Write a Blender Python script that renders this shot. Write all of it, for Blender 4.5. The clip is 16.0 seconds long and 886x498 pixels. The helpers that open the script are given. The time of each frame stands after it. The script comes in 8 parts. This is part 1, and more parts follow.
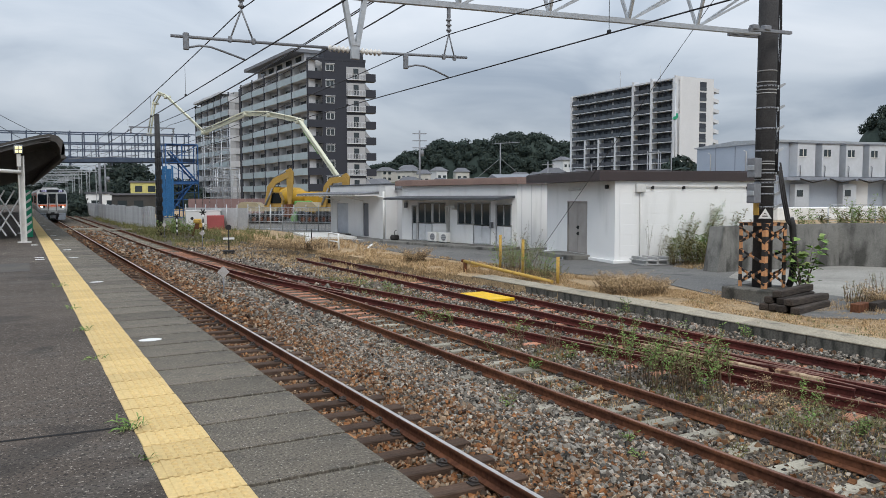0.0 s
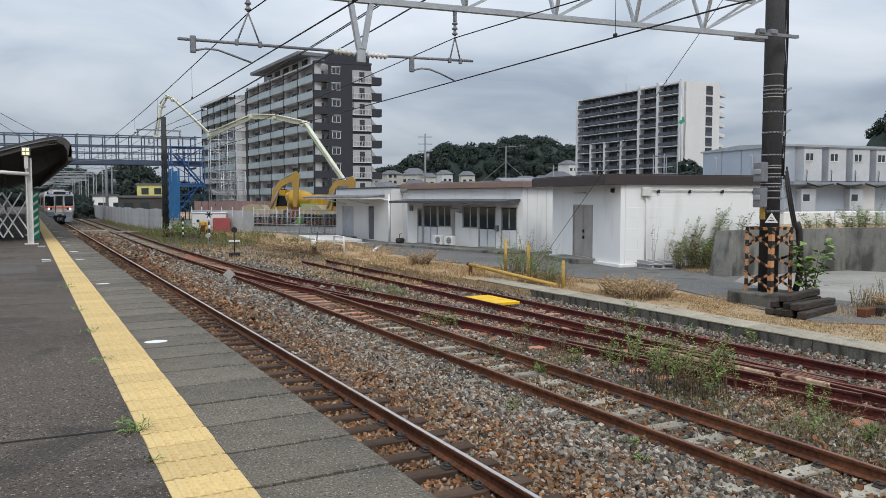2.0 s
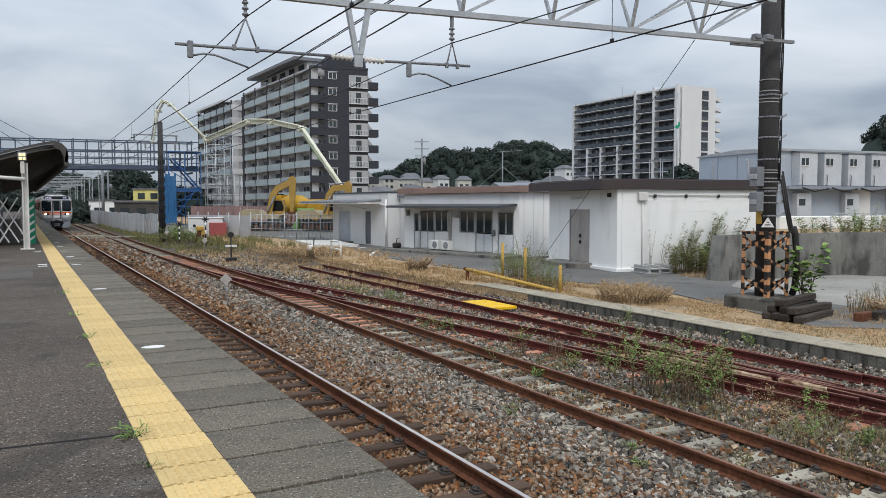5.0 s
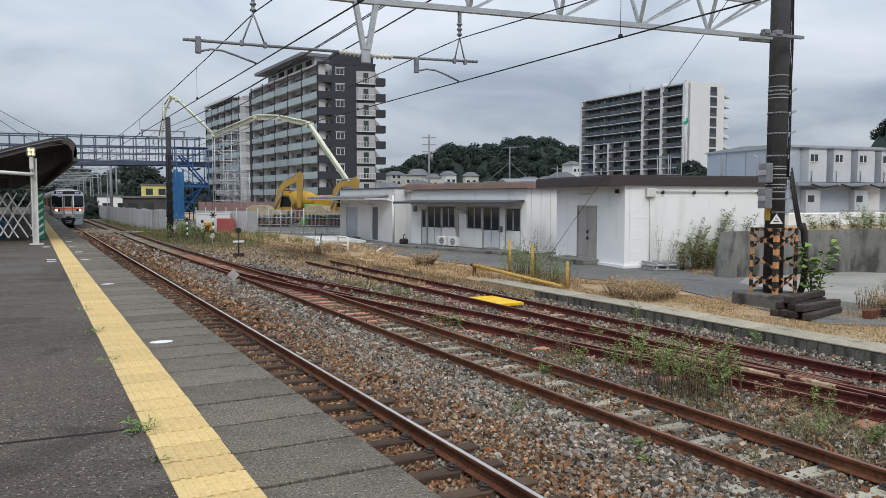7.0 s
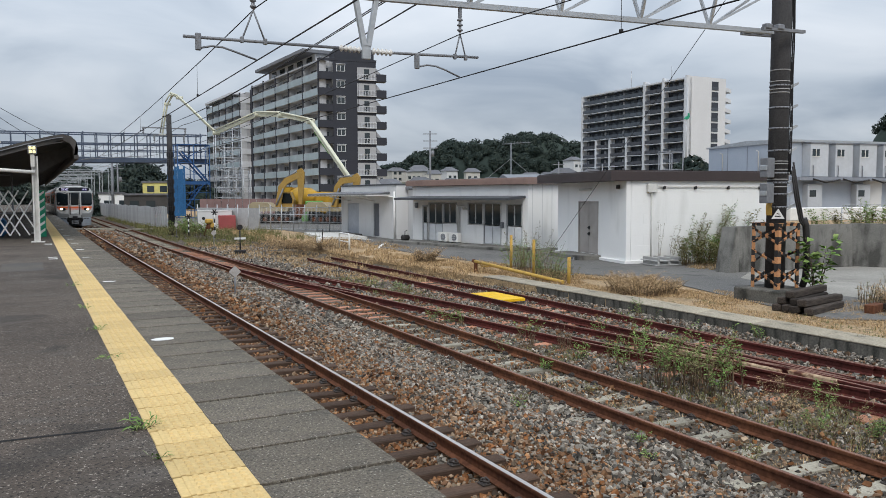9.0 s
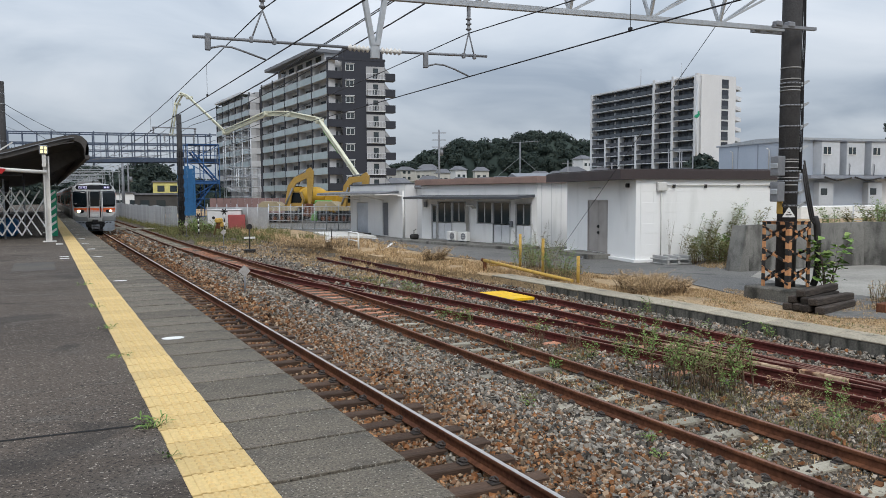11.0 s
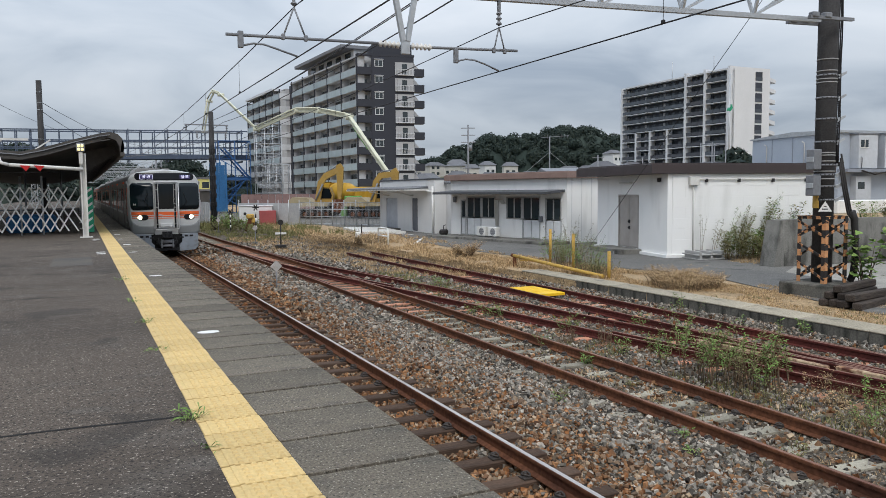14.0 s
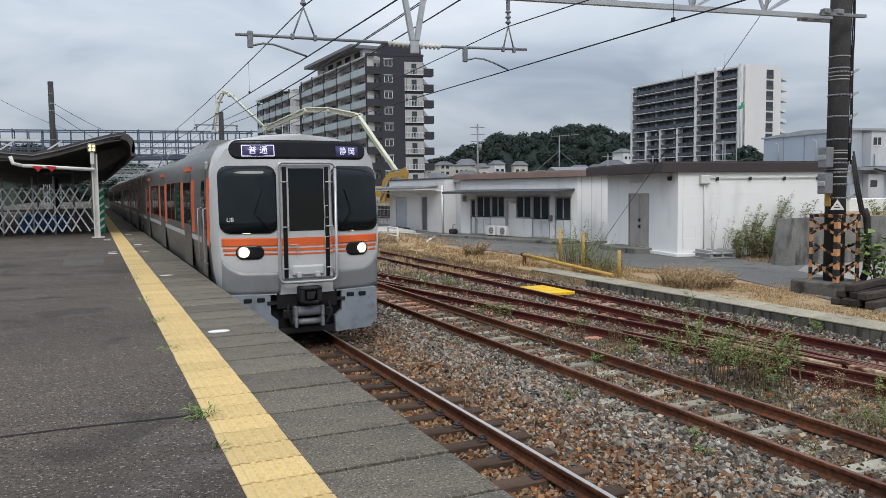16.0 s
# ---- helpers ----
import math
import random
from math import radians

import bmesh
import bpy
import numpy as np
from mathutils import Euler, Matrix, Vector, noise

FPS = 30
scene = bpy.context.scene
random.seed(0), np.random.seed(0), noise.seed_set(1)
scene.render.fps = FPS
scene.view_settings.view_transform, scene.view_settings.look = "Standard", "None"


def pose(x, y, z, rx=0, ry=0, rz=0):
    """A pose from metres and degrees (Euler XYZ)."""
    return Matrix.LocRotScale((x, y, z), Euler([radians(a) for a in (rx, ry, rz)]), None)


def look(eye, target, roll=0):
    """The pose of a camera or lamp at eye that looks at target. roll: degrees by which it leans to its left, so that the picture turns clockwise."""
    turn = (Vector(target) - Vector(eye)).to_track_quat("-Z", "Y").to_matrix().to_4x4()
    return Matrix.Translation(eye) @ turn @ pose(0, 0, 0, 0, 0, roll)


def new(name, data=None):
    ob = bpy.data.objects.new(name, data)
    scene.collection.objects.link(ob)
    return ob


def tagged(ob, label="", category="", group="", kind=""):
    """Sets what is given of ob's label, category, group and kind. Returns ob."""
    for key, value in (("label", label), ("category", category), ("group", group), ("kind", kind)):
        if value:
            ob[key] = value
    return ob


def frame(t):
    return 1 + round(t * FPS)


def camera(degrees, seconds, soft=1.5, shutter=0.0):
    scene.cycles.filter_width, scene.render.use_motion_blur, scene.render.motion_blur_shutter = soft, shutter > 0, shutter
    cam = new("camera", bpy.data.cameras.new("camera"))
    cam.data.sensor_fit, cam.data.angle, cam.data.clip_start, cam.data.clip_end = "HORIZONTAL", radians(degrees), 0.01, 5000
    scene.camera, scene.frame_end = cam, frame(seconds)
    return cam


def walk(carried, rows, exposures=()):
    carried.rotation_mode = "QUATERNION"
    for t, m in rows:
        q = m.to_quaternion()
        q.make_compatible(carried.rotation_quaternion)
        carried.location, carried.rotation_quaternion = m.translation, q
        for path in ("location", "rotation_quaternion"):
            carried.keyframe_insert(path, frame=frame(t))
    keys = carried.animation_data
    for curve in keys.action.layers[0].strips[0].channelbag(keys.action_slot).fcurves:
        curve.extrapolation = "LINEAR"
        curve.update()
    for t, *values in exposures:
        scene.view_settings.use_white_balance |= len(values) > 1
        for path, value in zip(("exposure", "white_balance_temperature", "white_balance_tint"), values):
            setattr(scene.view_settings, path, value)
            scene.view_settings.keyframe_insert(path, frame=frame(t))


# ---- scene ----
cam = camera(60.17, 16.0, soft=0.6)


def eye_row(t, x, y, z, yaw, pitch, roll):
    """Camera row: eye in metres, yaw to the left of the track's direction, pitch up, roll."""
    return t, pose(x, y, z, 90 + pitch, 0, yaw) @ pose(0, 0, 0, 0, 0, roll)


walk(cam, [eye_row(*r) for r in (
    (0, -3.272, 0.001, 2.587, -29.012, -3.936, -0.17),
    (0.5, -3.277, -0.006, 2.587, -28.824, -3.801, -0.097),
    (1, -3.274, 0.002, 2.588, -28.669, -3.754, -0.077),
    (1.5, -3.273, 0.004, 2.586, -28.594, -3.733, -0.037),
    (2, -3.274, 0.001, 2.585, -28.619, -3.691, 0.009),
    (2.5, -3.278, 0.001, 2.589, -28.723, -3.602, 0.026),
    (3, -3.276, 0.003, 2.585, -28.844, -3.508, 0.031),
    (3.5, -3.274, 0.002, 2.588, -28.959, -3.44, -0.022),
    (4, -3.278, 0.006, 2.585, -29.025, -3.35, -0.115),
    (6.5, -3.287, -0, 2.586, -28.44, -3.456, 0.097),
    (7, -3.286, 0.011, 2.584, -28.349, -3.635, 0.061),
    (7.5, -3.28, 0.01, 2.581, -28.317, -3.744, -0.033),
    (8, -3.278, 0.013, 2.583, -28.319, -3.821, -0.061),
    (8.5, -3.278, 0.012, 2.587, -28.294, -3.88, -0.117),
    (9, -3.277, 0.015, 2.583, -28.233, -3.92, -0.161),
    (11.5, -3.277, 0.008, 2.585, -27.436, -3.994, -0.229),
    (12, -3.29, -0.006, 2.591, -27.408, -3.993, -0.129),
    (12.5, -3.29, 0.004, 2.585, -27.309, -4.002, -0.079),
    (13, -3.291, -0.005, 2.584, -26.839, -4.073, -0.185),
    (13.5, -3.308, 0.004, 2.584, -26.123, -4.169, -0.319),
    (14, -3.308, 0.008, 2.582, -25.376, -4.323, -0.481),
    (14.5, -3.308, 0.021, 2.577, -24.854, -4.471, -0.564),
    (15, -3.306, 0.023, 2.579, -24.63, -4.554, -0.609),
    (15.5, -3.305, 0.013, 2.579, -24.589, -4.522, -0.649),
    (16, -3.304, 0.011, 2.577, -24.648, -4.359, -0.651),
)])

# ---- light: an overcast afternoon ----
world = bpy.data.worlds.new("overcast_sky")
scene.world = world
world.use_nodes = True
SUN_EL, SUN_AZ = 48.0, 205.0


def build_sky():
    nt = world.node_tree
    nt.nodes.clear()
    N, L = nt.nodes.new, nt.links.new
    out, bg = N("ShaderNodeOutputWorld"), N("ShaderNodeBackground")
    sky = N("ShaderNodeTexSky")
    sky.sky_type, sky.sun_disc = "NISHITA", False
    sky.sun_elevation, sky.sun_rotation = radians(SUN_EL), radians(SUN_AZ)
    sky.air_density, sky.dust_density = 1.0, 3.0
    scale = N("ShaderNodeVectorMath")
    scale.operation = "SCALE"
    scale.inputs["Scale"].default_value = 0.10
    L(sky.outputs[0], scale.inputs[0])
    # cloud layers: the sky's direction flattened on a high plane
    tc, sep = N("ShaderNodeTexCoord"), N("ShaderNodeSeparateXYZ")
    L(tc.outputs["Generated"], sep.inputs[0])
    zz = N("ShaderNodeMath")
    zz.operation = "MAXIMUM"
    zz.inputs[1].default_value = 0.0
    L(sep.outputs["Z"], zz.inputs[0])
    za = N("ShaderNodeMath")
    za.inputs[1].default_value = 0.22
    L(zz.outputs[0], za.inputs[0])
    flat = N("ShaderNodeCombineXYZ")
    for n, key in enumerate("XY"):
        d = N("ShaderNodeMath")
        d.operation = "DIVIDE"
        L(sep.outputs[key], d.inputs[0])
        L(za.outputs[0], d.inputs[1])
        L(d.outputs[0], flat.inputs[n])
    n1, n2 = N("ShaderNodeTexNoise"), N("ShaderNodeTexNoise")
    n1.inputs["Scale"].default_value, n1.inputs["Detail"].default_value, n1.inputs["Distortion"].default_value = 1.6, 7, 0.5
    n2.inputs["Scale"].default_value, n2.inputs["Detail"].default_value = 0.55, 4
    L(flat.outputs[0], n1.inputs["Vector"])
    L(flat.outputs[0], n2.inputs["Vector"])
    mixn = N("ShaderNodeMix")
    mixn.inputs["Factor"].default_value = 0.45
    L(n1.outputs[0], mixn.inputs["A"])
    L(n2.outputs[0], mixn.inputs["B"])
    ramp = N("ShaderNodeValToRGB")
    e = ramp.color_ramp.elements
    e[0].position, e[0].color = 0.36, (0.365, 0.435, 0.535, 1)
    e[1].position, e[1].color = 0.64, (0.745, 0.80, 0.875, 1)
    m = ramp.color_ramp.elements.new(0.5)
    m.color = (0.58, 0.65, 0.74, 1)
    L(mixn.outputs["Result"], ramp.inputs[0])
    mix = N("ShaderNodeMix")
    mix.data_type = "RGBA"
    mix.inputs["Factor"].default_value = 0.9
    L(scale.outputs[0], mix.inputs["A"])
    L(ramp.outputs[0], mix.inputs["B"])
    # an overcast sky is brighter overhead than at the horizon
    rise = N("ShaderNodeMath")
    rise.operation = "MULTIPLY_ADD"
    rise.inputs[1].default_value, rise.inputs[2].default_value = 1.75, 0.74
    L(zz.outputs[0], rise.inputs[0])
    lift = N("ShaderNodeVectorMath")
    lift.operation = "SCALE"
    L(mix.outputs["Result"], lift.inputs[0])
    L(rise.outputs[0], lift.inputs["Scale"])
    L(lift.outputs[0], bg.inputs["Color"])
    bg.inputs["Strength"].default_value = 1.0
    L(bg.outputs[0], out.inputs[0])


build_sky()
sun = new("sun", bpy.data.lights.new("sun", "SUN"))
sun.data.energy, sun.data.angle, sun.data.color = 1.5, radians(22), (1.0, 0.95, 0.87)
sun.matrix_world = look((0, 0, 50), (
    -50 * math.sin(radians(SUN_AZ)) / math.tan(radians(SUN_EL)), -50 * math.cos(radians(SUN_AZ)) / math.tan(radians(SUN_EL)), 0))


# ---- materials ----
def mat(name, col, rough=0.7, metal=0.0, var=0.25, fine=30.0, coarse=1.5, bump=0.2, alt=None, amount=0.5, spec=0.2,
        rand=0.0, island=0.0, stretch=(1, 1, 1), emit=0.0, dist=0.01, stain=None, streak=0.0, speck=None):
    """Principled surface: base colour varied by a fine grain and coarse patches (towards alt), per object or island, with bump."""
    m = bpy.data.materials.new(name)
    m.use_nodes = True
    nt = m.node_tree
    N, L = nt.nodes.new, nt.links.new
    b = nt.nodes["Principled BSDF"]
    b.inputs["Roughness"].default_value, b.inputs["Metallic"].default_value = rough, metal
    b.inputs["Specular IOR Level"].default_value = spec
    tc, mp = N("ShaderNodeTexCoord"), N("ShaderNodeMapping")
    mp.inputs["Scale"].default_value = stretch
    L(tc.outputs["Object"], mp.inputs["Vector"])
    nf, nc = N("ShaderNodeTexNoise"), N("ShaderNodeTexNoise")
    nf.inputs["Scale"].default_value, nf.inputs["Detail"].default_value = fine, 5
    nc.inputs["Scale"].default_value, nc.inputs["Detail"].default_value = coarse, 5
    nc.inputs["Roughness"].default_value = 0.65
    for n in (nf, nc):
        L(mp.outputs[0], n.inputs["Vector"])
    ramp = N("ShaderNodeValToRGB")
    ramp.color_ramp.elements[0].position, ramp.color_ramp.elements[1].position = 0.5 - 0.5 * (1 - amount) - 0.02, 0.5 + 0.32 * (1.1 - amount)
    ramp.color_ramp.elements[0].color = (*col, 1)
    a = alt or tuple(c * 0.75 for c in col)
    ramp.color_ramp.elements[1].color = (*a, 1)
    L(nc.outputs[0], ramp.inputs[0])
    src = ramp.outputs[0]
    if stain:
        ns, rs, mx = N("ShaderNodeTexNoise"), N("ShaderNodeValToRGB"), N("ShaderNodeMix")
        ns.inputs["Scale"].default_value, ns.inputs["Detail"].default_value = stain[1], 8
        if streak:
            mp2 = N("ShaderNodeMapping")
            mp2.inputs["Scale"].default_value = (1, 1, streak)
            L(tc.outputs["Object"], mp2.inputs["Vector"])
            L(mp2.outputs[0], ns.inputs["Vector"])
        else:
            L(mp.outputs[0], ns.inputs["Vector"])
        rs.color_ramp.elements[0].position, rs.color_ramp.elements[1].position = stain[2], stain[2] + 0.14
        L(ns.outputs[0], rs.inputs[0])
        mx.data_type = "RGBA"
        mul = N("ShaderNodeMath")
        mul.operation = "MULTIPLY"
        mul.inputs[1].default_value = stain[3]
        L(rs.outputs[0], mul.inputs[0])
        L(mul.outputs[0], mx.inputs["Factor"])
        L(src, mx.inputs["A"])
        mx.inputs["B"].default_value = (*stain[0], 1)
        src = mx.outputs["Result"]
    if speck:
        for colour, scale, edge, share in speck:
            ns, rs, mx = N("ShaderNodeTexNoise"), N("ShaderNodeMapRange"), N("ShaderNodeMix")
            ns.inputs["Scale"].default_value, ns.inputs["Detail"].default_value = scale, 2
            L(tc.outputs["Object"], ns.inputs["Vector"])
            rs.inputs["From Min"].default_value, rs.inputs["From Max"].default_value, rs.inputs["To Max"].default_value = edge, edge + 0.05, share
            L(ns.outputs[0], rs.inputs["Value"])
            mx.data_type = "RGBA"
            L(rs.outputs[0], mx.inputs["Factor"])
            L(src, mx.inputs["A"])
            mx.inputs["B"].default_value = (*colour, 1)
            src = mx.outputs["Result"]
    hsv = N("ShaderNodeHueSaturation")
    mr = N("ShaderNodeMapRange")
    mr.inputs["From Min"].default_value, mr.inputs["From Max"].default_value = 0.25, 0.75
    mr.inputs["To Min"].default_value, mr.inputs["To Max"].default_value = 1 - var, 1 + var
    L(nf.outputs[0], mr.inputs["Value"])
    val = mr.outputs[0]
    for share, kind, out in ((rand, "ShaderNodeObjectInfo", "Random"), (island, "ShaderNodeNewGeometry", "Random Per Island")):
        if share:
            oi, m2, mm = N(kind), N("ShaderNodeMapRange"), N("ShaderNodeMath")
            m2.inputs["To Min"].default_value, m2.inputs["To Max"].default_value = 1 - share, 1 + share
            L(oi.outputs[out], m2.inputs["Value"])
            mm.operation = "MULTIPLY"
            L(val, mm.inputs[0])
            L(m2.outputs[0], mm.inputs[1])
            val = mm.outputs[0]
    L(val, hsv.inputs["Value"])
    L(src, hsv.inputs["Color"])
    L(hsv.outputs[0], b.inputs["Base Color"])
    if bump:
        bp = N("ShaderNodeBump")
        bp.inputs["Strength"].default_value, bp.inputs["Distance"].default_value = bump, dist
        L(nf.outputs[0], bp.inputs["Height"])
        L(bp.outputs[0], b.inputs["Normal"])
        rr = N("ShaderNodeMapRange")
        rr.inputs["To Min"].default_value, rr.inputs["To Max"].default_value = max(rough - 0.12, 0.03), min(rough + 0.12, 1)
        L(nc.outputs[0], rr.inputs["Value"])
        L(rr.outputs[0], b.inputs["Roughness"])
    if emit:
        b.inputs["Emission Color"].default_value = (*col, 1)
        b.inputs["Emission Strength"].default_value = emit
    return m


def two_tone(name, cols, rough=0.85, island=True, fine=25.0):
    """Colour picked per island (or object) along a ramp, with grain: stones, leaves, grass."""
    m = bpy.data.materials.new(name)
    m.use_nodes = True
    nt = m.node_tree
    N, L = nt.nodes.new, nt.links.new
    b = nt.nodes["Principled BSDF"]
    b.inputs["Roughness"].default_value = rough
    b.inputs["Specular IOR Level"].default_value = 0.12
    gi = N("ShaderNodeNewGeometry")
    ramp = N("ShaderNodeValToRGB")
    el = ramp.color_ramp.elements
    el[0].color, el[1].color = (*cols[0], 1), (*cols[-1], 1)
    for k, c in enumerate(cols[1:-1]):
        e = el.new((k + 1) / (len(cols) - 1))
        e.color = (*c, 1)
    L(gi.outputs["Random Per Island"], ramp.inputs[0])
    n, hsv, mr = N("ShaderNodeTexNoise"), N("ShaderNodeHueSaturation"), N("ShaderNodeMapRange")
    tc = N("ShaderNodeTexCoord")
    L(tc.outputs["Object"], n.inputs["Vector"])
    n.inputs["Scale"].default_value, n.inputs["Detail"].default_value = fine, 4
    mr.inputs["To Min"].default_value, mr.inputs["To Max"].default_value = 0.5, 1.5
    L(n.outputs[0], mr.inputs["Value"])
    L(mr.outputs[0], hsv.inputs["Value"])
    L(ramp.outputs[0], hsv.inputs["Color"])
    L(hsv.outputs[0], b.inputs["Base Color"])
    return m


def glass_pane(name, tint=(0.03, 0.04, 0.045), rough=0.06, spec=0.6):
    m = bpy.data.materials.new(name)
    m.use_nodes = True
    b = m.node_tree.nodes["Principled BSDF"]
    b.inputs["Base Color"].default_value = (*tint, 1)
    b.inputs["Roughness"].default_value = rough
    b.inputs["Specular IOR Level"].default_value = spec
    return m


ASPHALT = mat("platform_asphalt", (0.118, 0.094, 0.075), 0.88, var=0.4, fine=90, coarse=0.55, bump=0.9, alt=(0.06, 0.049, 0.041),
              stain=((0.125, 0.112, 0.098), 2.2, 0.56, 0.6), stretch=(0.55, 1.3, 1), speck=[((0.34, 0.30, 0.25), 60, 0.63, 0.85), ((0.02, 0.018, 0.016), 45, 0.57, 0.8), ((0.03, 0.027, 0.025), 0.9, 0.6, 0.5)])
YARD = mat("yard_asphalt", (0.085, 0.084, 0.082), 0.9, var=0.35, fine=40, coarse=0.3, bump=0.5, alt=(0.165, 0.158, 0.146), amount=0.4, stain=((0.05, 0.05, 0.05), 1.2, 0.55, 0.7), speck=[((0.26, 0.25, 0.22), 16, 0.66, 0.6)])
SLAB = mat("edge_slab_concrete", (0.165, 0.140, 0.108), 0.9, var=0.5, fine=70, coarse=1.8, bump=0.8, alt=(0.105, 0.093, 0.076), rand=0.2,
           stain=((0.06, 0.057, 0.05), 3, 0.53, 0.7), speck=[((0.36, 0.335, 0.28), 60, 0.62, 0.8), ((0.035, 0.033, 0.03), 50, 0.6, 0.8)])
TACTILE = mat("tactile_yellow", (0.58, 0.425, 0.195), 0.75, var=0.12, fine=40, coarse=2.0, bump=0.15, alt=(0.50, 0.365, 0.165), rand=0.10,
              stain=((0.36, 0.26, 0.12), 6, 0.63, 0.5))
CONCRETE = mat("old_concrete", (0.24, 0.233, 0.213), 0.9, var=0.25, fine=30, coarse=0.5, bump=0.5, alt=(0.13, 0.127, 0.118), amount=0.6,
               stain=((0.04, 0.039, 0.035), 1.7, 0.5, 0.8), streak=0.4)
KERB = mat("kerb_concrete", (0.15, 0.14, 0.12), 0.92, var=0.35, fine=25, coarse=1.6, bump=0.6, alt=(0.075, 0.072, 0.064), rand=0.15,
           stain=((0.022, 0.023, 0.02), 4, 0.47, 0.85), streak=0.3)
KERB_TOP = mat("kerb_worn_top", (0.42, 0.37, 0.28), 0.92, var=0.3, fine=25, coarse=1.1, bump=0.5, alt=(0.24, 0.215, 0.17), rand=0.1, stain=((0.09, 0.085, 0.07), 3, 0.56, 0.7))
SLEEPER_C = mat("sleeper_concrete", (0.33, 0.31, 0.25), 0.9, var=0.25, fine=40, coarse=3, bump=0.4, alt=(0.21, 0.19, 0.15), rand=0.3, stain=((0.10, 0.08, 0.06), 4, 0.58, 0.6))
SLEEPER_R = mat("sleeper_rusty", (0.47, 0.21, 0.125), 0.9, var=0.35, fine=40, coarse=2.5, bump=0.4, alt=(0.30, 0.15, 0.10), rand=0.3, stain=((0.10, 0.06, 0.045), 5, 0.56, 0.7))
SLEEPER_W = mat("sleeper_wood", (0.098, 0.06, 0.04), 0.9, var=0.4, fine=25, coarse=2.0, bump=0.7, alt=(0.06, 0.04, 0.03), rand=0.25, stretch=(0.3, 3, 3))
RAIL_RUST = mat("rail_rust", (0.165, 0.068, 0.034), 0.85, 0.0, var=0.4, fine=18, coarse=1.0, bump=0.4, alt=(0.062, 0.027, 0.018), spec=0.12)
RAIL_RED = mat("rail_dark_red", (0.115, 0.028, 0.022), 0.8, 0.0, var=0.4, fine=18, coarse=0.8, bump=0.35, alt=(0.05, 0.016, 0.014), spec=0.15)
RAIL_TOP = mat("rail_polished", (0.72, 0.67, 0.62), 0.34, 1.0, var=0.15, fine=10, coarse=1, bump=0.05, stretch=(8, 0.3, 1))
RAIL_HEAD = mat("rail_worn_top", (0.23, 0.125, 0.085), 0.6, 0.2, var=0.35, fine=12, coarse=1.0, bump=0.1, alt=(0.15, 0.07, 0.05))
CLIP = mat("clip_steel", (0.075, 0.065, 0.06), 0.7, 0.3, var=0.3, bump=0.2)
# earth darkened so that gaps between the stones look occluded
SHADED_SOIL = mat("track_bed", (0.034, 0.025, 0.018), 0.95, var=0.5, fine=18, coarse=0.5, bump=0.9, alt=(0.12, 0.098, 0.072), amount=0.4, dist=0.03, speck=[((0.25, 0.22, 0.18), 30, 0.6, 0.8), ((0.015, 0.012, 0.01), 24, 0.6, 0.7)])
GROUND = mat("dry_ground", (0.42, 0.295, 0.165), 0.95, var=0.4, fine=14, coarse=0.5, bump=0.9, alt=(0.27, 0.195, 0.115), dist=0.03, speck=[((0.11, 0.085, 0.055), 9, 0.58, 0.7), ((0.58, 0.45, 0.28), 22, 0.62, 0.6)])
# stone tones vary; the near-black ones also deepen the ballast's weak shading
STONE_G = two_tone("ballast_grey", [(0.024, 0.022, 0.020), (0.14, 0.128, 0.112), (0.33, 0.30, 0.26), (0.05, 0.045, 0.04), (0.44, 0.40, 0.34), (0.19, 0.11, 0.062), (0.075, 0.068, 0.06), (0.24, 0.218, 0.185), (0.033, 0.030, 0.027)])
STONE_B = two_tone("ballast_brown", [(0.032, 0.018, 0.012), (0.25, 0.108, 0.044), (0.07, 0.041, 0.026), (0.37, 0.19, 0.09), (0.025, 0.018, 0.014), (0.40, 0.30, 0.205), (0.14, 0.064, 0.030), (0.22, 0.155, 0.105), (0.028, 0.019, 0.014)])
STRAW = two_tone("dry_grass", [(0.46, 0.32, 0.17), (0.64, 0.47, 0.27), (0.30, 0.20, 0.11), (0.20, 0.15, 0.085), (0.55, 0.38, 0.21), (0.15, 0.10, 0.06)])
GREEN = two_tone("weed_green", [(0.11, 0.2, 0.05), (0.2, 0.3, 0.09), (0.07, 0.13, 0.035), (0.28, 0.34, 0.12)])
OLIVE = two_tone("weed_olive", [(0.13, 0.14, 0.055), (0.2, 0.18, 0.08), (0.10, 0.12, 0.045), (0.24, 0.2, 0.1)])
STALK = two_tone("dead_stalk", [(0.12, 0.085, 0.055), (0.19, 0.13, 0.08), (0.08, 0.06, 0.045)])
# leaf greens shifted towards blue: distance haze mixed into the colour
FOREST_HAZE = two_tone("forest_leaf_hazed", [(0.020, 0.031, 0.030), (0.031, 0.044, 0.039), (0.043, 0.057, 0.047), (0.024, 0.037, 0.034), (0.056, 0.068, 0.052)], fine=0.25)
BARK = mat("bark", (0.12, 0.09, 0.065), 0.95, fine=20, bump=0.6)
WHITE_WALL = mat("white_painted_wall", (0.80, 0.80, 0.79), 0.75, var=0.05, fine=25, coarse=0.6, bump=0.12, alt=(0.75, 0.75, 0.74), stain=((0.58, 0.58, 0.56), 1.3, 0.58, 0.45), streak=0.2)
GREY_WALL = mat("pale_grey_wall", (0.62, 0.62, 0.62), 0.8, var=0.05, fine=25, coarse=0.6, bump=0.12, alt=(0.56, 0.56, 0.56), stain=((0.4, 0.4, 0.4), 1.3, 0.6, 0.4), streak=0.2)
BROWN_TRIM = mat("brown_fascia", (0.048, 0.034, 0.034), 0.5, var=0.1, fine=12, coarse=0.8, bump=0.05, spec=0.5)
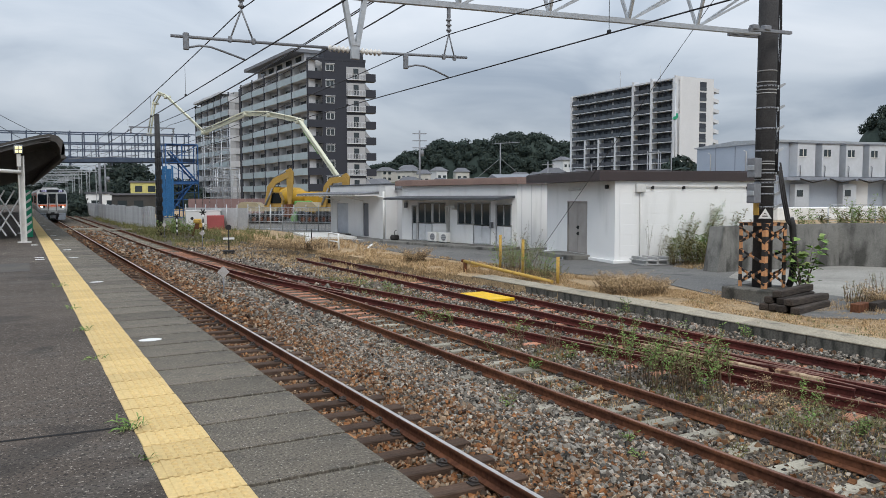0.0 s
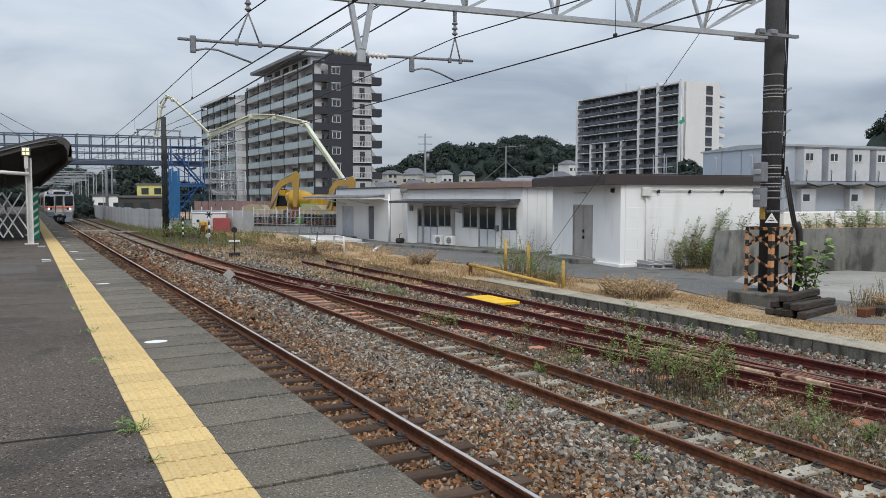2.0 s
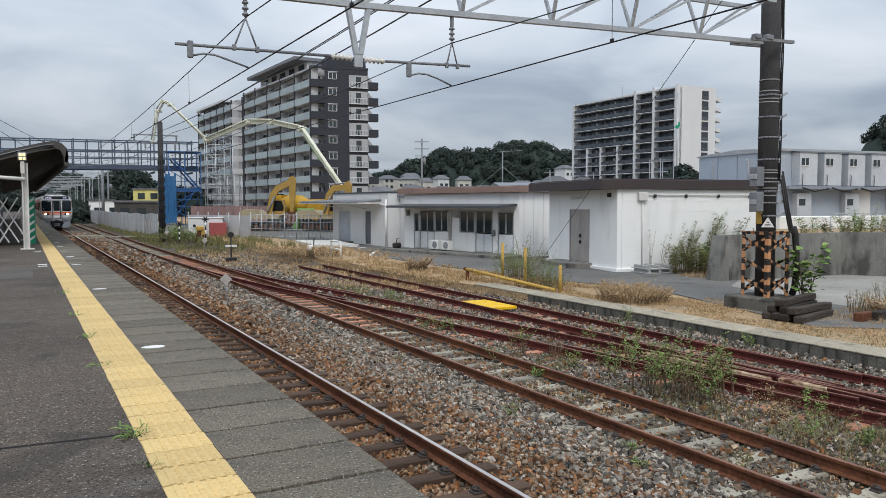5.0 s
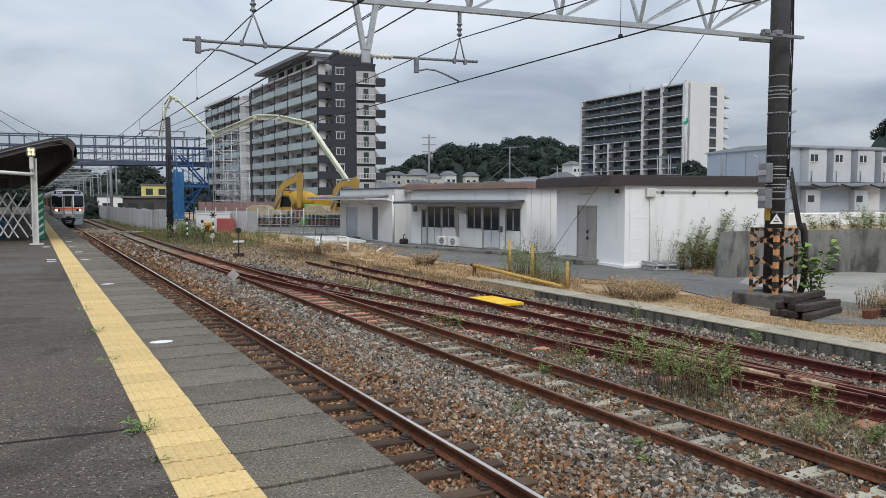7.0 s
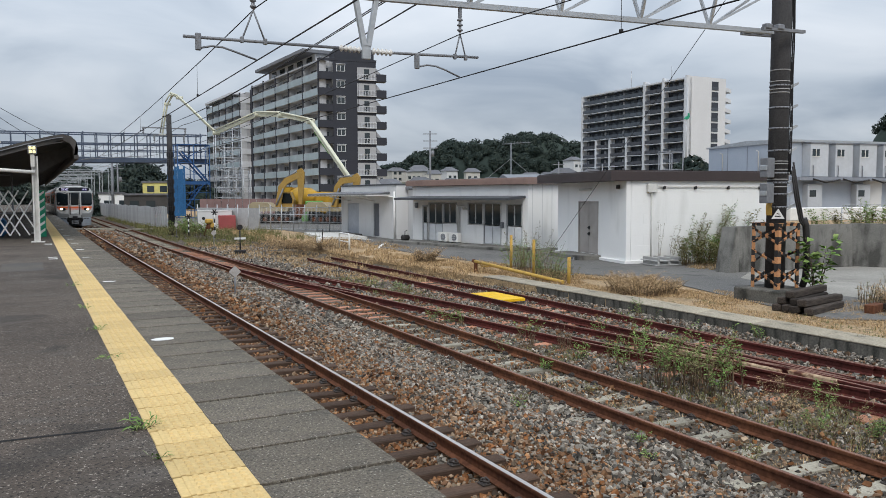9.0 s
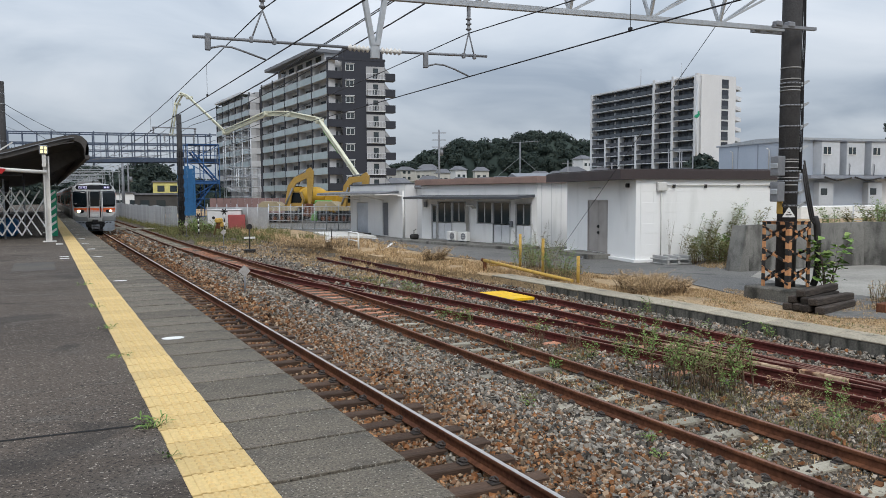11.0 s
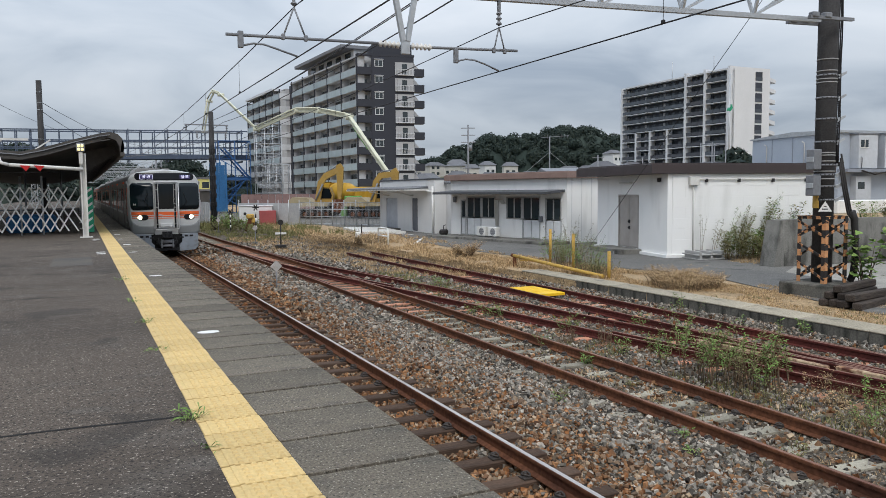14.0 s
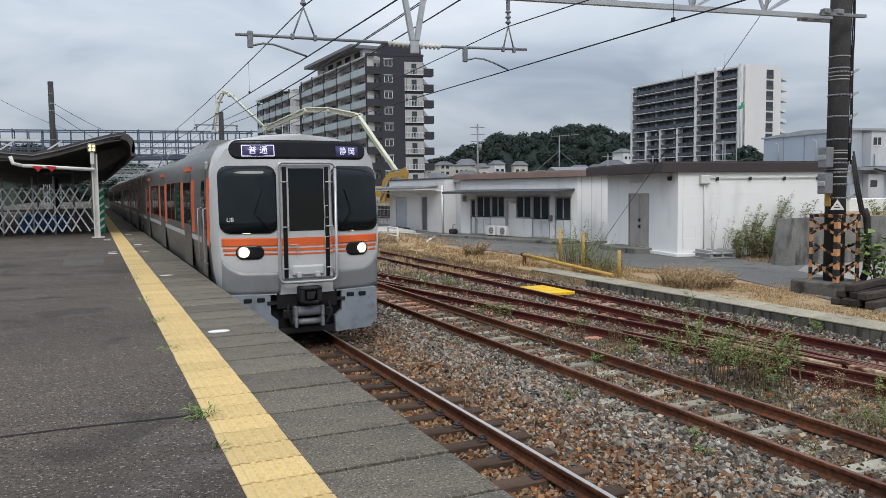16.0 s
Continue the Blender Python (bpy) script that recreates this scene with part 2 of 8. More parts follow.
TAN_TRIM = mat("faded_brown_fascia", (0.26, 0.18, 0.155), 0.6, var=0.1, fine=12, coarse=0.8, bump=0.05)
DARK_STEEL = mat("dark_steel", (0.04, 0.04, 0.043), 0.5, 0.6, var=0.15, bump=0.05)
GALV = mat("galvanised_steel", (0.46, 0.48, 0.50), 0.5, 0.55, var=0.12, fine=15, coarse=2, bump=0.06, alt=(0.36, 0.38, 0.4))
GALV_D = mat("weathered_steel", (0.24, 0.25, 0.27), 0.6, 0.4, var=0.15, fine=15, coarse=2, bump=0.06)
POLE = mat("dark_concrete_pole", (0.055, 0.054, 0.055), 0.8, var=0.3, fine=30, coarse=1.6, bump=0.3, alt=(0.034, 0.033, 0.034), stain=((0.11, 0.105, 0.10), 3, 0.6, 0.5), streak=0.15)
WIRE = mat("cable_black", (0.03, 0.03, 0.033), 0.6, 0.2, var=0.1, bump=0)
PORCELAIN = mat("porcelain", (0.72, 0.71, 0.68), 0.25, var=0.05, bump=0)
GLASS = glass_pane("dark_glass")
WHITE_PAINT = mat("white_paint", (0.78, 0.78, 0.76), 0.6, var=0.08, bump=0.05)
YELLOW_PAINT = mat("yellow_paint_worn", (0.50, 0.33, 0.085), 0.65, var=0.2, fine=20, coarse=4, bump=0.15, alt=(0.44, 0.27, 0.06), stain=((0.15, 0.08, 0.045), 7, 0.56, 0.85))
# ---- mesh helpers ----
class G:
    """Gathers boxes, rods and sheets into one mesh."""

    def __init__(self):
        self.v, self.f, self.s = [], [], []

    def add(self, verts, faces, smooth=False, m=None):
        o = len(self.v)
        self.v += [tuple(m @ Vector(p)) for p in verts] if m is not None else [tuple(p) for p in verts]
        self.f += [tuple(o + i for i in f) for f in faces]
        self.s += [smooth] * len(faces)
        return self

    def box(self, x0, x1, y0, y1, z0, z1, bev=0.0, m=None):
        if not bev:
            v = [(x, y, z) for x in (x0, x1) for y in (y0, y1) for z in (z0, z1)]
            return self.add(v, [(0, 1, 3, 2), (4, 6, 7, 5), (0, 4, 5, 1), (2, 3, 7, 6), (0, 2, 6, 4), (1, 5, 7, 3)], m=m)
        bev = min(bev, 0.45 * min(x1 - x0, y1 - y0, z1 - z0))
        v, idx = [], {}
        c, h = ((x0 + x1) / 2, (y0 + y1) / 2, (z0 + z1) / 2), ((x1 - x0) / 2, (y1 - y0) / 2, (z1 - z0) / 2)
        for sx in (-1, 1):
            for sy in (-1, 1):
                for sz in (-1, 1):
                    s = (sx, sy, sz)
                    for a in range(3):
                        p = [c[i] + s[i] * (h[i] - (0 if i == a else bev)) for i in range(3)]
                        idx[(s, a)] = len(v)
                        v.append(p)
        f = []
        for a in range(3):
            b, d = (a + 1) % 3, (a + 2) % 3
            for sa in (-1, 1):
                ring = []
                for sb, sd in ((-1, -1), (1, -1), (1, 1), (-1, 1)):
                    s = [0, 0, 0]
                    s[a], s[b], s[d] = sa, sb, sd
                    ring.append(idx[(tuple(s), a)])
                f.append(tuple(ring) if sa > 0 else tuple(ring[::-1]))
            for sb in (-1, 1):
                for sd in (-1, 1):
                    lo, hi = [0, 0, 0], [0, 0, 0]
                    lo[a], hi[a] = -1, 1
                    lo[b] = hi[b] = sb
                    lo[d] = hi[d] = sd
                    q = (idx[(tuple(lo), b)], idx[(tuple(hi), b)], idx[(tuple(hi), d)], idx[(tuple(lo), d)])
                    f.append(q if sb * sd < 0 else q[::-1])
        for sx in (-1, 1):
            for sy in (-1, 1):
                for sz in (-1, 1):
                    t = tuple(idx[((sx, sy, sz), a)] for a in range(3))
                    f.append(t if sx * sy * sz > 0 else t[::-1])
        return self.add(v, f, m=m)

    def rod(self, p, q, r, r2=None, n=8, m=None):
        r2 = r if r2 is None else r2
        p, q = Vector(p), Vector(q)
        d = (q - p).normalized()
        a = d.orthogonal().normalized()
        b = d.cross(a)
        v = []
        for c, rr in ((p, r), (q, r2)):
            v += [c + rr * (math.cos(t) * a + math.sin(t) * b) for t in (2 * math.pi * k / n for k in range(n))]
        o = len(self.v)
        self.add(v, [(k, (k + 1) % n, n + (k + 1) % n, n + k) for k in range(n)], True, m)
        self.add([], [], m=m)
        self.f += [tuple(o + k for k in range(n))[::-1], tuple(o + n + k for k in range(n))]
        self.s += [False, False]
        return self

    def lathe(self, p, q, prof, n=14, m=None):
        """One skin of rings (share of the way from p to q, radius)."""
        p, q = Vector(p), Vector(q)
        d = (q - p).normalized()
        a = d.orthogonal().normalized()
        b = d.cross(a)
        v = [p.lerp(q, t) + r * (math.cos(w) * a + math.sin(w) * b) for t, r in prof for w in (2 * math.pi * k / n for k in range(n))]
        f = [(j * n + k, j * n + (k + 1) % n, (j + 1) * n + (k + 1) % n, (j + 1) * n + k) for j in range(len(prof) - 1) for k in range(n)]
        self.add(v, f, True, m)
        o = len(self.v) - len(v)
        self.f += [tuple(o + k for k in range(n))[::-1], tuple(o + len(v) - n + k for k in range(n))]
        self.s += [False, False]
        return self

    def tube(self, pts, r, n=6, m=None):
        """One bent tube through the points."""
        pts = [Vector(p) for p in pts]
        dirs = [(pts[min(k + 1, len(pts) - 1)] - pts[max(k - 1, 0)]).normalized() for k in range(len(pts))]
        a = dirs[0].orthogonal().normalized()
        v = []
        for p, d in zip(pts, dirs):
            a = (a - d * a.dot(d)).normalized()
            b = d.cross(a)
            v += [p + r * (math.cos(t) * a + math.sin(t) * b) for t in (2 * math.pi * k / n for k in range(n))]
        o = len(self.v)
        self.add(v, [(j * n + k, j * n + (k + 1) % n, (j + 1) * n + (k + 1) % n, (j + 1) * n + k) for j in range(len(pts) - 1) for k in range(n)], True, m)
        self.f += [tuple(o + k for k in range(n))[::-1], tuple(o + len(v) - n + k for k in range(n))]
        self.s += [False, False]
        return self

    def bar(self, p, q, w, h=None, m=None, upv=(0, 0, 1)):
        """A rectangular bar from p to q, w wide and h high."""
        h = w if h is None else h
        p, q = Vector(p), Vector(q)
        d = (q - p).normalized()
        u = Vector(upv)
        if abs(d.dot(u)) > 0.98:
            u = Vector((1, 0, 0))
        s = d.cross(u).normalized()
        u = s.cross(d).normalized()
        v = [c + a * w / 2 * s + b * h / 2 * u for c in (p, q) for a, b in ((-1, -1), (1, -1), (1, 1), (-1, 1))]
        return self.add(v, [(3, 2, 1, 0), (4, 5, 6, 7), (0, 1, 5, 4), (1, 2, 6, 5), (2, 3, 7, 6), (3, 0, 4, 7)], m=m)

    def prism(self, poly, a, b, axis="y", m=None):
        """A polygon (u, v) pushed from a to b along an axis: along y it lies in x, z; along x in y, z; along z in x, y."""
        put = {"y": lambda u, v, t: (u, t, v), "x": lambda u, v, t: (t, u, v), "z": lambda u, v, t: (u, v, t)}[axis]
        n = len(poly)
        v = [put(u, w, a) for u, w in poly] + [put(u, w, b) for u, w in poly]
        return self.add(v, [tuple(range(n)), tuple(range(2 * n - 1, n - 1, -1))] + [(k, n + k, n + (k + 1) % n, (k + 1) % n) for k in range(n)], m=m)

    def mesh(self, name, material):
        me = bpy.data.meshes.new(name)
        me.from_pydata(self.v, [], self.f)
        me.polygons.foreach_set("use_smooth", self.s)
        bm = bmesh.new()
        bm.from_mesh(me)
        bmesh.ops.recalc_face_normals(bm, faces=bm.faces) if len(self.f) < 60000 else None
        bm.to_mesh(me)
        bm.free()
        for k in material if isinstance(material, (list, tuple)) else [material]:
            me.materials.append(k)
        return me


def part(name, g, material, parent, label=""):
    """One mesh object under a thing or a part."""
    ob = new(name, g.mesh(name, material) if isinstance(g, G) else g)
    ob.parent = parent
    return tagged(ob, label) if label else ob


def thing(name, label, category, at=None, group="", kind=""):
    """An Empty at a thing's base, which carries its parts."""
    ob = new(name)
    ob.empty_display_size = 0.2
    ob.matrix_basis = at if at is not None else Matrix()
    return tagged(ob, label, category, group, kind)


def solo(name, g, material, label, category, at=None, group="", kind=""):
    """A thing of one mesh."""
    ob = new(name, g.mesh(name, material) if isinstance(g, G) else g)
    ob.matrix_basis = at if at is not None else Matrix()
    return tagged(ob, label, category, group, kind)


def raw_mesh(name, verts, faces, material, smooth=False):
    """A large mesh straight from arrays of corners and triangles or quads of one size."""
    me = bpy.data.meshes.new(name)
    verts, faces = np.asarray(verts, np.float32), np.asarray(faces, np.int32)
    n, k = faces.shape
    me.vertices.add(len(verts))
    me.vertices.foreach_set("co", verts.ravel())
    me.loops.add(n * k)
    me.loops.foreach_set("vertex_index", faces.ravel())
    me.polygons.add(n)
    me.polygons.foreach_set("loop_start", np.arange(0, n * k, k, dtype=np.int32))
    me.polygons.foreach_set("loop_total", np.full(n, k, np.int32))
    me.update(calc_edges=True)
    me.polygons.foreach_set("use_smooth", np.full(n, smooth))
    me.materials.append(material)
    return me

# ---- ground, platform, tracks ----
PZ = 1.107            # platform top above the near rails
X_STRIP0, X_STRIP1, X_EDGE = -2.677, -2.289, -1.517
rng = np.random.default_rng(7)


def smooth(a, b, x):
    t = min(max((x - a) / (b - a), 0.0), 1.0)
    return t * t * (3 - 2 * t)


def bed(x, y=0.0):
    """Height of the track bed across the tracks."""
    h = -0.235 + 0.03 * smooth(0.9, 1.5, x) - 0.165 * smooth(1.9, 2.9, x) + 0.16 * smooth(8.75, 9.1, x)
    return h + 0.02 * math.sin(1.7 * y + 2.1 * x) * math.sin(0.9 * x - 0.6 * y)


def ground_sheet():
    xs = [-4000, -600, -120, -40, -14.5, -14.4, -1.62, 9.42, 9.43, 14, 30, 60, 200, 800, 4000]
    hs = [0, 0, 0, -0.1, -0.45, -0.45, -0.45, -0.45, 0, 0, 0, 0, 0, 0, 0]
    ys = [-4000, -400, -60, -10, 0, 20, 40, 60, 90, 150, 300, 800, 4000]
    g = G()
    v = [(x, y, h - 0.012) for y in ys for x, h in zip(xs, hs)]
    n = len(xs)
    g.add(v, [(j * n + i, j * n + i + 1, (j + 1) * n + i + 1, (j + 1) * n + i) for j in range(len(ys) - 1) for i in range(n - 1)])
    solo("ground", g, GROUND, "dry sandy ground of the railway yard", "ground", kind="structure")


ground_sheet()


def track_bed():
    xs, ys = np.arange(-1.62, 9.43, 0.17), np.concatenate([np.arange(-8, 30, 0.25), np.arange(30, 200, 2.0)])
    v = [(x, y, bed(x, y) + (rng.random() - 0.5) * 0.03) for y in ys for x in xs]
    n = len(xs)
    f = [(j * n + i, j * n + i + 1, (j + 1) * n + i + 1, (j + 1) * n + i) for j in range(len(ys) - 1) for i in range(n - 1)]
    tagged(new("track_bed", raw_mesh("track_bed", v, f, SHADED_SOIL, True)), "brown earth and fine gravel track bed", "track bed", kind="structure")


track_bed()


def yard_road():
    # asphalt lane between the dry verge and the buildings
    pts = [(11.3, 10.2), (13.6, 17.4), (12.6, 20.5), (12.3, 24), (11.9, 30), (12.4, 36), (14.0, 44), (14.0, 60), (40, 60), (40, 8), (14.0, 8)]
    g = G()
    g.prism(pts, 0.0, 0.012, "z")
    solo("yard_road", g, YARD, "worn grey asphalt lane before the sheds", "road", kind="structure")


yard_road()


def concrete_apron():
    # paler concrete yard between the pole and the retaining wall
    g = G()
    g.prism([(14.6, 8.0), (15.0, 12.5), (16.2, 16.6), (17.9, 17.7), (23.0, 17.3), (29.2, 6.0), (29.2, 4.0), (14.6, 4.0)], 0.0, 0.017, "z")
    solo("concrete_apron", g, APRON, "pale worn concrete yard before the retaining wall", "yard", kind="structure")


APRON = mat("apron_concrete", (0.33, 0.315, 0.28), 0.92, var=0.25, fine=30, coarse=0.5, bump=0.4, alt=(0.21, 0.20, 0.18), stain=((0.12, 0.115, 0.10), 1.4, 0.58, 0.6))
concrete_apron()


def platform():
    root = thing("platform", "station platform with asphalt deck, yellow tactile strip and concrete edge", "platform", kind="structure")
    y0, y1 = -10.0, 190.0
    g = G()
    g.box(-14.4, X_STRIP0, y0, y1, 0.5, PZ)
    part("asphalt_deck", g, ASPHALT, root, "dark patched platform asphalt")
    g = G()
    g.box(X_STRIP0, X_EDGE - 0.02, y0, y1, 0.75, PZ - 0.05)
    g.box(-14.4, X_EDGE - 0.16, y0, y1, -0.5, 0.9)
    part("platform_wall", g, CONCRETE, root, "stained concrete platform wall")
    g = G()
    g.box(X_STRIP0, X_EDGE - 0.01, y0, y1, PZ - 0.048, PZ - 0.024)
    part("joint_bed", g, TAR, root, "dark dirt in the joints")
    # seams across the deck
    for y, w in ((5.25, 0.035), (9.15, 0.012), (12.2, 0.03), (15.6, 0.012), (19.0, 0.02), (22.4, 0.012), (26.0, 0.02)):
        g = G()
        xs = np.linspace(-14, X_STRIP0 - 0.01, 40)
        for a, b in zip(xs, xs[1:]):
            o1, o2 = 0.03 * math.sin(3 * a), 0.03 * math.sin(3 * b)
            g.add([(a, y + o1, PZ + 0.002), (b, y + o2, PZ + 0.002), (b, y + w + o2, PZ + 0.002), (a, y + w + o1, PZ + 0.002)], [(0, 1, 2, 3)])
        part("tar_seam", g, TAR, root, "black tar seam")
    # faint repair patches
    for x, y, sx, sy in ((-6.2, 14.5, 1.3, 3.0), (-3.9, 17.5, 0.8, 2.2)):
        g = G()
        g.box(x, x + sx, y, y + sy, PZ - 0.01, PZ + 0.003)
        part("asphalt_patch", g, PATCH, root, "slightly paler asphalt repair")
    return root


TAR = mat("tar", (0.014, 0.013, 0.012), 0.8, var=0.3, bump=0.2)
PATCH = mat("asphalt_patch", (0.105, 0.088, 0.072), 0.85, var=0.35, fine=90, coarse=0.9, bump=0.5, alt=(0.075, 0.072, 0.068))
PLATFORM = platform()


def rail_mesh(name, pts, top, mats, scale=1.0):
    """Rail swept along points (x, y), its head's top at the given height. Materials: side, running surface."""
    prof = [(-0.064, -0.153), (-0.064, -0.143), (-0.012, -0.122), (-0.009, -0.045), (-0.032, -0.034), (-0.032, -0.006), (-0.024, 0.0),
            (0.024, 0.0), (0.032, -0.006), (0.032, -0.034), (0.009, -0.045), (0.012, -0.122), (0.064, -0.143), (0.064, -0.153)]
    n = len(prof)
    v, f, mi = [], [], []
    for k, (x, y) in enumerate(pts):
        a, b = pts[max(k - 1, 0)], pts[min(k + 1, len(pts) - 1)]
        d = Vector((b[0] - a[0], b[1] - a[1])).normalized()
        s = Vector((d.y, -d.x))
        v += [(x + s.x * u * scale, y + s.y * u * scale, top + w * scale) for u, w in prof]
    for k in range(len(pts) - 1):
        for i in range(n):
            f.append((k * n + i, k * n + (i + 1) % n, (k + 1) * n + (i + 1) % n, (k + 1) * n + i))
            mi.append(1 if i == 6 else 0)
    f += [tuple(range(n)), tuple(range(len(v) - 1, len(v) - 1 - n, -1))]
    mi += [0, 0]
    me = bpy.data.meshes.new(name)
    me.from_pydata(v, [], f)
    for m in mats:
        me.materials.append(m)
    me.polygons.foreach_set("material_index", mi)
    bm = bmesh.new()
    bm.from_mesh(me)
    bmesh.ops.recalc_face_normals(bm, faces=bm.faces)
    bm.to_mesh(me)
    bm.free()
    return me


def curve_x(ctrl):
    ys, xs = zip(*sorted(ctrl))

    def at(y):
        k = max(0, min(len(ys) - 2, int(np.searchsorted(ys, y)) - 1))
        t = (y - ys[k]) / (ys[k + 1] - ys[k])
        m = [(xs[min(j + 1, len(xs) - 1)] - xs[max(j - 1, 0)]) / (ys[min(j + 1, len(ys) - 1)] - ys[max(j - 1, 0)]) for j in (k, k + 1)]
        h = ys[k + 1] - ys[k]
        t = min(max(t, 0), 1)
        return ((2 * t**3 - 3 * t**2 + 1) * xs[k] + (t**3 - 2 * t**2 + t) * h * m[0] + (3 * t**2 - 2 * t**3) * xs[k + 1] + (t**3 - t**2) * h * m[1])
    return at


TRACK2 = curve_x([(-12, 3.79), (0, 3.84), (15, 3.93), (25, 3.98), (35, 3.92), (48, 3.72), (70, 3.75), (200, 3.8)])
TRACK3 = curve_x([(-14, 8.2), (-4, 8.1), (2, 7.66), (5, 7.3), (8, 6.93), (12, 6.42), (16, 5.98), (20, 5.48), (24, 4.92), (27, 4.55), (31, 4.22), (36, 3.99), (41, 3.88)])
TRACK4 = curve_x([(-14, 8.2), (0, 8.2), (10, 8.17), (20, 8.3), (30, 8.3), (45, 8.5), (60, 9.5)])


def sleeper_mesh(name, ln, w, h, material, concrete):
    g = G()
    if concrete:
        g.prism([(-w / 2, -h), (w / 2, -h), (w / 2 * 0.8, 0), (-w / 2 * 0.8, 0)], -ln / 2, ln / 2, "x")
    else:
        g.box(-ln / 2, ln / 2, -w / 2, w / 2, -h, 0, 0.012)
    return g.mesh(name, material)


def clip_mesh():
    g = G()
    g.box(-0.05, 0.05, -0.055, 0.055, 0, 0.02, 0.006)
    pts = [(0.045 * math.cos(a), 0.05 * math.sin(a), 0.04 + 0.012 * math.sin(2 * a)) for a in np.linspace(0, 1.7 * math.pi, 8)]
    g.tube(pts, 0.011, 5)
    g.rod((0, 0, 0), (0, 0, 0.055), 0.013, n=6)
    return g.mesh("clip", CLIP)


CLIP_MESH = clip_mesh()


def track(name, label, cx, ys, top, side, run, smesh, pitch, phase, near, stop, clips=0.0, rails=((-0.566,), (0.566,)), skip=None):
    root = thing(name, label, "railway track", kind="structure")
    ya, yb = ys
    pts_y = [y for y in np.concatenate([np.arange(ya, min(yb, 60), 0.6), np.arange(60, max(yb, 60.1), 6.0)]) if y <= yb]
    for (off,) in rails:
        part("rail", rail_mesh("rail", [(cx(y) + off, y) for y in pts_y], top, (side, run)), None, root)
    n0, n1 = math.ceil((ya - phase) / pitch), math.floor((min(stop, yb) - phase) / pitch)
    for n in range(n0, n1 + 1):
        y = phase + n * pitch
        if skip and skip(y):
            continue
        slope = (cx(y + 0.3) - cx(y - 0.3)) / 0.6
        sm = smesh(y) if callable(smesh) else smesh
        if near[0] <= y <= near[1]:
            s = part("sleeper", sm, None, root)
            s.matrix_basis = pose(cx(y) + random.uniform(-0.03, 0.03), y + random.uniform(-0.02, 0.02), top - 0.158 + random.uniform(-0.012, 0.004), 0, random.uniform(-0.6, 0.6), -math.degrees(slope) + random.uniform(-1, 1))
            if clips and y < clips:
                for off in (-0.566, 0.566):
                    for d in (-0.105, 0.105):
                        c = part("clip", CLIP_MESH, None, s)
                        c.matrix_basis = pose(off + d, 0, 0.0, 0, 0, 0 if d > 0 else 180)
    far = [phase + n * pitch for n in range(n0, n1 + 1) if not near[0] <= phase + n * pitch <= near[1]]
    if far:
        g = G()
        for y in far:
            g.box(cx(y) - 1.0, cx(y) + 1.0, y - 0.1, y + 0.1, top - 0.25, top - 0.17)
        sm = smesh(50) if callable(smesh) else smesh
        tagged(part("far_sleepers", g, sm.materials[0], root), kind="stuff")
    return root


S_WOOD = sleeper_mesh("sleeper", 2.1, 0.2, 0.15, SLEEPER_W, False)
S_CONC = sleeper_mesh("sleeper", 2.0, 0.26, 0.18, SLEEPER_C, True)
S_RUST = sleeper_mesh("sleeper", 2.0, 0.22, 0.16, SLEEPER_R, False)

track("railway_track", "main track with polished rail heads on brown wooden sleepers", lambda y: 0.0, (-10, 190), 0.0, RAIL_RUST, RAIL_TOP,
      S_WOOD, 0.57, 8.41, (-2, 75), 190, clips=18)
track("railway_track", "siding track with rusty rails on pale concrete sleepers", TRACK2, (-10, 190), -0.19, RAIL_RUST, RAIL_HEAD,
      lambda y: S_CONC if y < 17 or y > 46 else S_RUST, 0.66, 5.26, (-2, 75), 190, clips=22)
track("railway_track", "dark red rusty turnout track joining the siding", TRACK3, (-12, 41), -0.19, RAIL_RED, RAIL_HEAD,
      S_RUST, 0.62, 5.0, (-2, 21), 21)
track("railway_track", "dark red rusty side track beside the low concrete edge", TRACK4, (-12, 34), -0.19, RAIL_RED, RAIL_HEAD,
      S_RUST, 0.62, 5.3, (9, 26), 26)


def turnout_parts():
    # check rails, crossing nose and long joint bars of the turnouts
    root = thing("turnout_crossing", "rusty turnout crossing with pale flaking paint beside the kerb", "turnout", kind="structure")
    for name, x0, y0, x1, y1 in (("check_rail", 7.5, 11.5, 7.72, 7.2), ("check_rail", 6.62, 10.5, 7.15, 6.6), ("wing_rail", 7.12, 10.4, 7.62, 6.0),
                                 ("wing_rail", 7.45, 10.4, 7.28, 5.5), ("check_rail", 8.62, 11.5, 8.65, 7.5), ("check_rail", 6.07, 12.0, 6.45, 8.8)):
        part(name, rail_mesh(name, [(x0, y0), (x1, y1)], -0.185, (RAIL_RED, RAIL_HEAD)), None, root)
    for name, x0, y0, x1, y1 in (("check_rail", 3.52, 26.5, 3.5, 22.5), ("check_rail", 5.35, 26, 5.95, 22), ("wing_rail", 4.55, 25.5, 4.62, 21.5), ("wing_rail", 4.4, 25.5, 5.0, 21.0)):
        part(name, rail_mesh(name, [(x0, y0), (x1, y1)], -0.185, (RAIL_RED, RAIL_HEAD)), None, root)
    for x, y, ln in ((6.95, 9.9, 1.5), (7.1, 8.6, 1.1), (7.3, 7.6, 0.8)):
        g = G()
        g.box(-0.05, 0.05, -ln / 2, ln / 2, 0, 0.13, 0.015)
        part("crossing_block", g, FLAKED, root, "block with flaking cream paint").matrix_basis = pose(x, y, -0.31, 0, 0, 4)


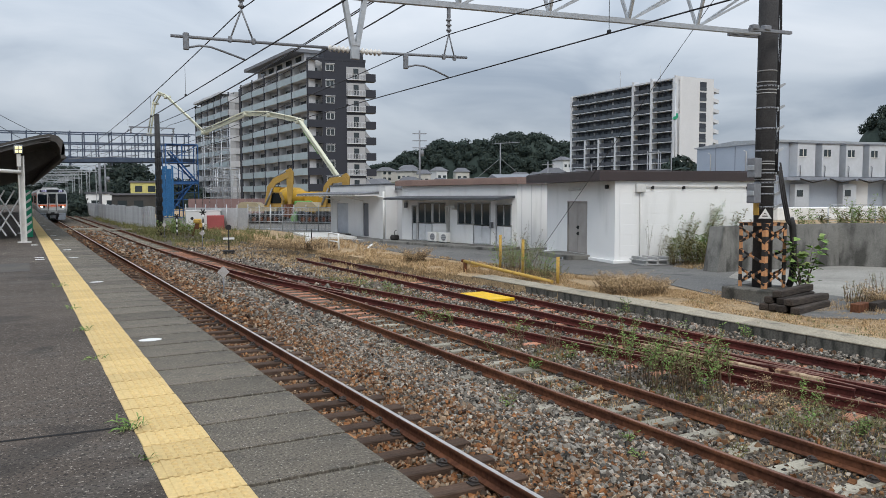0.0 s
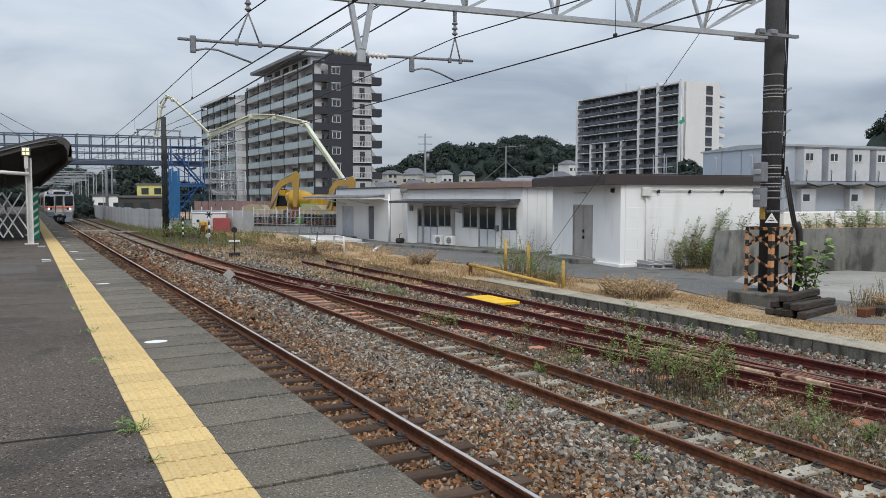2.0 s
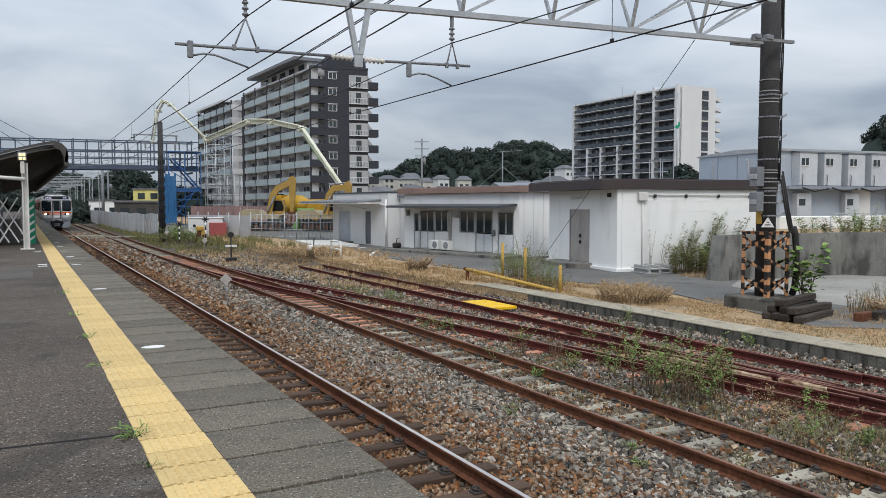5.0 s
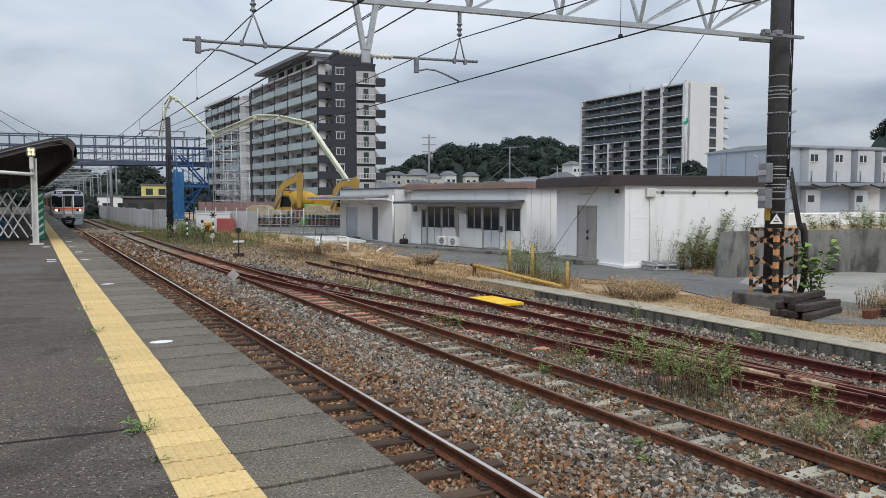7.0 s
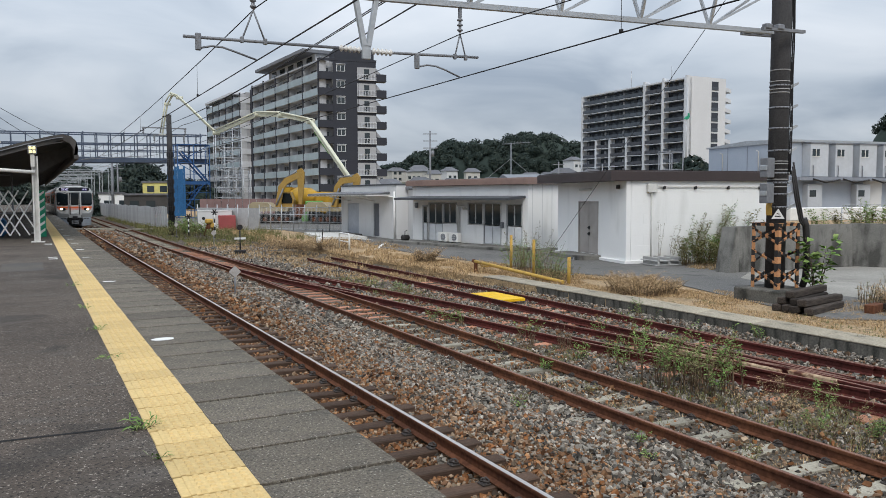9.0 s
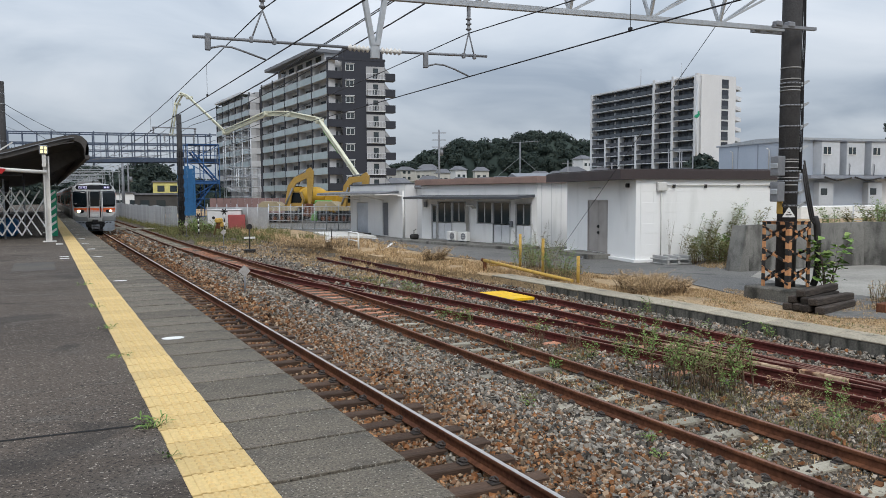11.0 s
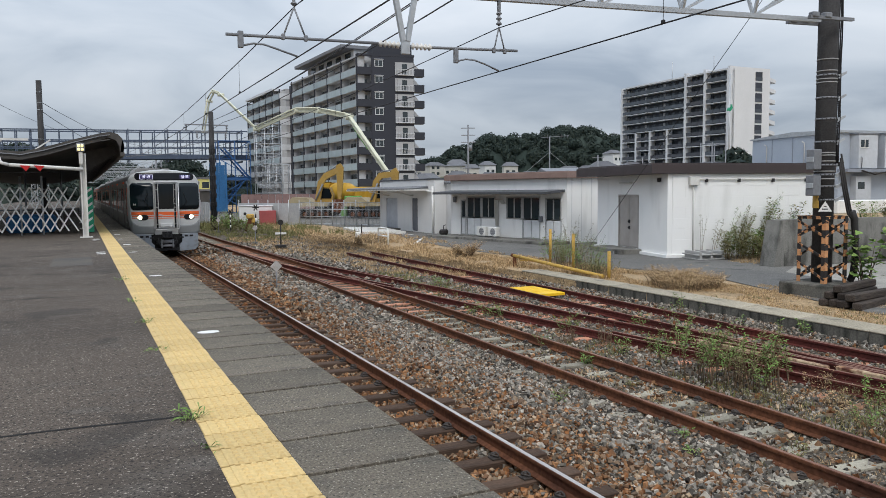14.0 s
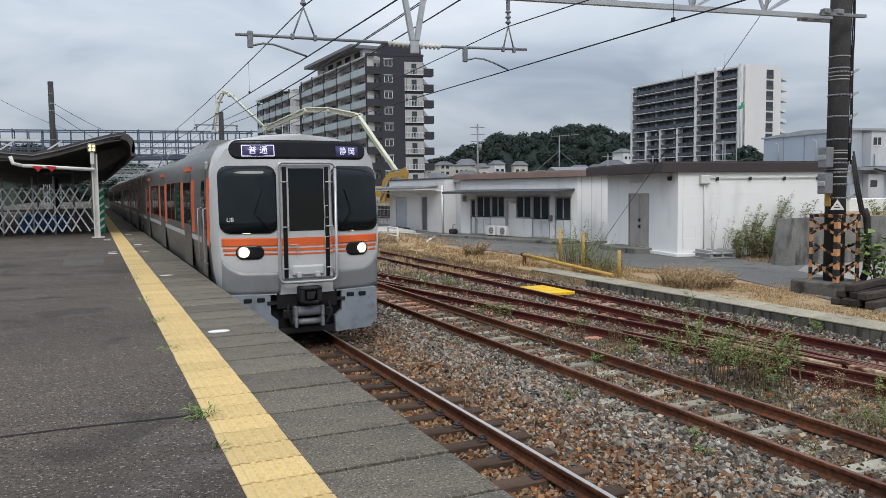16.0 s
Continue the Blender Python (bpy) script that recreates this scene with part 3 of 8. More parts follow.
FLAKED = mat("flaking_cream_paint", (0.56, 0.47, 0.32), 0.85, var=0.3, fine=18, coarse=5, bump=0.4, alt=(0.30, 0.15, 0.08), stain=((0.09, 0.035, 0.025), 7, 0.46, 0.97))
turnout_parts()


def stones(name, label, boxes, material, seed):
    """Ballast: many irregular stones, one mesh. Boxes: x0, x1, y0, y1, stones per square metre, size."""
    r = np.random.default_rng(seed)
    base = np.array([(x, y, z) for x in (-1, 1) for y in (-1, 1) for z in (-1, 1)]) * 0.66
    tris = np.array([(0, 1, 3), (0, 3, 2), (4, 6, 7), (4, 7, 5), (0, 4, 5), (0, 5, 1), (2, 3, 7), (2, 7, 6), (0, 2, 6), (0, 6, 4), (1, 5, 7), (1, 7, 3)])
    V, F, o = [], [], 0
    for x0, x1, y0, y1, dens, size in boxes:
        n = int((x1 - x0) * (y1 - y0) * dens)
        x, y = r.uniform(x0, x1, n), r.uniform(y0, y1, n)
        z = np.array([bed(a, b) for a, b in zip(x, y)]) + r.uniform(-0.35, 0.6, n) * size
        k = len(base)
        p = base[None] * r.uniform(0.62, 1.4, (n, k, 1)) * (size * r.lognormal(0, 0.32, n).clip(0.5, 1.9) / 2)[:, None, None] * np.stack([r.uniform(0.8, 1.3, n), r.uniform(0.7, 1.1, n), r.uniform(0.5, 0.85, n)], -1)[:, None]
        q = r.normal(size=(n, 4))
        q /= np.linalg.norm(q, axis=1, keepdims=True)
        w, a, b, c = q.T
        R = np.stack([1 - 2 * (b * b + c * c), 2 * (a * b - c * w), 2 * (a * c + b * w), 2 * (a * b + c * w), 1 - 2 * (a * a + c * c), 2 * (b * c - a * w),
                      2 * (a * c - b * w), 2 * (b * c + a * w), 1 - 2 * (a * a + b * b)], -1).reshape(n, 3, 3)
        p = np.einsum("nij,nkj->nki", R, p) + np.stack([x, y, z], -1)[:, None]
        V.append(p.reshape(-1, 3))
        F.append((tris[None] + (o + np.arange(n) * k)[:, None, None]).reshape(-1, 3))
        o += n * k
    tagged(new(name, raw_mesh(name, np.concatenate(V), np.concatenate(F), material)), label, "gravel", kind="stuff")


stones("ballast_stones", "rust-brown crushed stone ballast along the main track",
       [(-1.5, 1.9, -8, 2.2, 160, 0.07), (-1.5, 1.3, 2.2, 16, 900, 0.044), (1.2, 1.9, 2.6, 16, 480, 0.050), (1.9, 2.9, 2.6, 16, 230, 0.050), (-1.5, 2.3, 16, 36, 210, 0.075), (-1.5, 2.9, 36, 80, 25, 0.12),
        (3.25, 4.5, 2.6, 20, 90, 0.05), (4.7, 9.2, 3.5, 22, 40, 0.06)], STONE_B, 3)
stones("ballast_stones", "grey crushed stone ballast between the tracks",
       [(1.5, 9.2, -8, 2.6, 110, 0.08), (1.7, 3.35, 2.6, 16, 760, 0.052), (0.4, 1.75, 2.6, 16, 300, 0.050), (3.2, 4.7, 2.6, 14, 190, 0.04), (1.5, 3.4, 16, 36, 250, 0.075), (1.3, 3.2, 36, 80, 25, 0.13),
        (4.6, 9.1, 2.6, 13, 330, 0.048), (4.6, 9.1, 13, 22, 150, 0.06), (4.5, 8.2, 22, 46, 60, 0.09), (8.8, 9.38, 3, 22, 360, 0.055)], STONE_G, 4)

# ---- overhead line: portal, cantilevers, wires ----
YB = 12.65
STRIPE = mat("stripe_black", (0.035, 0.033, 0.033), 0.6, var=0.15, bump=0.05)
STRIPE_O = mat("stripe_orange", (0.56, 0.29, 0.14), 0.65, var=0.15, fine=20, coarse=3, bump=0.05, alt=(0.46, 0.22, 0.10), stain=((0.2, 0.09, 0.05), 6, 0.58, 0.6))
def insulator(g, p, q, r, n):
    """Porcelain sheds along a rod, one turned shape."""
    prof = [(0.0, r * 0.45)]
    for k in range(n):
        t = k / n
        prof += [(t + 0.18 / n, r * 0.5), (t + 0.30 / n, r), (t + 0.55 / n, r * 0.92), (t + 0.72 / n, r * 0.5)]
    return g.lathe(p, q, prof + [(1.0, r * 0.45)], 16)


def beam_z(x):
    return 6.10 + (x - 2.76) * 0.0393 if x > 2 else 6.07 + (x - 2) * 0.02


def portal():
    root = thing("portal_beam", "grey lattice portal beam across the tracks", "overhead line beam")
    xs = [-8.4, -6.3, -4.2, -2.1, 0.0, 2.0, 4.1, 6.2, 8.3, 10.35, 12.45]
    g = G()
    for a, b in zip(xs, xs[1:]):
        g.bar((a, YB, beam_z(a)), (b, YB, beam_z(b)), 0.11, 0.10)
    part("bottom_chord", g, GALV, root)
    for dy in (-0.35, 0.35):
        g = G()
        g.bar((xs[0], YB + dy, beam_z(xs[0]) + 1.0), (xs[-1], YB + dy, beam_z(xs[-1]) + 0.9), 0.09, 0.09)
        part("top_chord", g, GALV, root)
        for x in xs[1:-1]:
            g = G()
            g.bar((x, YB, beam_z(x)), (x - 0.05, YB + dy, beam_z(x) + 0.98), 0.06, 0.06)
            part("post", g, GALV, root)
            g = G()
            g.bar((x + 0.05, YB, beam_z(x) + 0.03), (x + 1.95, YB + dy, beam_z(x + 1.95) + 0.95), 0.05, 0.05)
            part("diagonal", g, GALV, root)
    # bracket to the pole
    for dy in (-0.3, 0.3):
        g = G()
        g.bar((11.75, YB + dy, 6.44), (13.2, YB + dy, 6.50), 0.09, 0.07)
        g.box(11.8, 12.0, YB + dy - 0.08, YB + dy + 0.08, 6.44, 6.56, 0.02)
        g.box(12.2, 12.42, YB + dy - 0.08, YB + dy + 0.08, 6.46, 6.58, 0.02)
        part("pole_clamp", g, GALV_D, root)
    return root


portal()


def cantilevers():
    root = thing("drop_bracket", "grey drop bracket with two insulated registration tubes", "overhead line bracket")
    g = G()
    g.bar((1.78, YB, 6.12), (1.95, YB, 5.22), 0.085, 0.085)
    g.bar((2.20, YB, 6.12), (2.03, YB, 5.22), 0.085, 0.085)
    g.box(1.91, 2.07, YB - 0.03, YB + 0.03, 4.99, 5.28, 0.01)
    part("drop_post", g, GALV, root, "V-shaped grey drop post")
    for s, x0, x1, xe, ze, hx in ((-1, 1.88, 1.48, -1.1, 5.10, 0.01), (1, 2.10, 2.5, 4.27, 5.21, 3.88)):
        g = insulator(G(), (x0, YB, 5.14), (x1, YB, 5.145), 0.06, 5)
        part("tube_insulator", g, PORCELAIN, root, "white porcelain insulator")
        g = G()
        g.rod((x1, YB, 5.145), (xe, YB, ze), 0.026, n=10)
        tube = part("registration_tube", g, GALV_D, root, "grey steel tube")
        g = G()
        insulator(g, (hx, YB, 5.64), (hx, YB, 5.92), 0.055, 3)
        g.bar((hx, YB, 5.9), (hx, YB, 6.12), 0.06, 0.05)
        part("hanger_insulator", g, GALV_D, root, "dark grey hanger insulator")
        zt = 5.13 if s < 0 else 5.185
        for d in (-0.19, 0.19) if s < 0 else (-0.11, 0.12):
            g = G()
            g.rod((hx, YB, 5.62), (hx + d, YB, zt), 0.014, n=6)
            g.box(hx + d - 0.03, hx + d + 0.03, YB - 0.03, YB + 0.03, zt - 0.05, zt + 0.05, 0.01)
            part("hanger_leg", g, GALV_D, root)
        bx, ex, ez = (-0.87, 0.05, 4.81) if s < 0 else (2.98, 3.87, 4.80)
        g = G()
        g.box(bx - 0.045, bx + 0.045, YB - 0.03, YB + 0.03, 4.90, 5.17, 0.012)
        part("bracket_plate", g, GALV_D, root)
        g = G()
        g.tube([(bx + 0.03, YB, 4.94), (bx + 0.2, YB, 4.985), (bx + 0.38, YB, 4.98), (bx + 0.6, YB, 4.92), (ex, YB, ez + 0.015)], 0.017, 8)
        part("steady_arm", g, GALV_D, root, "curved steady arm")


cantilevers()


def line(name, label, pts, r, root=None, n=5):
    g = G()
    g.tube(pts, r, n)
    if root:
        return part(name, g, WIRE, root, label)
    return solo(name, g, WIRE, label, "cable", group="overhead wires")


def catenary(x, zc, zm, label):
    root = thing("catenary_wire", label, "overhead wire", group="overhead wires")
    sup = [-32.0, YB, 63.0, 110.0, 160.0]
    line("contact_wire", "", [(x, y, zc) for y in (-30, YB, 63, 110, 190)], 0.011, root)
    pts = []
    for a, b in zip(sup, sup[1:]):
        pts += [(x, a + (b - a) * t, zm - 0.42 * 4 * t * (1 - t)) for t in np.linspace(0, 1, 13)[:-1]]
    line("messenger_wire", "", pts + [(x, sup[-1], zm)], 0.010, root)
    for a, b in zip(sup, sup[1:]):
        for k in range(1, 10):
            t = k / 10
            y, z = a + (b - a) * t, zm - 0.42 * 4 * t * (1 - t)
            if y > -4 and y < 100:
                line("dropper", "", [(x, y, zc), (x, y, z)], 0.004, root, 4)
                if y < 40:
                    g = G()
                    g.box(x - 0.02, x + 0.02, y - 0.03, y + 0.03, zc, zc + 0.05, 0.008)
                    part("clamp", g, WIRE, root)


catenary(0.05, 4.81, 5.66, "contact and messenger wire over the main track")
catenary(3.87, 4.80, 5.60, "contact and messenger wire over the siding")


def sag(p, q, drop, n=16):
    p, q = Vector(p), Vector(q)
    return [tuple(p.lerp(q, k / n) - Vector((0, 0, drop * 4 * k / n * (1 - k / n)))) for k in range(n + 1)]


for x in (0.0, 0.12):
    line("feeder_cable", "black feeder cable strung between poles", sag((2.28 + x, -25, 8.3), (5.6, 63, 7.98), 1.2) + sag((5.6, 63, 7.98), (5.6, 160, 8.0), 0.7)[1:], 0.014)
line("feeder_cable", "thick black feeder cable strung between poles", sag((2.9, -25, 8.5), (7.3, 63, 8.2), 1.2) + sag((7.3, 63, 8.2), (7.2, 160, 8.1), 0.7)[1:], 0.02)


def concrete_pole(name, label, x, y, z0, z1, r0, r1, rings=()):
    root = thing(name, label, "utility pole", pose(x, y, z0))
    g = G()
    g.rod((0, 0, -0.3), (0, 0, z1 - z0), r0, r1, n=28)
    part("shaft", g, POLE, root, "dark concrete shaft")
    for z, band in rings:
        rr = r0 + (r1 - r0) * (z - z0) / (z1 - z0)
        g = G()
        g.rod((0, 0, z - z0 - 0.014), (0, 0, z - z0 + 0.014), rr + 0.008, n=28)
        part("band", g, band, root)
    return root


def near_pole():
    x, y = 12.93, 12.78
    pale = mat("pale_band", (0.33, 0.33, 0.325), 0.6, 0.3, var=0.15, bump=0)
    root = concrete_pole("overhead_line_pole", "dark concrete overhead line pole with steel bands and cables", x, y, 0.3, 10.5, 0.232, 0.222,
                         [(z, pale) for z in (5.62, 5.35, 5.16, 5.08, 3.42, 3.36, 3.22, 2.98, 2.8)])
    for z in (5.25, 4.72, 4.22, 3.68, 3.13, 2.9, 2.62, 2.3):
        # perforated strap with bracket
        rr = 0.231 - 0.001 * z
        g = G()
        g.rod((0, 0, z - 0.322), (0, 0, z - 0.278), rr + 0.012, n=28)
        st = part("strap", g, GALV_D, root, "perforated steel strap")
        for k in range(5):
            a = radians(200 + 22 * k)
            g = G()
            g.box(-0.012, 0.012, -0.004, 0.004, -0.012, 0.012, m=pose((rr + 0.014) * math.cos(a), (rr + 0.014) * math.sin(a), z - 0.3, 0, 0, math.degrees(a) + 90))
            part("strap_hole", g, STRIPE, st)
        g = G()
        g.bar((0.2, -0.16, z - 0.3), (0.42, -0.2, z - 0.22), 0.03, 0.05)
        g.bar((0.2, -0.16, z - 0.36), (0.40, -0.2, z - 0.24), 0.02, 0.03)
        part("strap_bracket", g, GALV, st)
    zs = np.arange(10, 2.7, -0.6)
    for k, off in enumerate((0.0, 0.05, 0.09)):
        g = G()
        g.tube([(0.20 + off * 0.6 + 0.012 * math.sin(3 * z + k), -0.135 - 0.02 * k, z) for z in zs], 0.018, 6)
        part("cable", g, WIRE, root, "black cable down the pole")
    for k, off in enumerate((0, 0.07, 0.13)):
        g = G()
        g.tube([(0.27 + off * 0.4, -0.2, 2.9 + 0.1 * k), (0.36 + off, -0.26, 2.2), (0.46 + off, -0.32, 1.65), (0.62, -0.34, 1.5)], 0.024, 7)
        part("cable", g, STRIPE, root, "black cable bending away from the pole")
    g = G()
    g.tube([(0.60, -0.32, 1.72), (0.66, -0.34, 1.55), (0.70, -0.35, 1.2), (0.72, -0.36, 0.6), (0.66, -0.36, 0.2), (0.58, -0.34, 0.02)], 0.082, 12)
    part("cable_conduit", g, STRIPE, root, "thick black cable conduit")
    for z in (2.72, 2.1):
        g = G()
        g.box(-0.52, -0.27, -0.14, 0.1, z, z + 0.48, 0.015)
        b = part("terminal_box", g, GALV_D, root, "grey terminal box")
        g = G()
        g.box(-0.54, -0.5, -0.12, 0.08, z + 0.18, z + 0.3, 0.008)
        part("hinge", g, GALV, b)
    g = G()
    g.tube([(-0.3 + 0.07 * math.cos(a), -0.16, 2.02 + 0.07 * math.sin(a)) for a in np.linspace(0, 6.28, 12)], 0.012, 5)
    part("cable_coil", g, WIRE, root)
    g = G()
    g.prism([(-0.15, 0), (0.15, 0), (0, 0.25)], -0.248, -0.228, "y", m=pose(0.0, 0, 1.72, 0, 0, -42))
    sg = part("warning_sign", g, WHITE_PAINT, root, "white triangular warning sign")
    g = G()
    g.bar((-0.07, -0.252, 0.06), (0.06, -0.252, 0.06), 0.006, 0.025, m=pose(0, 0, 1.72, 0, 0, -42))
    g.bar((-0.03, -0.252, 0.13), (0.03, -0.252, 0.11), 0.006, 0.02, m=pose(0, 0, 1.72, 0, 0, -42))
    part("sign_marks", g, STRIPE, sg)
    g = G()
    g.box(-0.09, 0.09, -0.25, -0.215, 1.80, 2.1, 0.008, m=pose(0, 0, 0, 0, 0, -98))
    part("yellow_plate", g, YELLOW_PAINT, root, "small yellow plate fixed to the pole")
    # striped guard cage
    cage = thing("guard_cage", "black and orange striped steel guard cage round the pole", "guard cage", pose(x, y, 0.3))
    h, s = 1.61, 0.385

    def striped(name, p, q, wide, other, pitch=0.13):
        """Angle-iron or flat bar painted in slanting orange and black bands."""
        p, q = Vector(p), Vector(q)
        n = max(3, round((q - p).length / pitch))
        g1, g2 = G(), G()
        for d in (wide, other):
            up = (0, 1, 0) if d[2] else (0, 0, 1)
            g2.bar(p + Vector(d[3:]), q + Vector(d[3:]), d[0], d[1], upv=up)
            for k in range(1, n, 2):
                g1.bar(p.lerp(q, k / n) + Vector(d[3:]), p.lerp(q, (k + 1) / n) + Vector(d[3:]), d[0] + 0.004, d[1] + 0.004, upv=up)
        a = part(name, g2, STRIPE_O, cage)
        tagged(part("stripe", g1, STRIPE, a), kind="stuff")

    cor = [(-s, -s), (s, -s), (s, s), (-s, s)]
    for cx, cy in cor:
        sx, sy = (1 if cx < 0 else -1), (1 if cy < 0 else -1)
        striped("upright", (cx, cy, 0.0), (cx, cy, h), (0.10, 0.01, 1, sx * 0.05, 0, 0), (0.01, 0.10, 1, 0, sy * 0.05, 0), 0.16)
    for (ax, ay), (bx, by) in zip(cor, cor[1:] + cor[:1]):
        striped("top_rail", (ax, ay, h - 0.03), (bx, by, h - 0.03), (0.012, 0.07, 0, 0, 0, 0), (0.06, 0.012, 0, 0, 0, 0.03), 0.12)
        for z0, z1 in ((0.10, 0.50), (1.12, 1.50)):
            striped("brace", (ax, ay, z0), (bx, by, z1), (0.012, 0.055, 0, 0, 0, 0), (0.03, 0.012, 0, 0, 0, 0.02), 0.11)
            striped("brace", (ax, ay, z1), (bx, by, z0), (0.012, 0.055, 0, 0, 0, 0), (0.03, 0.012, 0, 0, 0, 0.02), 0.11)
        striped("brace", (ax, ay, 0.95), (bx, by, 0.62), (0.012, 0.055, 0, 0, 0, 0), (0.03, 0.012, 0, 0, 0, 0.02), 0.16)
    # foundation and stack of timbers
    g = G()
    g.box(-0.68, 0.66, -0.62, 0.66, -0.1, 0.31, 0.03)
    solo("pole_foundation", g, FOUND, "stained concrete foundation block under the pole", "foundation", pose(x - 0.02, y, 0.0))
    tim = mat("old_timber", (0.052, 0.040, 0.033), 0.95, var=0.6, fine=14, coarse=3, bump=0.8, alt=(0.035, 0.03, 0.026), rand=0.45, stretch=(0.25, 3, 3))
    for px, py, z, ln, rz in ((12.35, 11.75, 0.08, 1.9, 13), (12.3, 11.48, 0.08, 2.0, 16), (12.3, 11.2, 0.08, 2.1, 12), (12.25, 10.92, 0.08, 1.8, 15), (12.4, 11.62, 0.235, 1.9, 11), (12.3, 11.34, 0.235, 1.85, 17), (12.3, 11.06, 0.235, 1.95, 13), (12.35, 11.45, 0.39, 1.8, 14)):
        g = G()
        g.box(-ln / 2, ln / 2, -0.105, 0.105, -0.078, 0.078, 0.022)
        solo("old_sleeper", g, tim, "weathered dark wooden sleeper on a low stack", "timber", pose(px, py, z, random.uniform(-5, 5), random.uniform(-1.2, 1.2), rz), group="stack of old sleepers")
    for px, py, ln, rz, m in ((13.0, 10.25, 0.55, 10, RAIL_RUST), (13.6, 10.2, 0.75, 15, tim), (15.0, 9.8, 0.8, -5, RAIL_RUST)):
        g = G()
        g.box(-ln / 2, ln / 2, -0.1, 0.1, 0.0, 0.2, 0.015)
        solo("timber_offcut", g, m, "short rusty brown timber offcut on the dry verge", "timber", pose(px, py, 0.0, 0, 0, rz))


FOUND = mat("foundation_concrete", (0.14, 0.132, 0.115), 0.9, var=0.3, fine=25, coarse=1.2, bump=0.6, alt=(0.10, 0.095, 0.085), stain=((0.03, 0.03, 0.026), 2.2, 0.46, 0.85))
near_pole()
line("stay_wire", "thin steel stay wire from the pole to the ground", [(13.28, 23.2, 0.0), (11.2, 12.65, 7.45)], 0.008)


def far_pole():
    root = concrete_pole("overhead_line_pole", "dark overhead line pole with cross arms beyond the siding", 6.36, 63.0, -0.2, 9.0, 0.24, 0.19)
    for z, a, b in ((8.15, -2.0, 1.3), (7.6, -1.2, 1.2)):
        g = G()
        g.bar((a, 0, z), (b, 0, z), 0.09, 0.09)
        part("cross_arm", g, GALV_D, root)
        for x in (a + 0.1, b - 0.1):
            g = insulator(G(), (x, 0, z + 0.02), (x, 0, z - 0.5), 0.09, 3)
            part("insulator", g, GALV_D, root)
    for z in np.arange(1.0, 6.5, 0.7):
        g = G()
        g.box(-0.25, 0.25, -0.27, 0.0, z, z + 0.38, 0.03)
        part("cable_box", g, DARK_STEEL, root, "dark box on the pole")
    for dx in (-0.12, 0.0, 0.12):
        g = G()
        g.tube([(dx, -0.29, 0.2), (dx * 1.3, -0.31, 3.0), (dx, -0.27, 6.6)], 0.03, 6)
        part("cable", g, WIRE, root)
    g = G()
    g.rod((-1.5, 0, 6.0), (-6.3, 0, 5.6), 0.03)
    g.rod((0, 0, 6.9), (-6.3, 0, 5.6), 0.02)
    part("cantilever_tube", g, GALV_D, root)


far_pole()
tall = concrete_pole("utility_pole", "tall dark concrete pole rising behind the canopy", -5.5, 60.0, 1.0, 10.4, 0.21, 0.18, [(z, GALV) for z in (4.0, 5.2, 6.4, 8.4, 8.9, 9.6)])
line("pole_cable", "thin cable from the tall pole to the footbridge", sag((-5.5, 60, 9.0), (4, 104, 8.6), 0.5), 0.02)
line("pole_cable", "thin cable from the tall pole to the footbridge", sag((-5.5, 60, 8.4), (2, 104, 7.6), 0.5), 0.02)
line("pole_cable", "thin cable from the tall pole over the platform", sag((-12, 30, 9.5), (-5.5, 104, 10.4), 0.4), 0.015)


def lattice_portal(y, x0, x1, z):
    """Far grey lattice portal with two posts."""
    root = thing("far_portal", "grey lattice overhead line portal far along the tracks", "overhead line portal", pose(0, y, 0), group="far portals")
    for x in (x0, x1):
        g = G()
        for d in (-0.22, 0.22):
            g.bar((x + d, 0, -0.3), (x + d, 0, z + 1.0), 0.09)
        for k in range(12):
            s = 1 if k % 2 else -1
            g.bar((x - 0.22 * s, 0, z * k / 12), (x + 0.22 * s, 0, z * (k + 1) / 12), 0.05)
        part("lattice_post", g, GALV, root)
    g = G()
    g.bar((x0, 0, z), (x1, 0, z), 0.1)
    g.bar((x0, 0, z + 0.8), (x1, 0, z + 0.8), 0.1)
    n = 14
    for k in range(n):
        a, b = x0 + (x1 - x0) * k / n, x0 + (x1 - x0) * (k + 1) / n
        g.bar((a, 0, z + (0.8 if k % 2 else 0)), (b, 0, z + (0 if k % 2 else 0.8)), 0.06)
    part("lattice_beam", g, GALV, root)
    for x in (0.0, 3.8):
        g = G()
        g.bar((x - 0.5, 0, z), (x, 0, z - 1.0), 0.06)
        g.bar((x + 0.5, 0, z), (x, 0, z - 1.0), 0.06)
        g.rod((x - 1.3, 0, z - 1.0), (x + 1.0, 0, z - 1.0), 0.04)
        part("hanger", g, GALV, root)


for y in (121, 138, 156, 176, 200):
    lattice_portal(y, -9.0, 6.9, 6.3)

# ---- platform canopy, gate and things beside the tracks ----
CANOPY = mat("canopy_sheet", (0.055, 0.05, 0.047), 0.6, 0.2, var=0.15, fine=8, coarse=0.8, bump=0.1, alt=(0.085, 0.08, 0.075))
CANOPY_IN = mat("canopy_soffit", (0.075, 0.072, 0.07), 0.7, 0.1, var=0.15, fine=8, coarse=0.8, bump=0.1)
GREEN_BOARD = mat("green_board", (0.03, 0.30, 0.17), 0.5, var=0.06, bump=0.02)
PALE_STEEL = mat("pale_painted_steel", (0.66, 0.65, 0.62), 0.55, var=0.08, bump=0.04, stain=((0.35, 0.25, 0.18), 5, 0.66, 0.6))
LIGHT_GLOW = mat("lamp_glow", (1.0, 0.86, 0.42), 0.4, var=0, bump=0, emit=0.9)
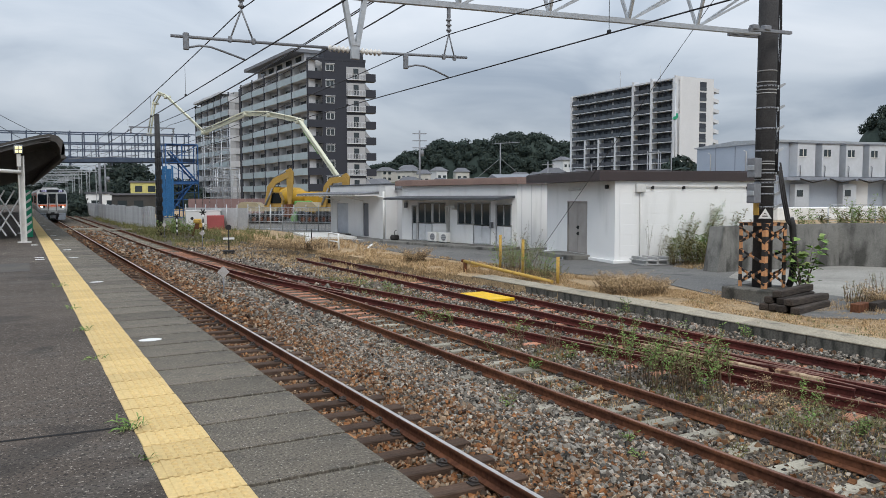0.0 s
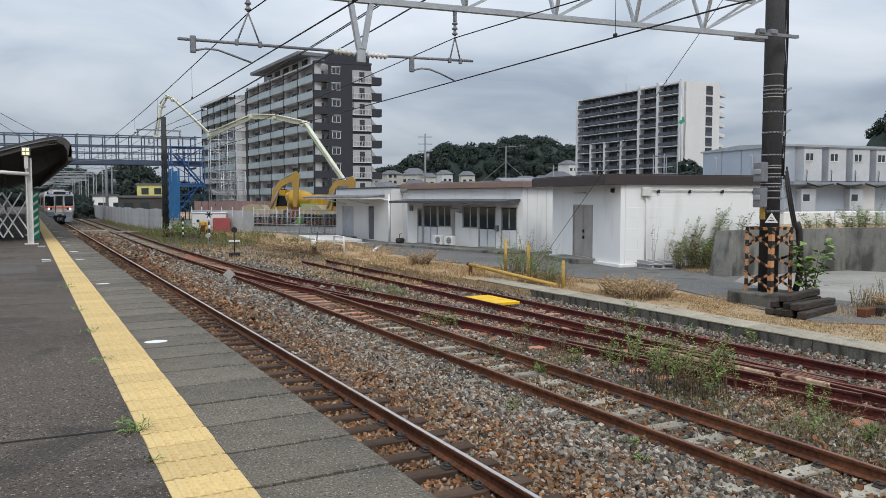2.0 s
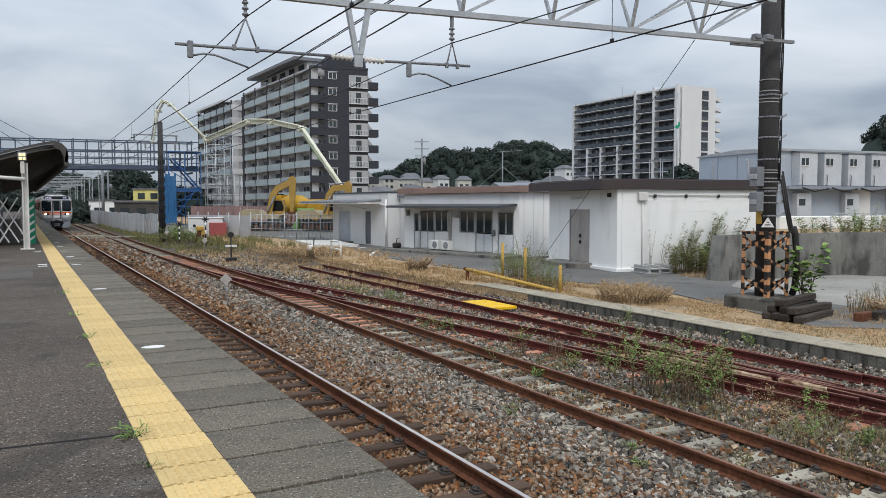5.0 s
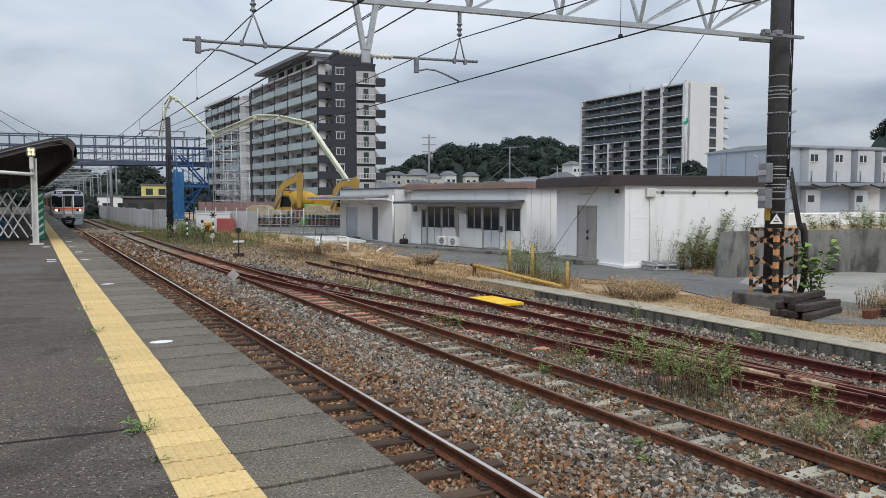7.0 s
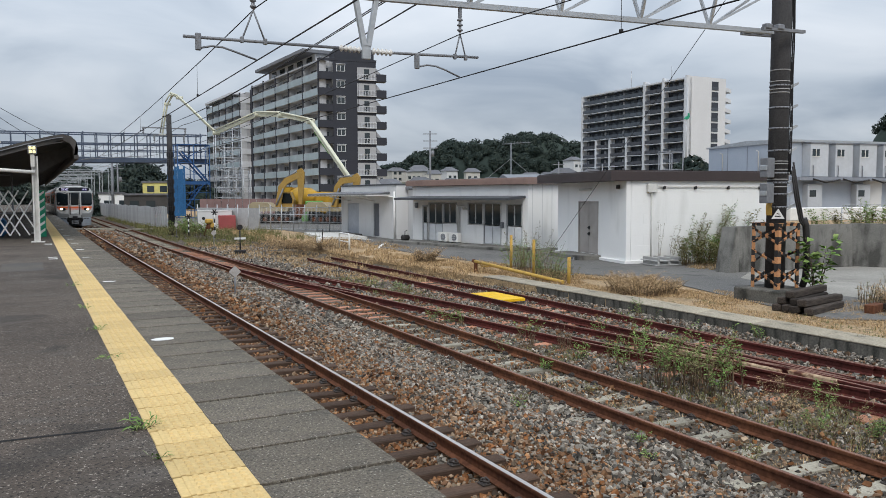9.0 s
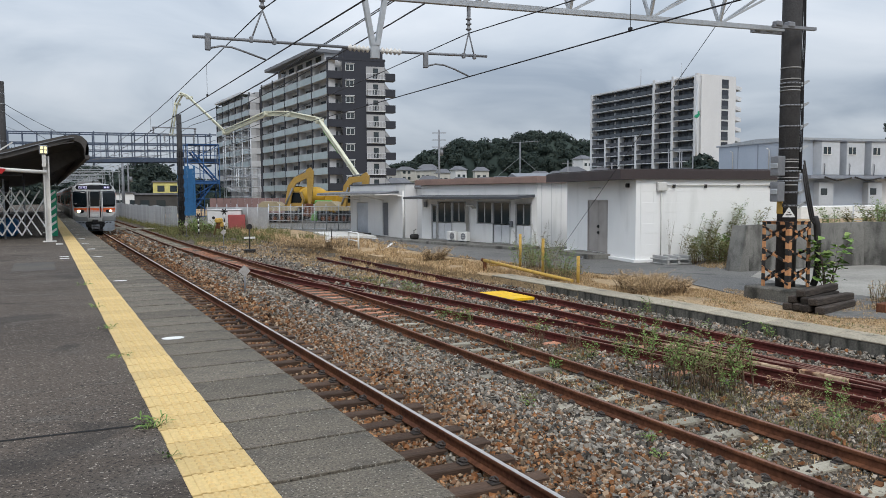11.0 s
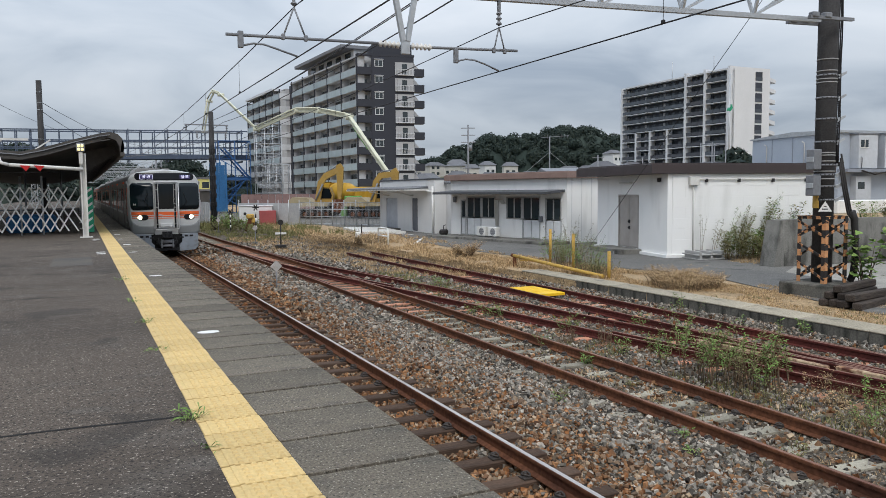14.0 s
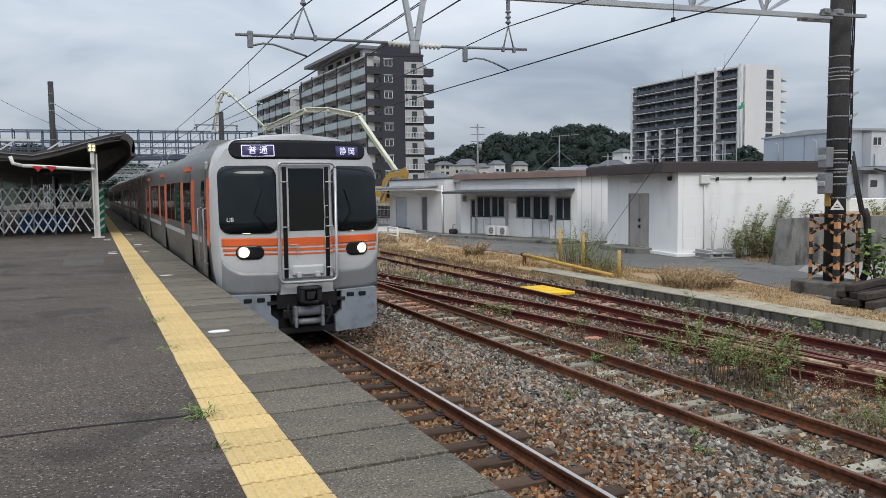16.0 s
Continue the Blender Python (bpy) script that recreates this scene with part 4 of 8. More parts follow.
RED_CLOTH = mat("red_flag", (0.5, 0.03, 0.03), 0.7, var=0.1, bump=0)
BLUE_SHEET = mat("blue_sheet", (0.035, 0.135, 0.30), 0.6, var=0.2, fine=6, coarse=1, bump=0.3)
SCAFF_BLUE = mat("blue_painted_steel", (0.035, 0.105, 0.26), 0.55, 0.0, var=0.15, fine=6, coarse=1, bump=0.1)
def canopy():
    root = thing("platform_canopy", "dark curved platform canopy roof on pale posts", "canopy")
    outer = [(-9.5, 4.05), (-6.0, 4.10), (-5.0, 4.02), (-4.3, 4.18), (-3.4, 4.46), (-2.6, 4.68), (-2.25, 4.74), (-2.0, 4.68), (-1.85, 4.52), (-1.80, 4.28), (-1.82, 3.98)]
    inner = [(-1.94, 3.98), (-1.95, 4.25), (-2.05, 4.45), (-2.3, 4.55), (-3.4, 4.2), (-4.3, 3.92), (-5.0, 3.78), (-6.0, 3.72), (-9.5, 3.70)]
    g = G()
    v, n = [], len(outer)
    ys = (29.3, 45, 60, 75, 92)
    for y in ys:
        v += [(x, y, z) for x, z in outer]
    g.add(v, [(j * n + i, j * n + i + 1, (j + 1) * n + i + 1, (j + 1) * n + i) for j in range(len(ys) - 1) for i in range(n - 1)], True)
    part("roof_sheet", g, CANOPY, root, "dark curved roof sheet")
    g = G()
    v, n = [], len(inner)
    for y in ys:
        v += [(x, y, z) for x, z in inner]
    g.add(v, [(j * n + i, j * n + i + 1, (j + 1) * n + i + 1, (j + 1) * n + i) for j in range(len(ys) - 1) for i in range(n - 1)], True)
    part("soffit", g, CANOPY_IN, root, "dark soffit")
    poly = outer + inner
    g = G()
    g.add([(x, 29.3, z) for x, z in poly], [(i, i + 1, len(poly) - 2 - i, len(poly) - 1 - i) for i in range(len(inner) - 1)])
    g.add([(x, 29.28, z) for x, z in outer], [])
    part("end_fascia", g, CANOPY, root, "dark end fascia")
    for k, (dz, sh) in enumerate(((-0.10, 0.02), (-0.26, 0.03))):
        g = G()
        pts = [(x, 29.26, z + dz) for x, z in outer[1:7]]
        for a, b in zip(pts, pts[1:]):
            g.bar(a, b, 0.05, 0.03)
        part("fascia_rib", g, CANOPY_IN if k else GALV_D, root)
    g = G()
    g.bar((-1.86, 29.3, 3.98), (-1.86, 92, 3.98), 0.14, 0.12)
    part("gutter", g, CANOPY, root, "dark edge gutter")
    for y in np.arange(31.0, 92, 3.0):
        g = G()
        g.prism([(-2.1, 4.38), (-1.96, 4.1), (-3.0, 3.45), (-3.2, 3.2), (-3.2, 4.1)], y, y + 0.1, "y")
        part("roof_rib", g, CANOPY_IN, root)
    for k, y in enumerate((28.69, 36.0, 44, 52, 60, 68, 76, 84)):
        x = -3.14
        g = G()
        for d in (-0.075, 0.075):
            g.box(x + d - 0.02, x + d + 0.02, y - 0.1, y + 0.1, PZ, 4.05 if k else 3.95, 0.004)
        g.box(x - 0.06, x + 0.06, y - 0.015, y + 0.015, PZ, 3.95)
        g.box(x - 0.19, x + 0.22, y - 0.16, y + 0.16, PZ, PZ + 0.035, 0.008)
        post = part("post", g, PALE_STEEL, root, "pale painted steel post")
    g = G()
    g.rod((-3.14, 28.55, 3.42), (-5.3, 28.55, 3.55), 0.06, n=10)
    g.tube([(-5.3, 28.55, 3.55), (-5.55, 28.55, 3.62), (-5.62, 28.55, 3.85)], 0.06, 10)
    part("drain_pipe", g, PALE_STEEL, root, "white drain pipe")
    for x in (-4.85, -4.45):
        g = G()
        g.prism([(x - 0.16, 3.54), (x + 0.16, 3.52), (x + 0.02, 3.34)], 28.46, 28.48, "y")
        part("flag", g, RED_CLOTH, root, "small red flag")
    # lamp on the post's head
    lamp = thing("platform_lamp", "lit square platform lamp on the canopy post", "lamp", pose(-3.2, 28.55, 4.0))
    g = G()
    g.box(-0.13, 0.13, -0.06, 0.1, 0.0, 0.30, 0.03)
    part("housing", g, GALV_D, lamp)
    g = G()
    for dx in (-0.055, 0.055):
        for z in (0.035, 0.16):
            g.box(dx - 0.042, dx + 0.042, -0.085, -0.05, z, z + 0.095, 0.015)
    part("lamp_lens", g, LIGHT_GLOW, lamp, "four glowing lamp lenses")
    g = G()
    g.box(-0.06, 0.06, -0.02, 0.06, -0.4, 0.0)
    part("stem", g, PALE_STEEL, lamp)


canopy()


def lattice_gate():
    root = thing("lattice_gate", "white folding lattice gate closing off the platform", "gate", pose(0, 31.5, PZ))
    n, z0, z1 = 36, 0.12, 1.74
    x0, st = -13.6, 0.31
    for k in range(n):
        x = x0 + k * st
        for a, b, dy in ((x, x + 3 * st, 0.0), (x + 3 * st, x, 0.03)):
            if max(a, b) < -3.0:
                g = G()
                g.bar((a, dy, z0), (b, dy, z1), 0.05, 0.014, upv=(0, 1, 0))
                part("slat", g, WHITE_PAINT, root)
    for x in (-10.2, -8.3, -6.2, -5.22, -4.52):
        g = G()
        g.rod((x, 0.1, -0.05), (x, 0.1, 2.15), 0.035)
        part("gate_post", g, GALV, root, "grey steel tube post")
    # green striped board
    b = thing("striped_board", "green and white diagonally striped hoarding panel on the platform", "hoarding", pose(0, 32.3, PZ))
    g = G()
    g.box(-3.06, -2.84, 0, 0.06, 0.02, 1.75)
    part("panel", g, GREEN_BOARD, b)
    for k in range(6):
        g = G()
        z = 0.1 + k * 0.28
        g.prism([(-3.05, z), (-2.85, z + 0.15), (-2.85, z + 0.25), (-3.05, z + 0.1)], -0.006, 0.0, "y")
        part("white_stripe", g, WHITE_PAINT, b)
    g = G()
    g.box(-2.84, -2.82, 0, 1.2, 0.02, 1.75)
    part("side_panel", g, GREEN_BOARD, b)
    # sheeted materials and frames in the closed part
    for x, y, sx, sy, h, m in ((-5.0, 34, 1.7, 1.2, 0.7, BLUE_SHEET), (-7.6, 36, 1.8, 1.4, 1.0, BLUE_SHEET), (-9.5, 35, 1.4, 1.4, 1.3, CANOPY_IN)):
        g = G()
        g.box(-sx / 2, sx / 2, -sy / 2, sy / 2, 0, h, 0.12)
        solo("sheeted_load", g, m, "pile of materials under a dark sheet", "materials", pose(x, y, PZ, 0, 0, random.uniform(-10, 10)))
    sc = thing("scaffold", "dark scaffold frames behind the gate under the canopy", "scaffold", pose(0, 38, PZ))
    for x in (-10.5, -8.8, -7.0, -5.4, -4.0):
        g = G()
        g.rod((x, 0, 0), (x, 0, 2.55), 0.04)
        part("upright", g, GALV_D, sc)
    for z in (0.8, 1.7, 2.45):
        g = G()
        g.rod((-10.5, 0, z), (-4.0, 0, z), 0.03)
        part("ledger", g, GALV_D, sc)
    # white truss of a second canopy behind
    tr = thing("canopy_frame", "pale steel truss frame above the canopy", "roof frame", pose(0, 40, 0))
    for z in (4.4, 5.1):
        g = G()
        g.bar((-14, 0, z), (-5.3, 0, z), 0.1)
        part("chord", g, PALE_STEEL, tr)
    for k in range(5):
        g = G()
        g.bar((-13 + 1.9 * k, 0, 4.4), (-12 + 1.9 * k, 0, 5.1), 0.06)
        part("brace", g, PALE_STEEL, tr)


lattice_gate()


def crossing_boards():
    root = thing("crossing_deck", "pale plank walkway across the tracks", "crossing", kind="structure")
    for x0, x1 in ((-1.3, -0.62), (-0.48, 0.48), (0.64, 2.9), (3.4, 4.2), (4.4, 6.2)):
        for k in range(4):
            g = G()
            g.box(x0, x1, 70.2 + k * 0.32, 70.5 + k * 0.32, -0.2, -0.01 - (0.12 if x0 > 2 else 0), 0.01)
            part("plank", g, SLEEPER_C, root)


crossing_boards()


def sign_post(x, y, h, label):
    """Diamond sign on a short post."""
    root = thing("diamond_sign", label, "sign", pose(x, y, -0.35, 0, 0, random.uniform(-25, -5)))
    g = G()
    g.rod((0, 0, 0), (0, 0, h - 0.05), 0.022, n=8)
    part("post", g, GALV_D, root)
    g = G()
    r = 0.17
    g.prism([(0, h - r), (r, h), (0, h + r), (-r, h)], -0.035, -0.02, "y")
    part("plate", g, PALE_GREY, root, "worn grey diamond plate")
    g = G()
    g.box(-0.12, 0.12, -0.1, 0.1, 0, 0.16, 0.02)
    part("base", g, CONCRETE, root)


PALE_GREY = mat("pale_grey_plate", (0.42, 0.40, 0.38), 0.6, var=0.15, bump=0.05, stain=((0.2, 0.17, 0.14), 6, 0.55, 0.6))
sign_post(1.75, 21.9, 0.82, "worn grey diamond sign on a post in the ballast")
sign_post(5.6, 43.5, 0.95, "small grey diamond sign beside the turnout")
sign_post(5.9, 58.0, 0.95, "small grey diamond sign beside the siding")


def lever_stand(x, y):
    root = thing("point_lever", "black turnout lever stand with round target", "point lever", pose(x, y, -0.3))
    g = G()
    g.box(-0.25, 0.25, -0.2, 0.2, 0, 0.22, 0.03)
    g.rod((0, 0, 0), (0, 0, 1.25), 0.035)
    part("stand", g, STRIPE, root)
    g = G()
    g.rod((0, -0.05, 1.36), (0, 0.05, 1.36), 0.14, n=16)
    part("target", g, STRIPE, root, "round black target")
    g = G()
    g.bar((-0.28, 0, 0.8), (0.28, 0, 0.8), 0.05, 0.1)
    part("white_arm", g, WHITE_PAINT, root)


lever_stand(5.95, 38.9)


def striped_post(x, y, h):
    root = thing("marker_post", "black and white banded marker post with a round head", "marker", pose(x, y, -0.1), group="marker posts")
    for k in range(6):
        g = G()
        g.rod((0, 0, h * k / 6), (0, 0, h * (k + 1) / 6), 0.05, n=8)
        part("band", g, WHITE_PAINT if k % 2 else STRIPE, root)
    g = G()
    for a in range(3):
        c, s = math.cos(a * 1.047), math.sin(a * 1.047)
        g.bar((-0.22 * c, 0, h + 0.2 - 0.22 * s), (0.22 * c, 0, h + 0.2 + 0.22 * s), 0.05, 0.07)
    part("head", g, STRIPE, root)


striped_post(7.3, 51.5, 1.5)
striped_post(6.6, 57.0, 1.1)


def yellow_gate():
    for x, y, h in ((11.25, 22.1, 1.25), (11.08, 20.5, 1.18), (10.56, 17.97, 0.8)):
        root = thing("yellow_post", "faded yellow steel post with hooks at the verge", "post", pose(x, y, 0), group="yellow posts")
        g = G()
        g.rod((0, 0, -0.1), (0, 0, h), 0.048, n=14)
        part("tube", g, YELLOW_PAINT, root)
        for k in range(3):
            g = G()
            g.tube([(0.05, 0, h * (0.35 + 0.27 * k)), (0.16, 0, h * (0.35 + 0.27 * k)), (0.17, 0, h * (0.35 + 0.27 * k) + 0.08)], 0.012, 5)
            part("hook", g, GALV_D, root)
    root = thing("yellow_barrier_pole", "worn yellow barrier pole lying slanted across the verge", "barrier")
    p, q = Vector((10.1, 22.6, 0.36)), Vector((10.42, 18.05, 0.06))
    g = G()
    g.rod(p, q, 0.055, n=12)
    part("pole", g, YELLOW_PAINT, root)
    g = G()
    g.rod(p + (p - q).normalized() * 0.12, p, 0.062, n=12)
    part("dark_end", g, RAIL_RUST, root, "rusty end")
    g = G()
    g.tube([p + Vector((0.0, -0.3, 0.0)), p + Vector((0.02, -0.4, -0.14)), p + Vector((0.05, -0.8, -0.12))], 0.02, 6)
    part("handle", g, YELLOW_PAINT, root)
    g = G()
    g.box(10.06, 10.14, 22.5, 22.6, -0.1, 0.32)
    part("stump", g, RAIL_RUST, root)
    # yellow walkway plate between the rails
    w = thing("walkway_plate", "bright yellow walkway plates between the rails", "walkway", kind="structure")
    for k in range(3):
        g = G()
        g.box(7.72, 8.5, 17.2 + 0.55 * k, 17.73 + 0.55 * k, -0.26, -0.18, 0.01)
        part("plate", g, YELLOW_BRIGHT, w)


YELLOW_BRIGHT = mat("bright_yellow_plate", (0.85, 0.52, 0.02), 0.6, var=0.1, fine=15, coarse=3, bump=0.1, stain=((0.5, 0.4, 0.2), 5, 0.6, 0.6))
yellow_gate()


def hoop_rail():
    root = thing("hoop_barrier", "white tubular hoop barrier before the annex", "barrier", pose(10.25, 35.5, 0, 0, 0, 88))
    g = G()
    g.tube([(-0.75, 0, 0), (-0.75, 0, 0.68), (-0.68, 0, 0.78), (0.68, 0, 0.78), (0.75, 0, 0.68), (0.75, 0, 0)], 0.045, 10)
    part("hoop", g, WHITE_PAINT, root)
    g = G()
    g.rod((-0.75, 0, 0.4), (0.75, 0, 0.4), 0.035)
    part("mid_rail", g, WHITE_PAINT, root)
    b = thing("small_lantern_post", "white lantern box on a short black stand", "marker", pose(9.4, 36.8, 0))
    g = G()
    g.box(-0.12, 0.12, -0.12, 0.12, 0.28, 0.55, 0.02)
    part("box", g, WHITE_PAINT, b)
    g = G()
    g.box(-0.1, 0.1, -0.1, 0.1, 0, 0.28)
    g.rod((0.14, 0, 0.2), (0.2, 0, 0.95), 0.03)
    part("stand", g, STRIPE, b)


hoop_rail()


def cabinets():
    for x, y, w, d, h, m, lab in ((8.2, 62.2, 2.6, 1.2, 1.55, GREY_WALL, "pale grey trackside equipment cabinet"),):
        root = thing("equipment_cabinet", lab, "cabinet", pose(x, y, -0.05, 0, 0, -12))
        g = G()
        g.box(0, w, 0, d, 0, h, 0.03)
        part("body", g, m, root)
        g = G()
        g.box(-0.05, w + 0.05, -0.05, d + 0.05, h, h + 0.06, 0.02)
        part("lid", g, m, root)
        g = G()
        g.rod((0.45, -0.02, h * 0.62), (0.45, 0.02, h * 0.62), 0.12, n=16)
        part("vent", g, STRIPE, root, "round black vent")
    g = G()
    g.box(0, 1.3, 0, 1.0, 0, 1.15, 0.03)
    solo("red_box", g, mat("faded_red", (0.33, 0.085, 0.085), 0.6, var=0.1), "faded red storage box beside the fence", "box", pose(9.6, 61.2, 0, 0, 0, -10))
    root = thing("yellow_machine", "small yellow and black trackside machine", "machine", pose(7.6, 55.0, -0.1))
    g = G()
    g.box(-0.22, 0.3, -0.2, 0.2, 0.85, 1.18, 0.08)
    g.box(0.1, 0.45, -0.12, 0.12, 0.55, 0.9, 0.05)
    part("hood", g, YELLOW_PAINT, root)
    g = G()
    g.rod((-0.3, 0, 0), (-0.05, 0, 0.9), 0.05)
    g.rod((0.4, 0, 0), (0.15, 0, 0.9), 0.05)
    g.box(-0.1, 0.12, -0.1, 0.1, 0.45, 0.86, 0.03)
    part("legs", g, RAIL_RUST, root)


cabinets()


def palisade():
    """Grey sheet fence along the siding, in panels."""
    root = thing("sheet_fence", "weathered grey sheet panel fence along the siding", "fence")
    pts = [(7.15, 70.5), (6.4, 76), (5.9, 84), (5.8, 95), (5.9, 110), (6.3, 130), (7.0, 160)]
    for (ax, ay), (bx, by) in zip(pts, pts[1:]):
        n = max(1, round(math.hypot(bx - ax, by - ay) / 0.62))
        for k in range(n):
            x, y = ax + (bx - ax) * (k + 0.5) / n, ay + (by - ay) * (k + 0.5) / n
            if y > 120 and k % 2:
                continue
            g = G()
            g.box(-0.025, 0.025, -0.29, 0.29, 0, 1.85 + 0.05 * math.sin(7 * k), 0.01)
            part("panel", g, FENCE_GREY, root).matrix_basis = pose(x, y, -0.1, 0, 0, 5 + random.uniform(-6, 6))


FENCE_GREY = mat("fence_grey", (0.40, 0.41, 0.42), 0.7, 0.1, var=0.1, fine=8, coarse=1.5, bump=0.1, alt=(0.32, 0.33, 0.34), rand=0.12)
palisade()


def site_ground():
    g = G()
    g.prism([(9.3, 66.5), (17.2, 53.2), (26, 54), (40, 66), (40, 100), (9.0, 100)], 0.0, 0.02, "z")
    solo("site_ground", g, YARD, "dark trodden ground of the building site", "ground", kind="structure")


site_ground()


def site_fence():
    """Construction fence of mesh panels and sheets before the diggers."""
    root = thing("site_fence", "galvanised construction site fence with tube frames", "fence")
    a, b = Vector((8.9, 66.0)), Vector((16.6, 52.6))
    n = 13
    for k in range(n):
        p, q = a.lerp(b, k / n), a.lerp(b, (k + 1) / n)
        if k < 6:
            g = G()
            g.bar((p.x, p.y, 0.85), (q.x, q.y, 0.85), 0.03, 1.75)
            part("sheet_panel", g, FENCE_GREY, root, "grey sheet panel")
        else:
            g = G()
            for z in (0.15, 0.7, 1.25, 1.8):
                g.rod((p.x, p.y, z), (q.x, q.y, z), 0.022)
            for j in range(1, 9):
                c = p.lerp(q, j / 9)
                g.rod((c.x, c.y, 0.15), (c.x, c.y, 1.8), 0.009, n=4)
            part("frame_panel", g, GALV, root, "tube frame panel")
        g = G()
        g.rod((p.x, p.y, -0.05), (p.x, p.y, 2.0), 0.035)
        part("post", g, GALV, root)


site_fence()

# ---- the train ----
STAINLESS = mat("brushed_stainless", (0.19, 0.185, 0.178), 0.4, 0.75, var=0.06, fine=20, coarse=0.6, bump=0.03, alt=(0.15, 0.147, 0.142), stretch=(1, 0.4, 6))
MASK = mat("front_mask_white", (0.50, 0.51, 0.515), 0.32, 0.0, var=0.03, fine=20, coarse=1, bump=0.02)
MASK_GREY = mat("front_mask_silver", (0.25, 0.26, 0.262), 0.42, 0.2, var=0.03, fine=20, coarse=1, bump=0.02)
SKIRT = mat("skirt_grey", (0.235, 0.265, 0.305), 0.55, 0.0, var=0.06, fine=12, coarse=2, bump=0.03, stain=((0.12, 0.115, 0.105), 4, 0.6, 0.5))
ORANGE = mat("train_orange", (0.72, 0.135, 0.04), 0.45, var=0.04, fine=20, coarse=1, bump=0.01)
BLACK_GLOSS = mat("black_gloss", (0.012, 0.013, 0.016), 0.12, var=0.05, bump=0)
TRAIN_GLASS = glass_pane("train_glass", (0.006, 0.010, 0.013), 0.04, 0.28)
DOOR_GREY = mat("train_door", (0.16, 0.16, 0.155), 0.42, 0.7, var=0.06, bump=0.02)
UNDER = mat("underframe_black", (0.013, 0.013, 0.014), 0.7, var=0.2, bump=0.1)
ROOF_GREY = mat("train_roof", (0.26, 0.262, 0.265), 0.75, 0.0, var=0.1, fine=10, coarse=0.8, bump=0.05, alt=(0.2, 0.2, 0.2))
CHROME = mat("bright_tube", (0.50, 0.50, 0.50), 0.32, 0.5, var=0.05, bump=0)
LAMP_GLOW = mat("headlamp_glow", (1.0, 0.86, 0.58), 0.3, var=0, bump=0, emit=50.0)
LAMP_BOWL = mat("headlamp_bowl", (0.62, 0.58, 0.48), 0.2, 0.6, var=0, bump=0)
SIGN_GLOW = mat("sign_glow", (0.72, 0.72, 0.92), 0.4, var=0, bump=0, emit=0.75)
SIGN_DARK = mat("sign_dark", (0.05, 0.045, 0.12), 0.3, var=0.05, bump=0, emit=0.35)

SEC = [(1.36, 0.88), (1.43, 1.25), (1.475, 1.8), (1.475, 2.6), (1.455, 3.0), (1.41, 3.2), (1.30, 3.37), (1.05, 3.49), (0.55, 3.58), (0.0, 3.62)]
SEC = SEC + [(-x, z) for x, z in SEC[-2::-1]]


def face_y(x, z):
    """Depth of the front: bowed in plan, raked back above the waist."""
    return 0.34 * (abs(x) / 1.4) ** 2.2 + 0.10 * max(0.0, z - 1.9) ** 1.3 + 0.10 * max(0.0, 1.15 - z)


def rounded_span(x, x0, x1, z0, z1, r):
    """Lower and upper edge of a rounded rectangle at x."""
    d = min(x - x0, x1 - x)
    e = 0.0 if d >= r else r - math.sqrt(max(r * r - (r - d) ** 2, 0))
    return z0 + e, z1 - e


def patch(x0, x1, z0, z1, r=0.0, out=0.004, cols=14, rows=6, slant=0.0, rise=0.0):
    """A sheet that follows the front, with a rim going back into it."""
    g = G()
    if r:
        u = [x0 + (x1 - x0) * (0.5 - 0.5 * math.cos(math.pi * k / cols)) for k in range(cols + 1)]
    else:
        u = [x0 + (x1 - x0) * k / cols for k in range(cols + 1)]
    v = []
    for x in u:
        lo, hi = rounded_span(x, x0, x1, z0, z1, r) if r else (z0, z1)
        lo, hi = lo + slant * (abs(x) - 1.0), hi + slant * (abs(x) - 1.0) + rise * max(0.0, (abs(x) - 1.0) / 0.3) ** 2
        v += [(x, face_y(x, lo + (hi - lo) * j / rows) - out, lo + (hi - lo) * j / rows) for j in range(rows + 1)]
    n = rows + 1
    f = [(i * n + j, (i + 1) * n + j, (i + 1) * n + j + 1, i * n + j + 1) for i in range(cols) for j in range(rows)]
    o = len(v)
    ring = [i * n for i in range(cols + 1)] + [cols * n + j for j in range(1, n)] + [i * n + rows for i in range(cols - 1, -1, -1)] + [j for j in range(rows - 1, 0, -1)]
    v += [(v[k][0], v[k][1] + out + 0.01, v[k][2]) for k in ring]
    f += [(ring[k], o + k, o + (k + 1) % len(ring), ring[(k + 1) % len(ring)]) for k in range(len(ring))]
    g.add(v, f, False)
    g.s = [True] * (cols * rows) + [False] * len(ring)
    return g


def text_mesh(name, body, size, material, m):
    cu = bpy.data.curves.new(name, "FONT")
    cu.body, cu.size, cu.extrude, cu.align_x, cu.align_y = body, size, 0.002, "CENTER", "CENTER"
    ob = new(name, cu)
    me = bpy.data.meshes.new_from_object(ob.evaluated_get(bpy.context.evaluated_depsgraph_get()))
    bpy.data.objects.remove(ob)
    me.transform(m)
    me.materials.clear()
    me.materials.append(material)
    return me


def hull(y_list, mats_by=None):
    """Body skin between stations y along the section."""
    g = G()
    n = len(SEC)
    v = [(x, y, z) for y in y_list for x, z in SEC]
    f = [(j * n + i, j * n + i + 1, (j + 1) * n + i + 1, (j + 1) * n + i) for j in range(len(y_list) - 1) for i in range(n - 1)]
    g.add(v, f, True)
    return g


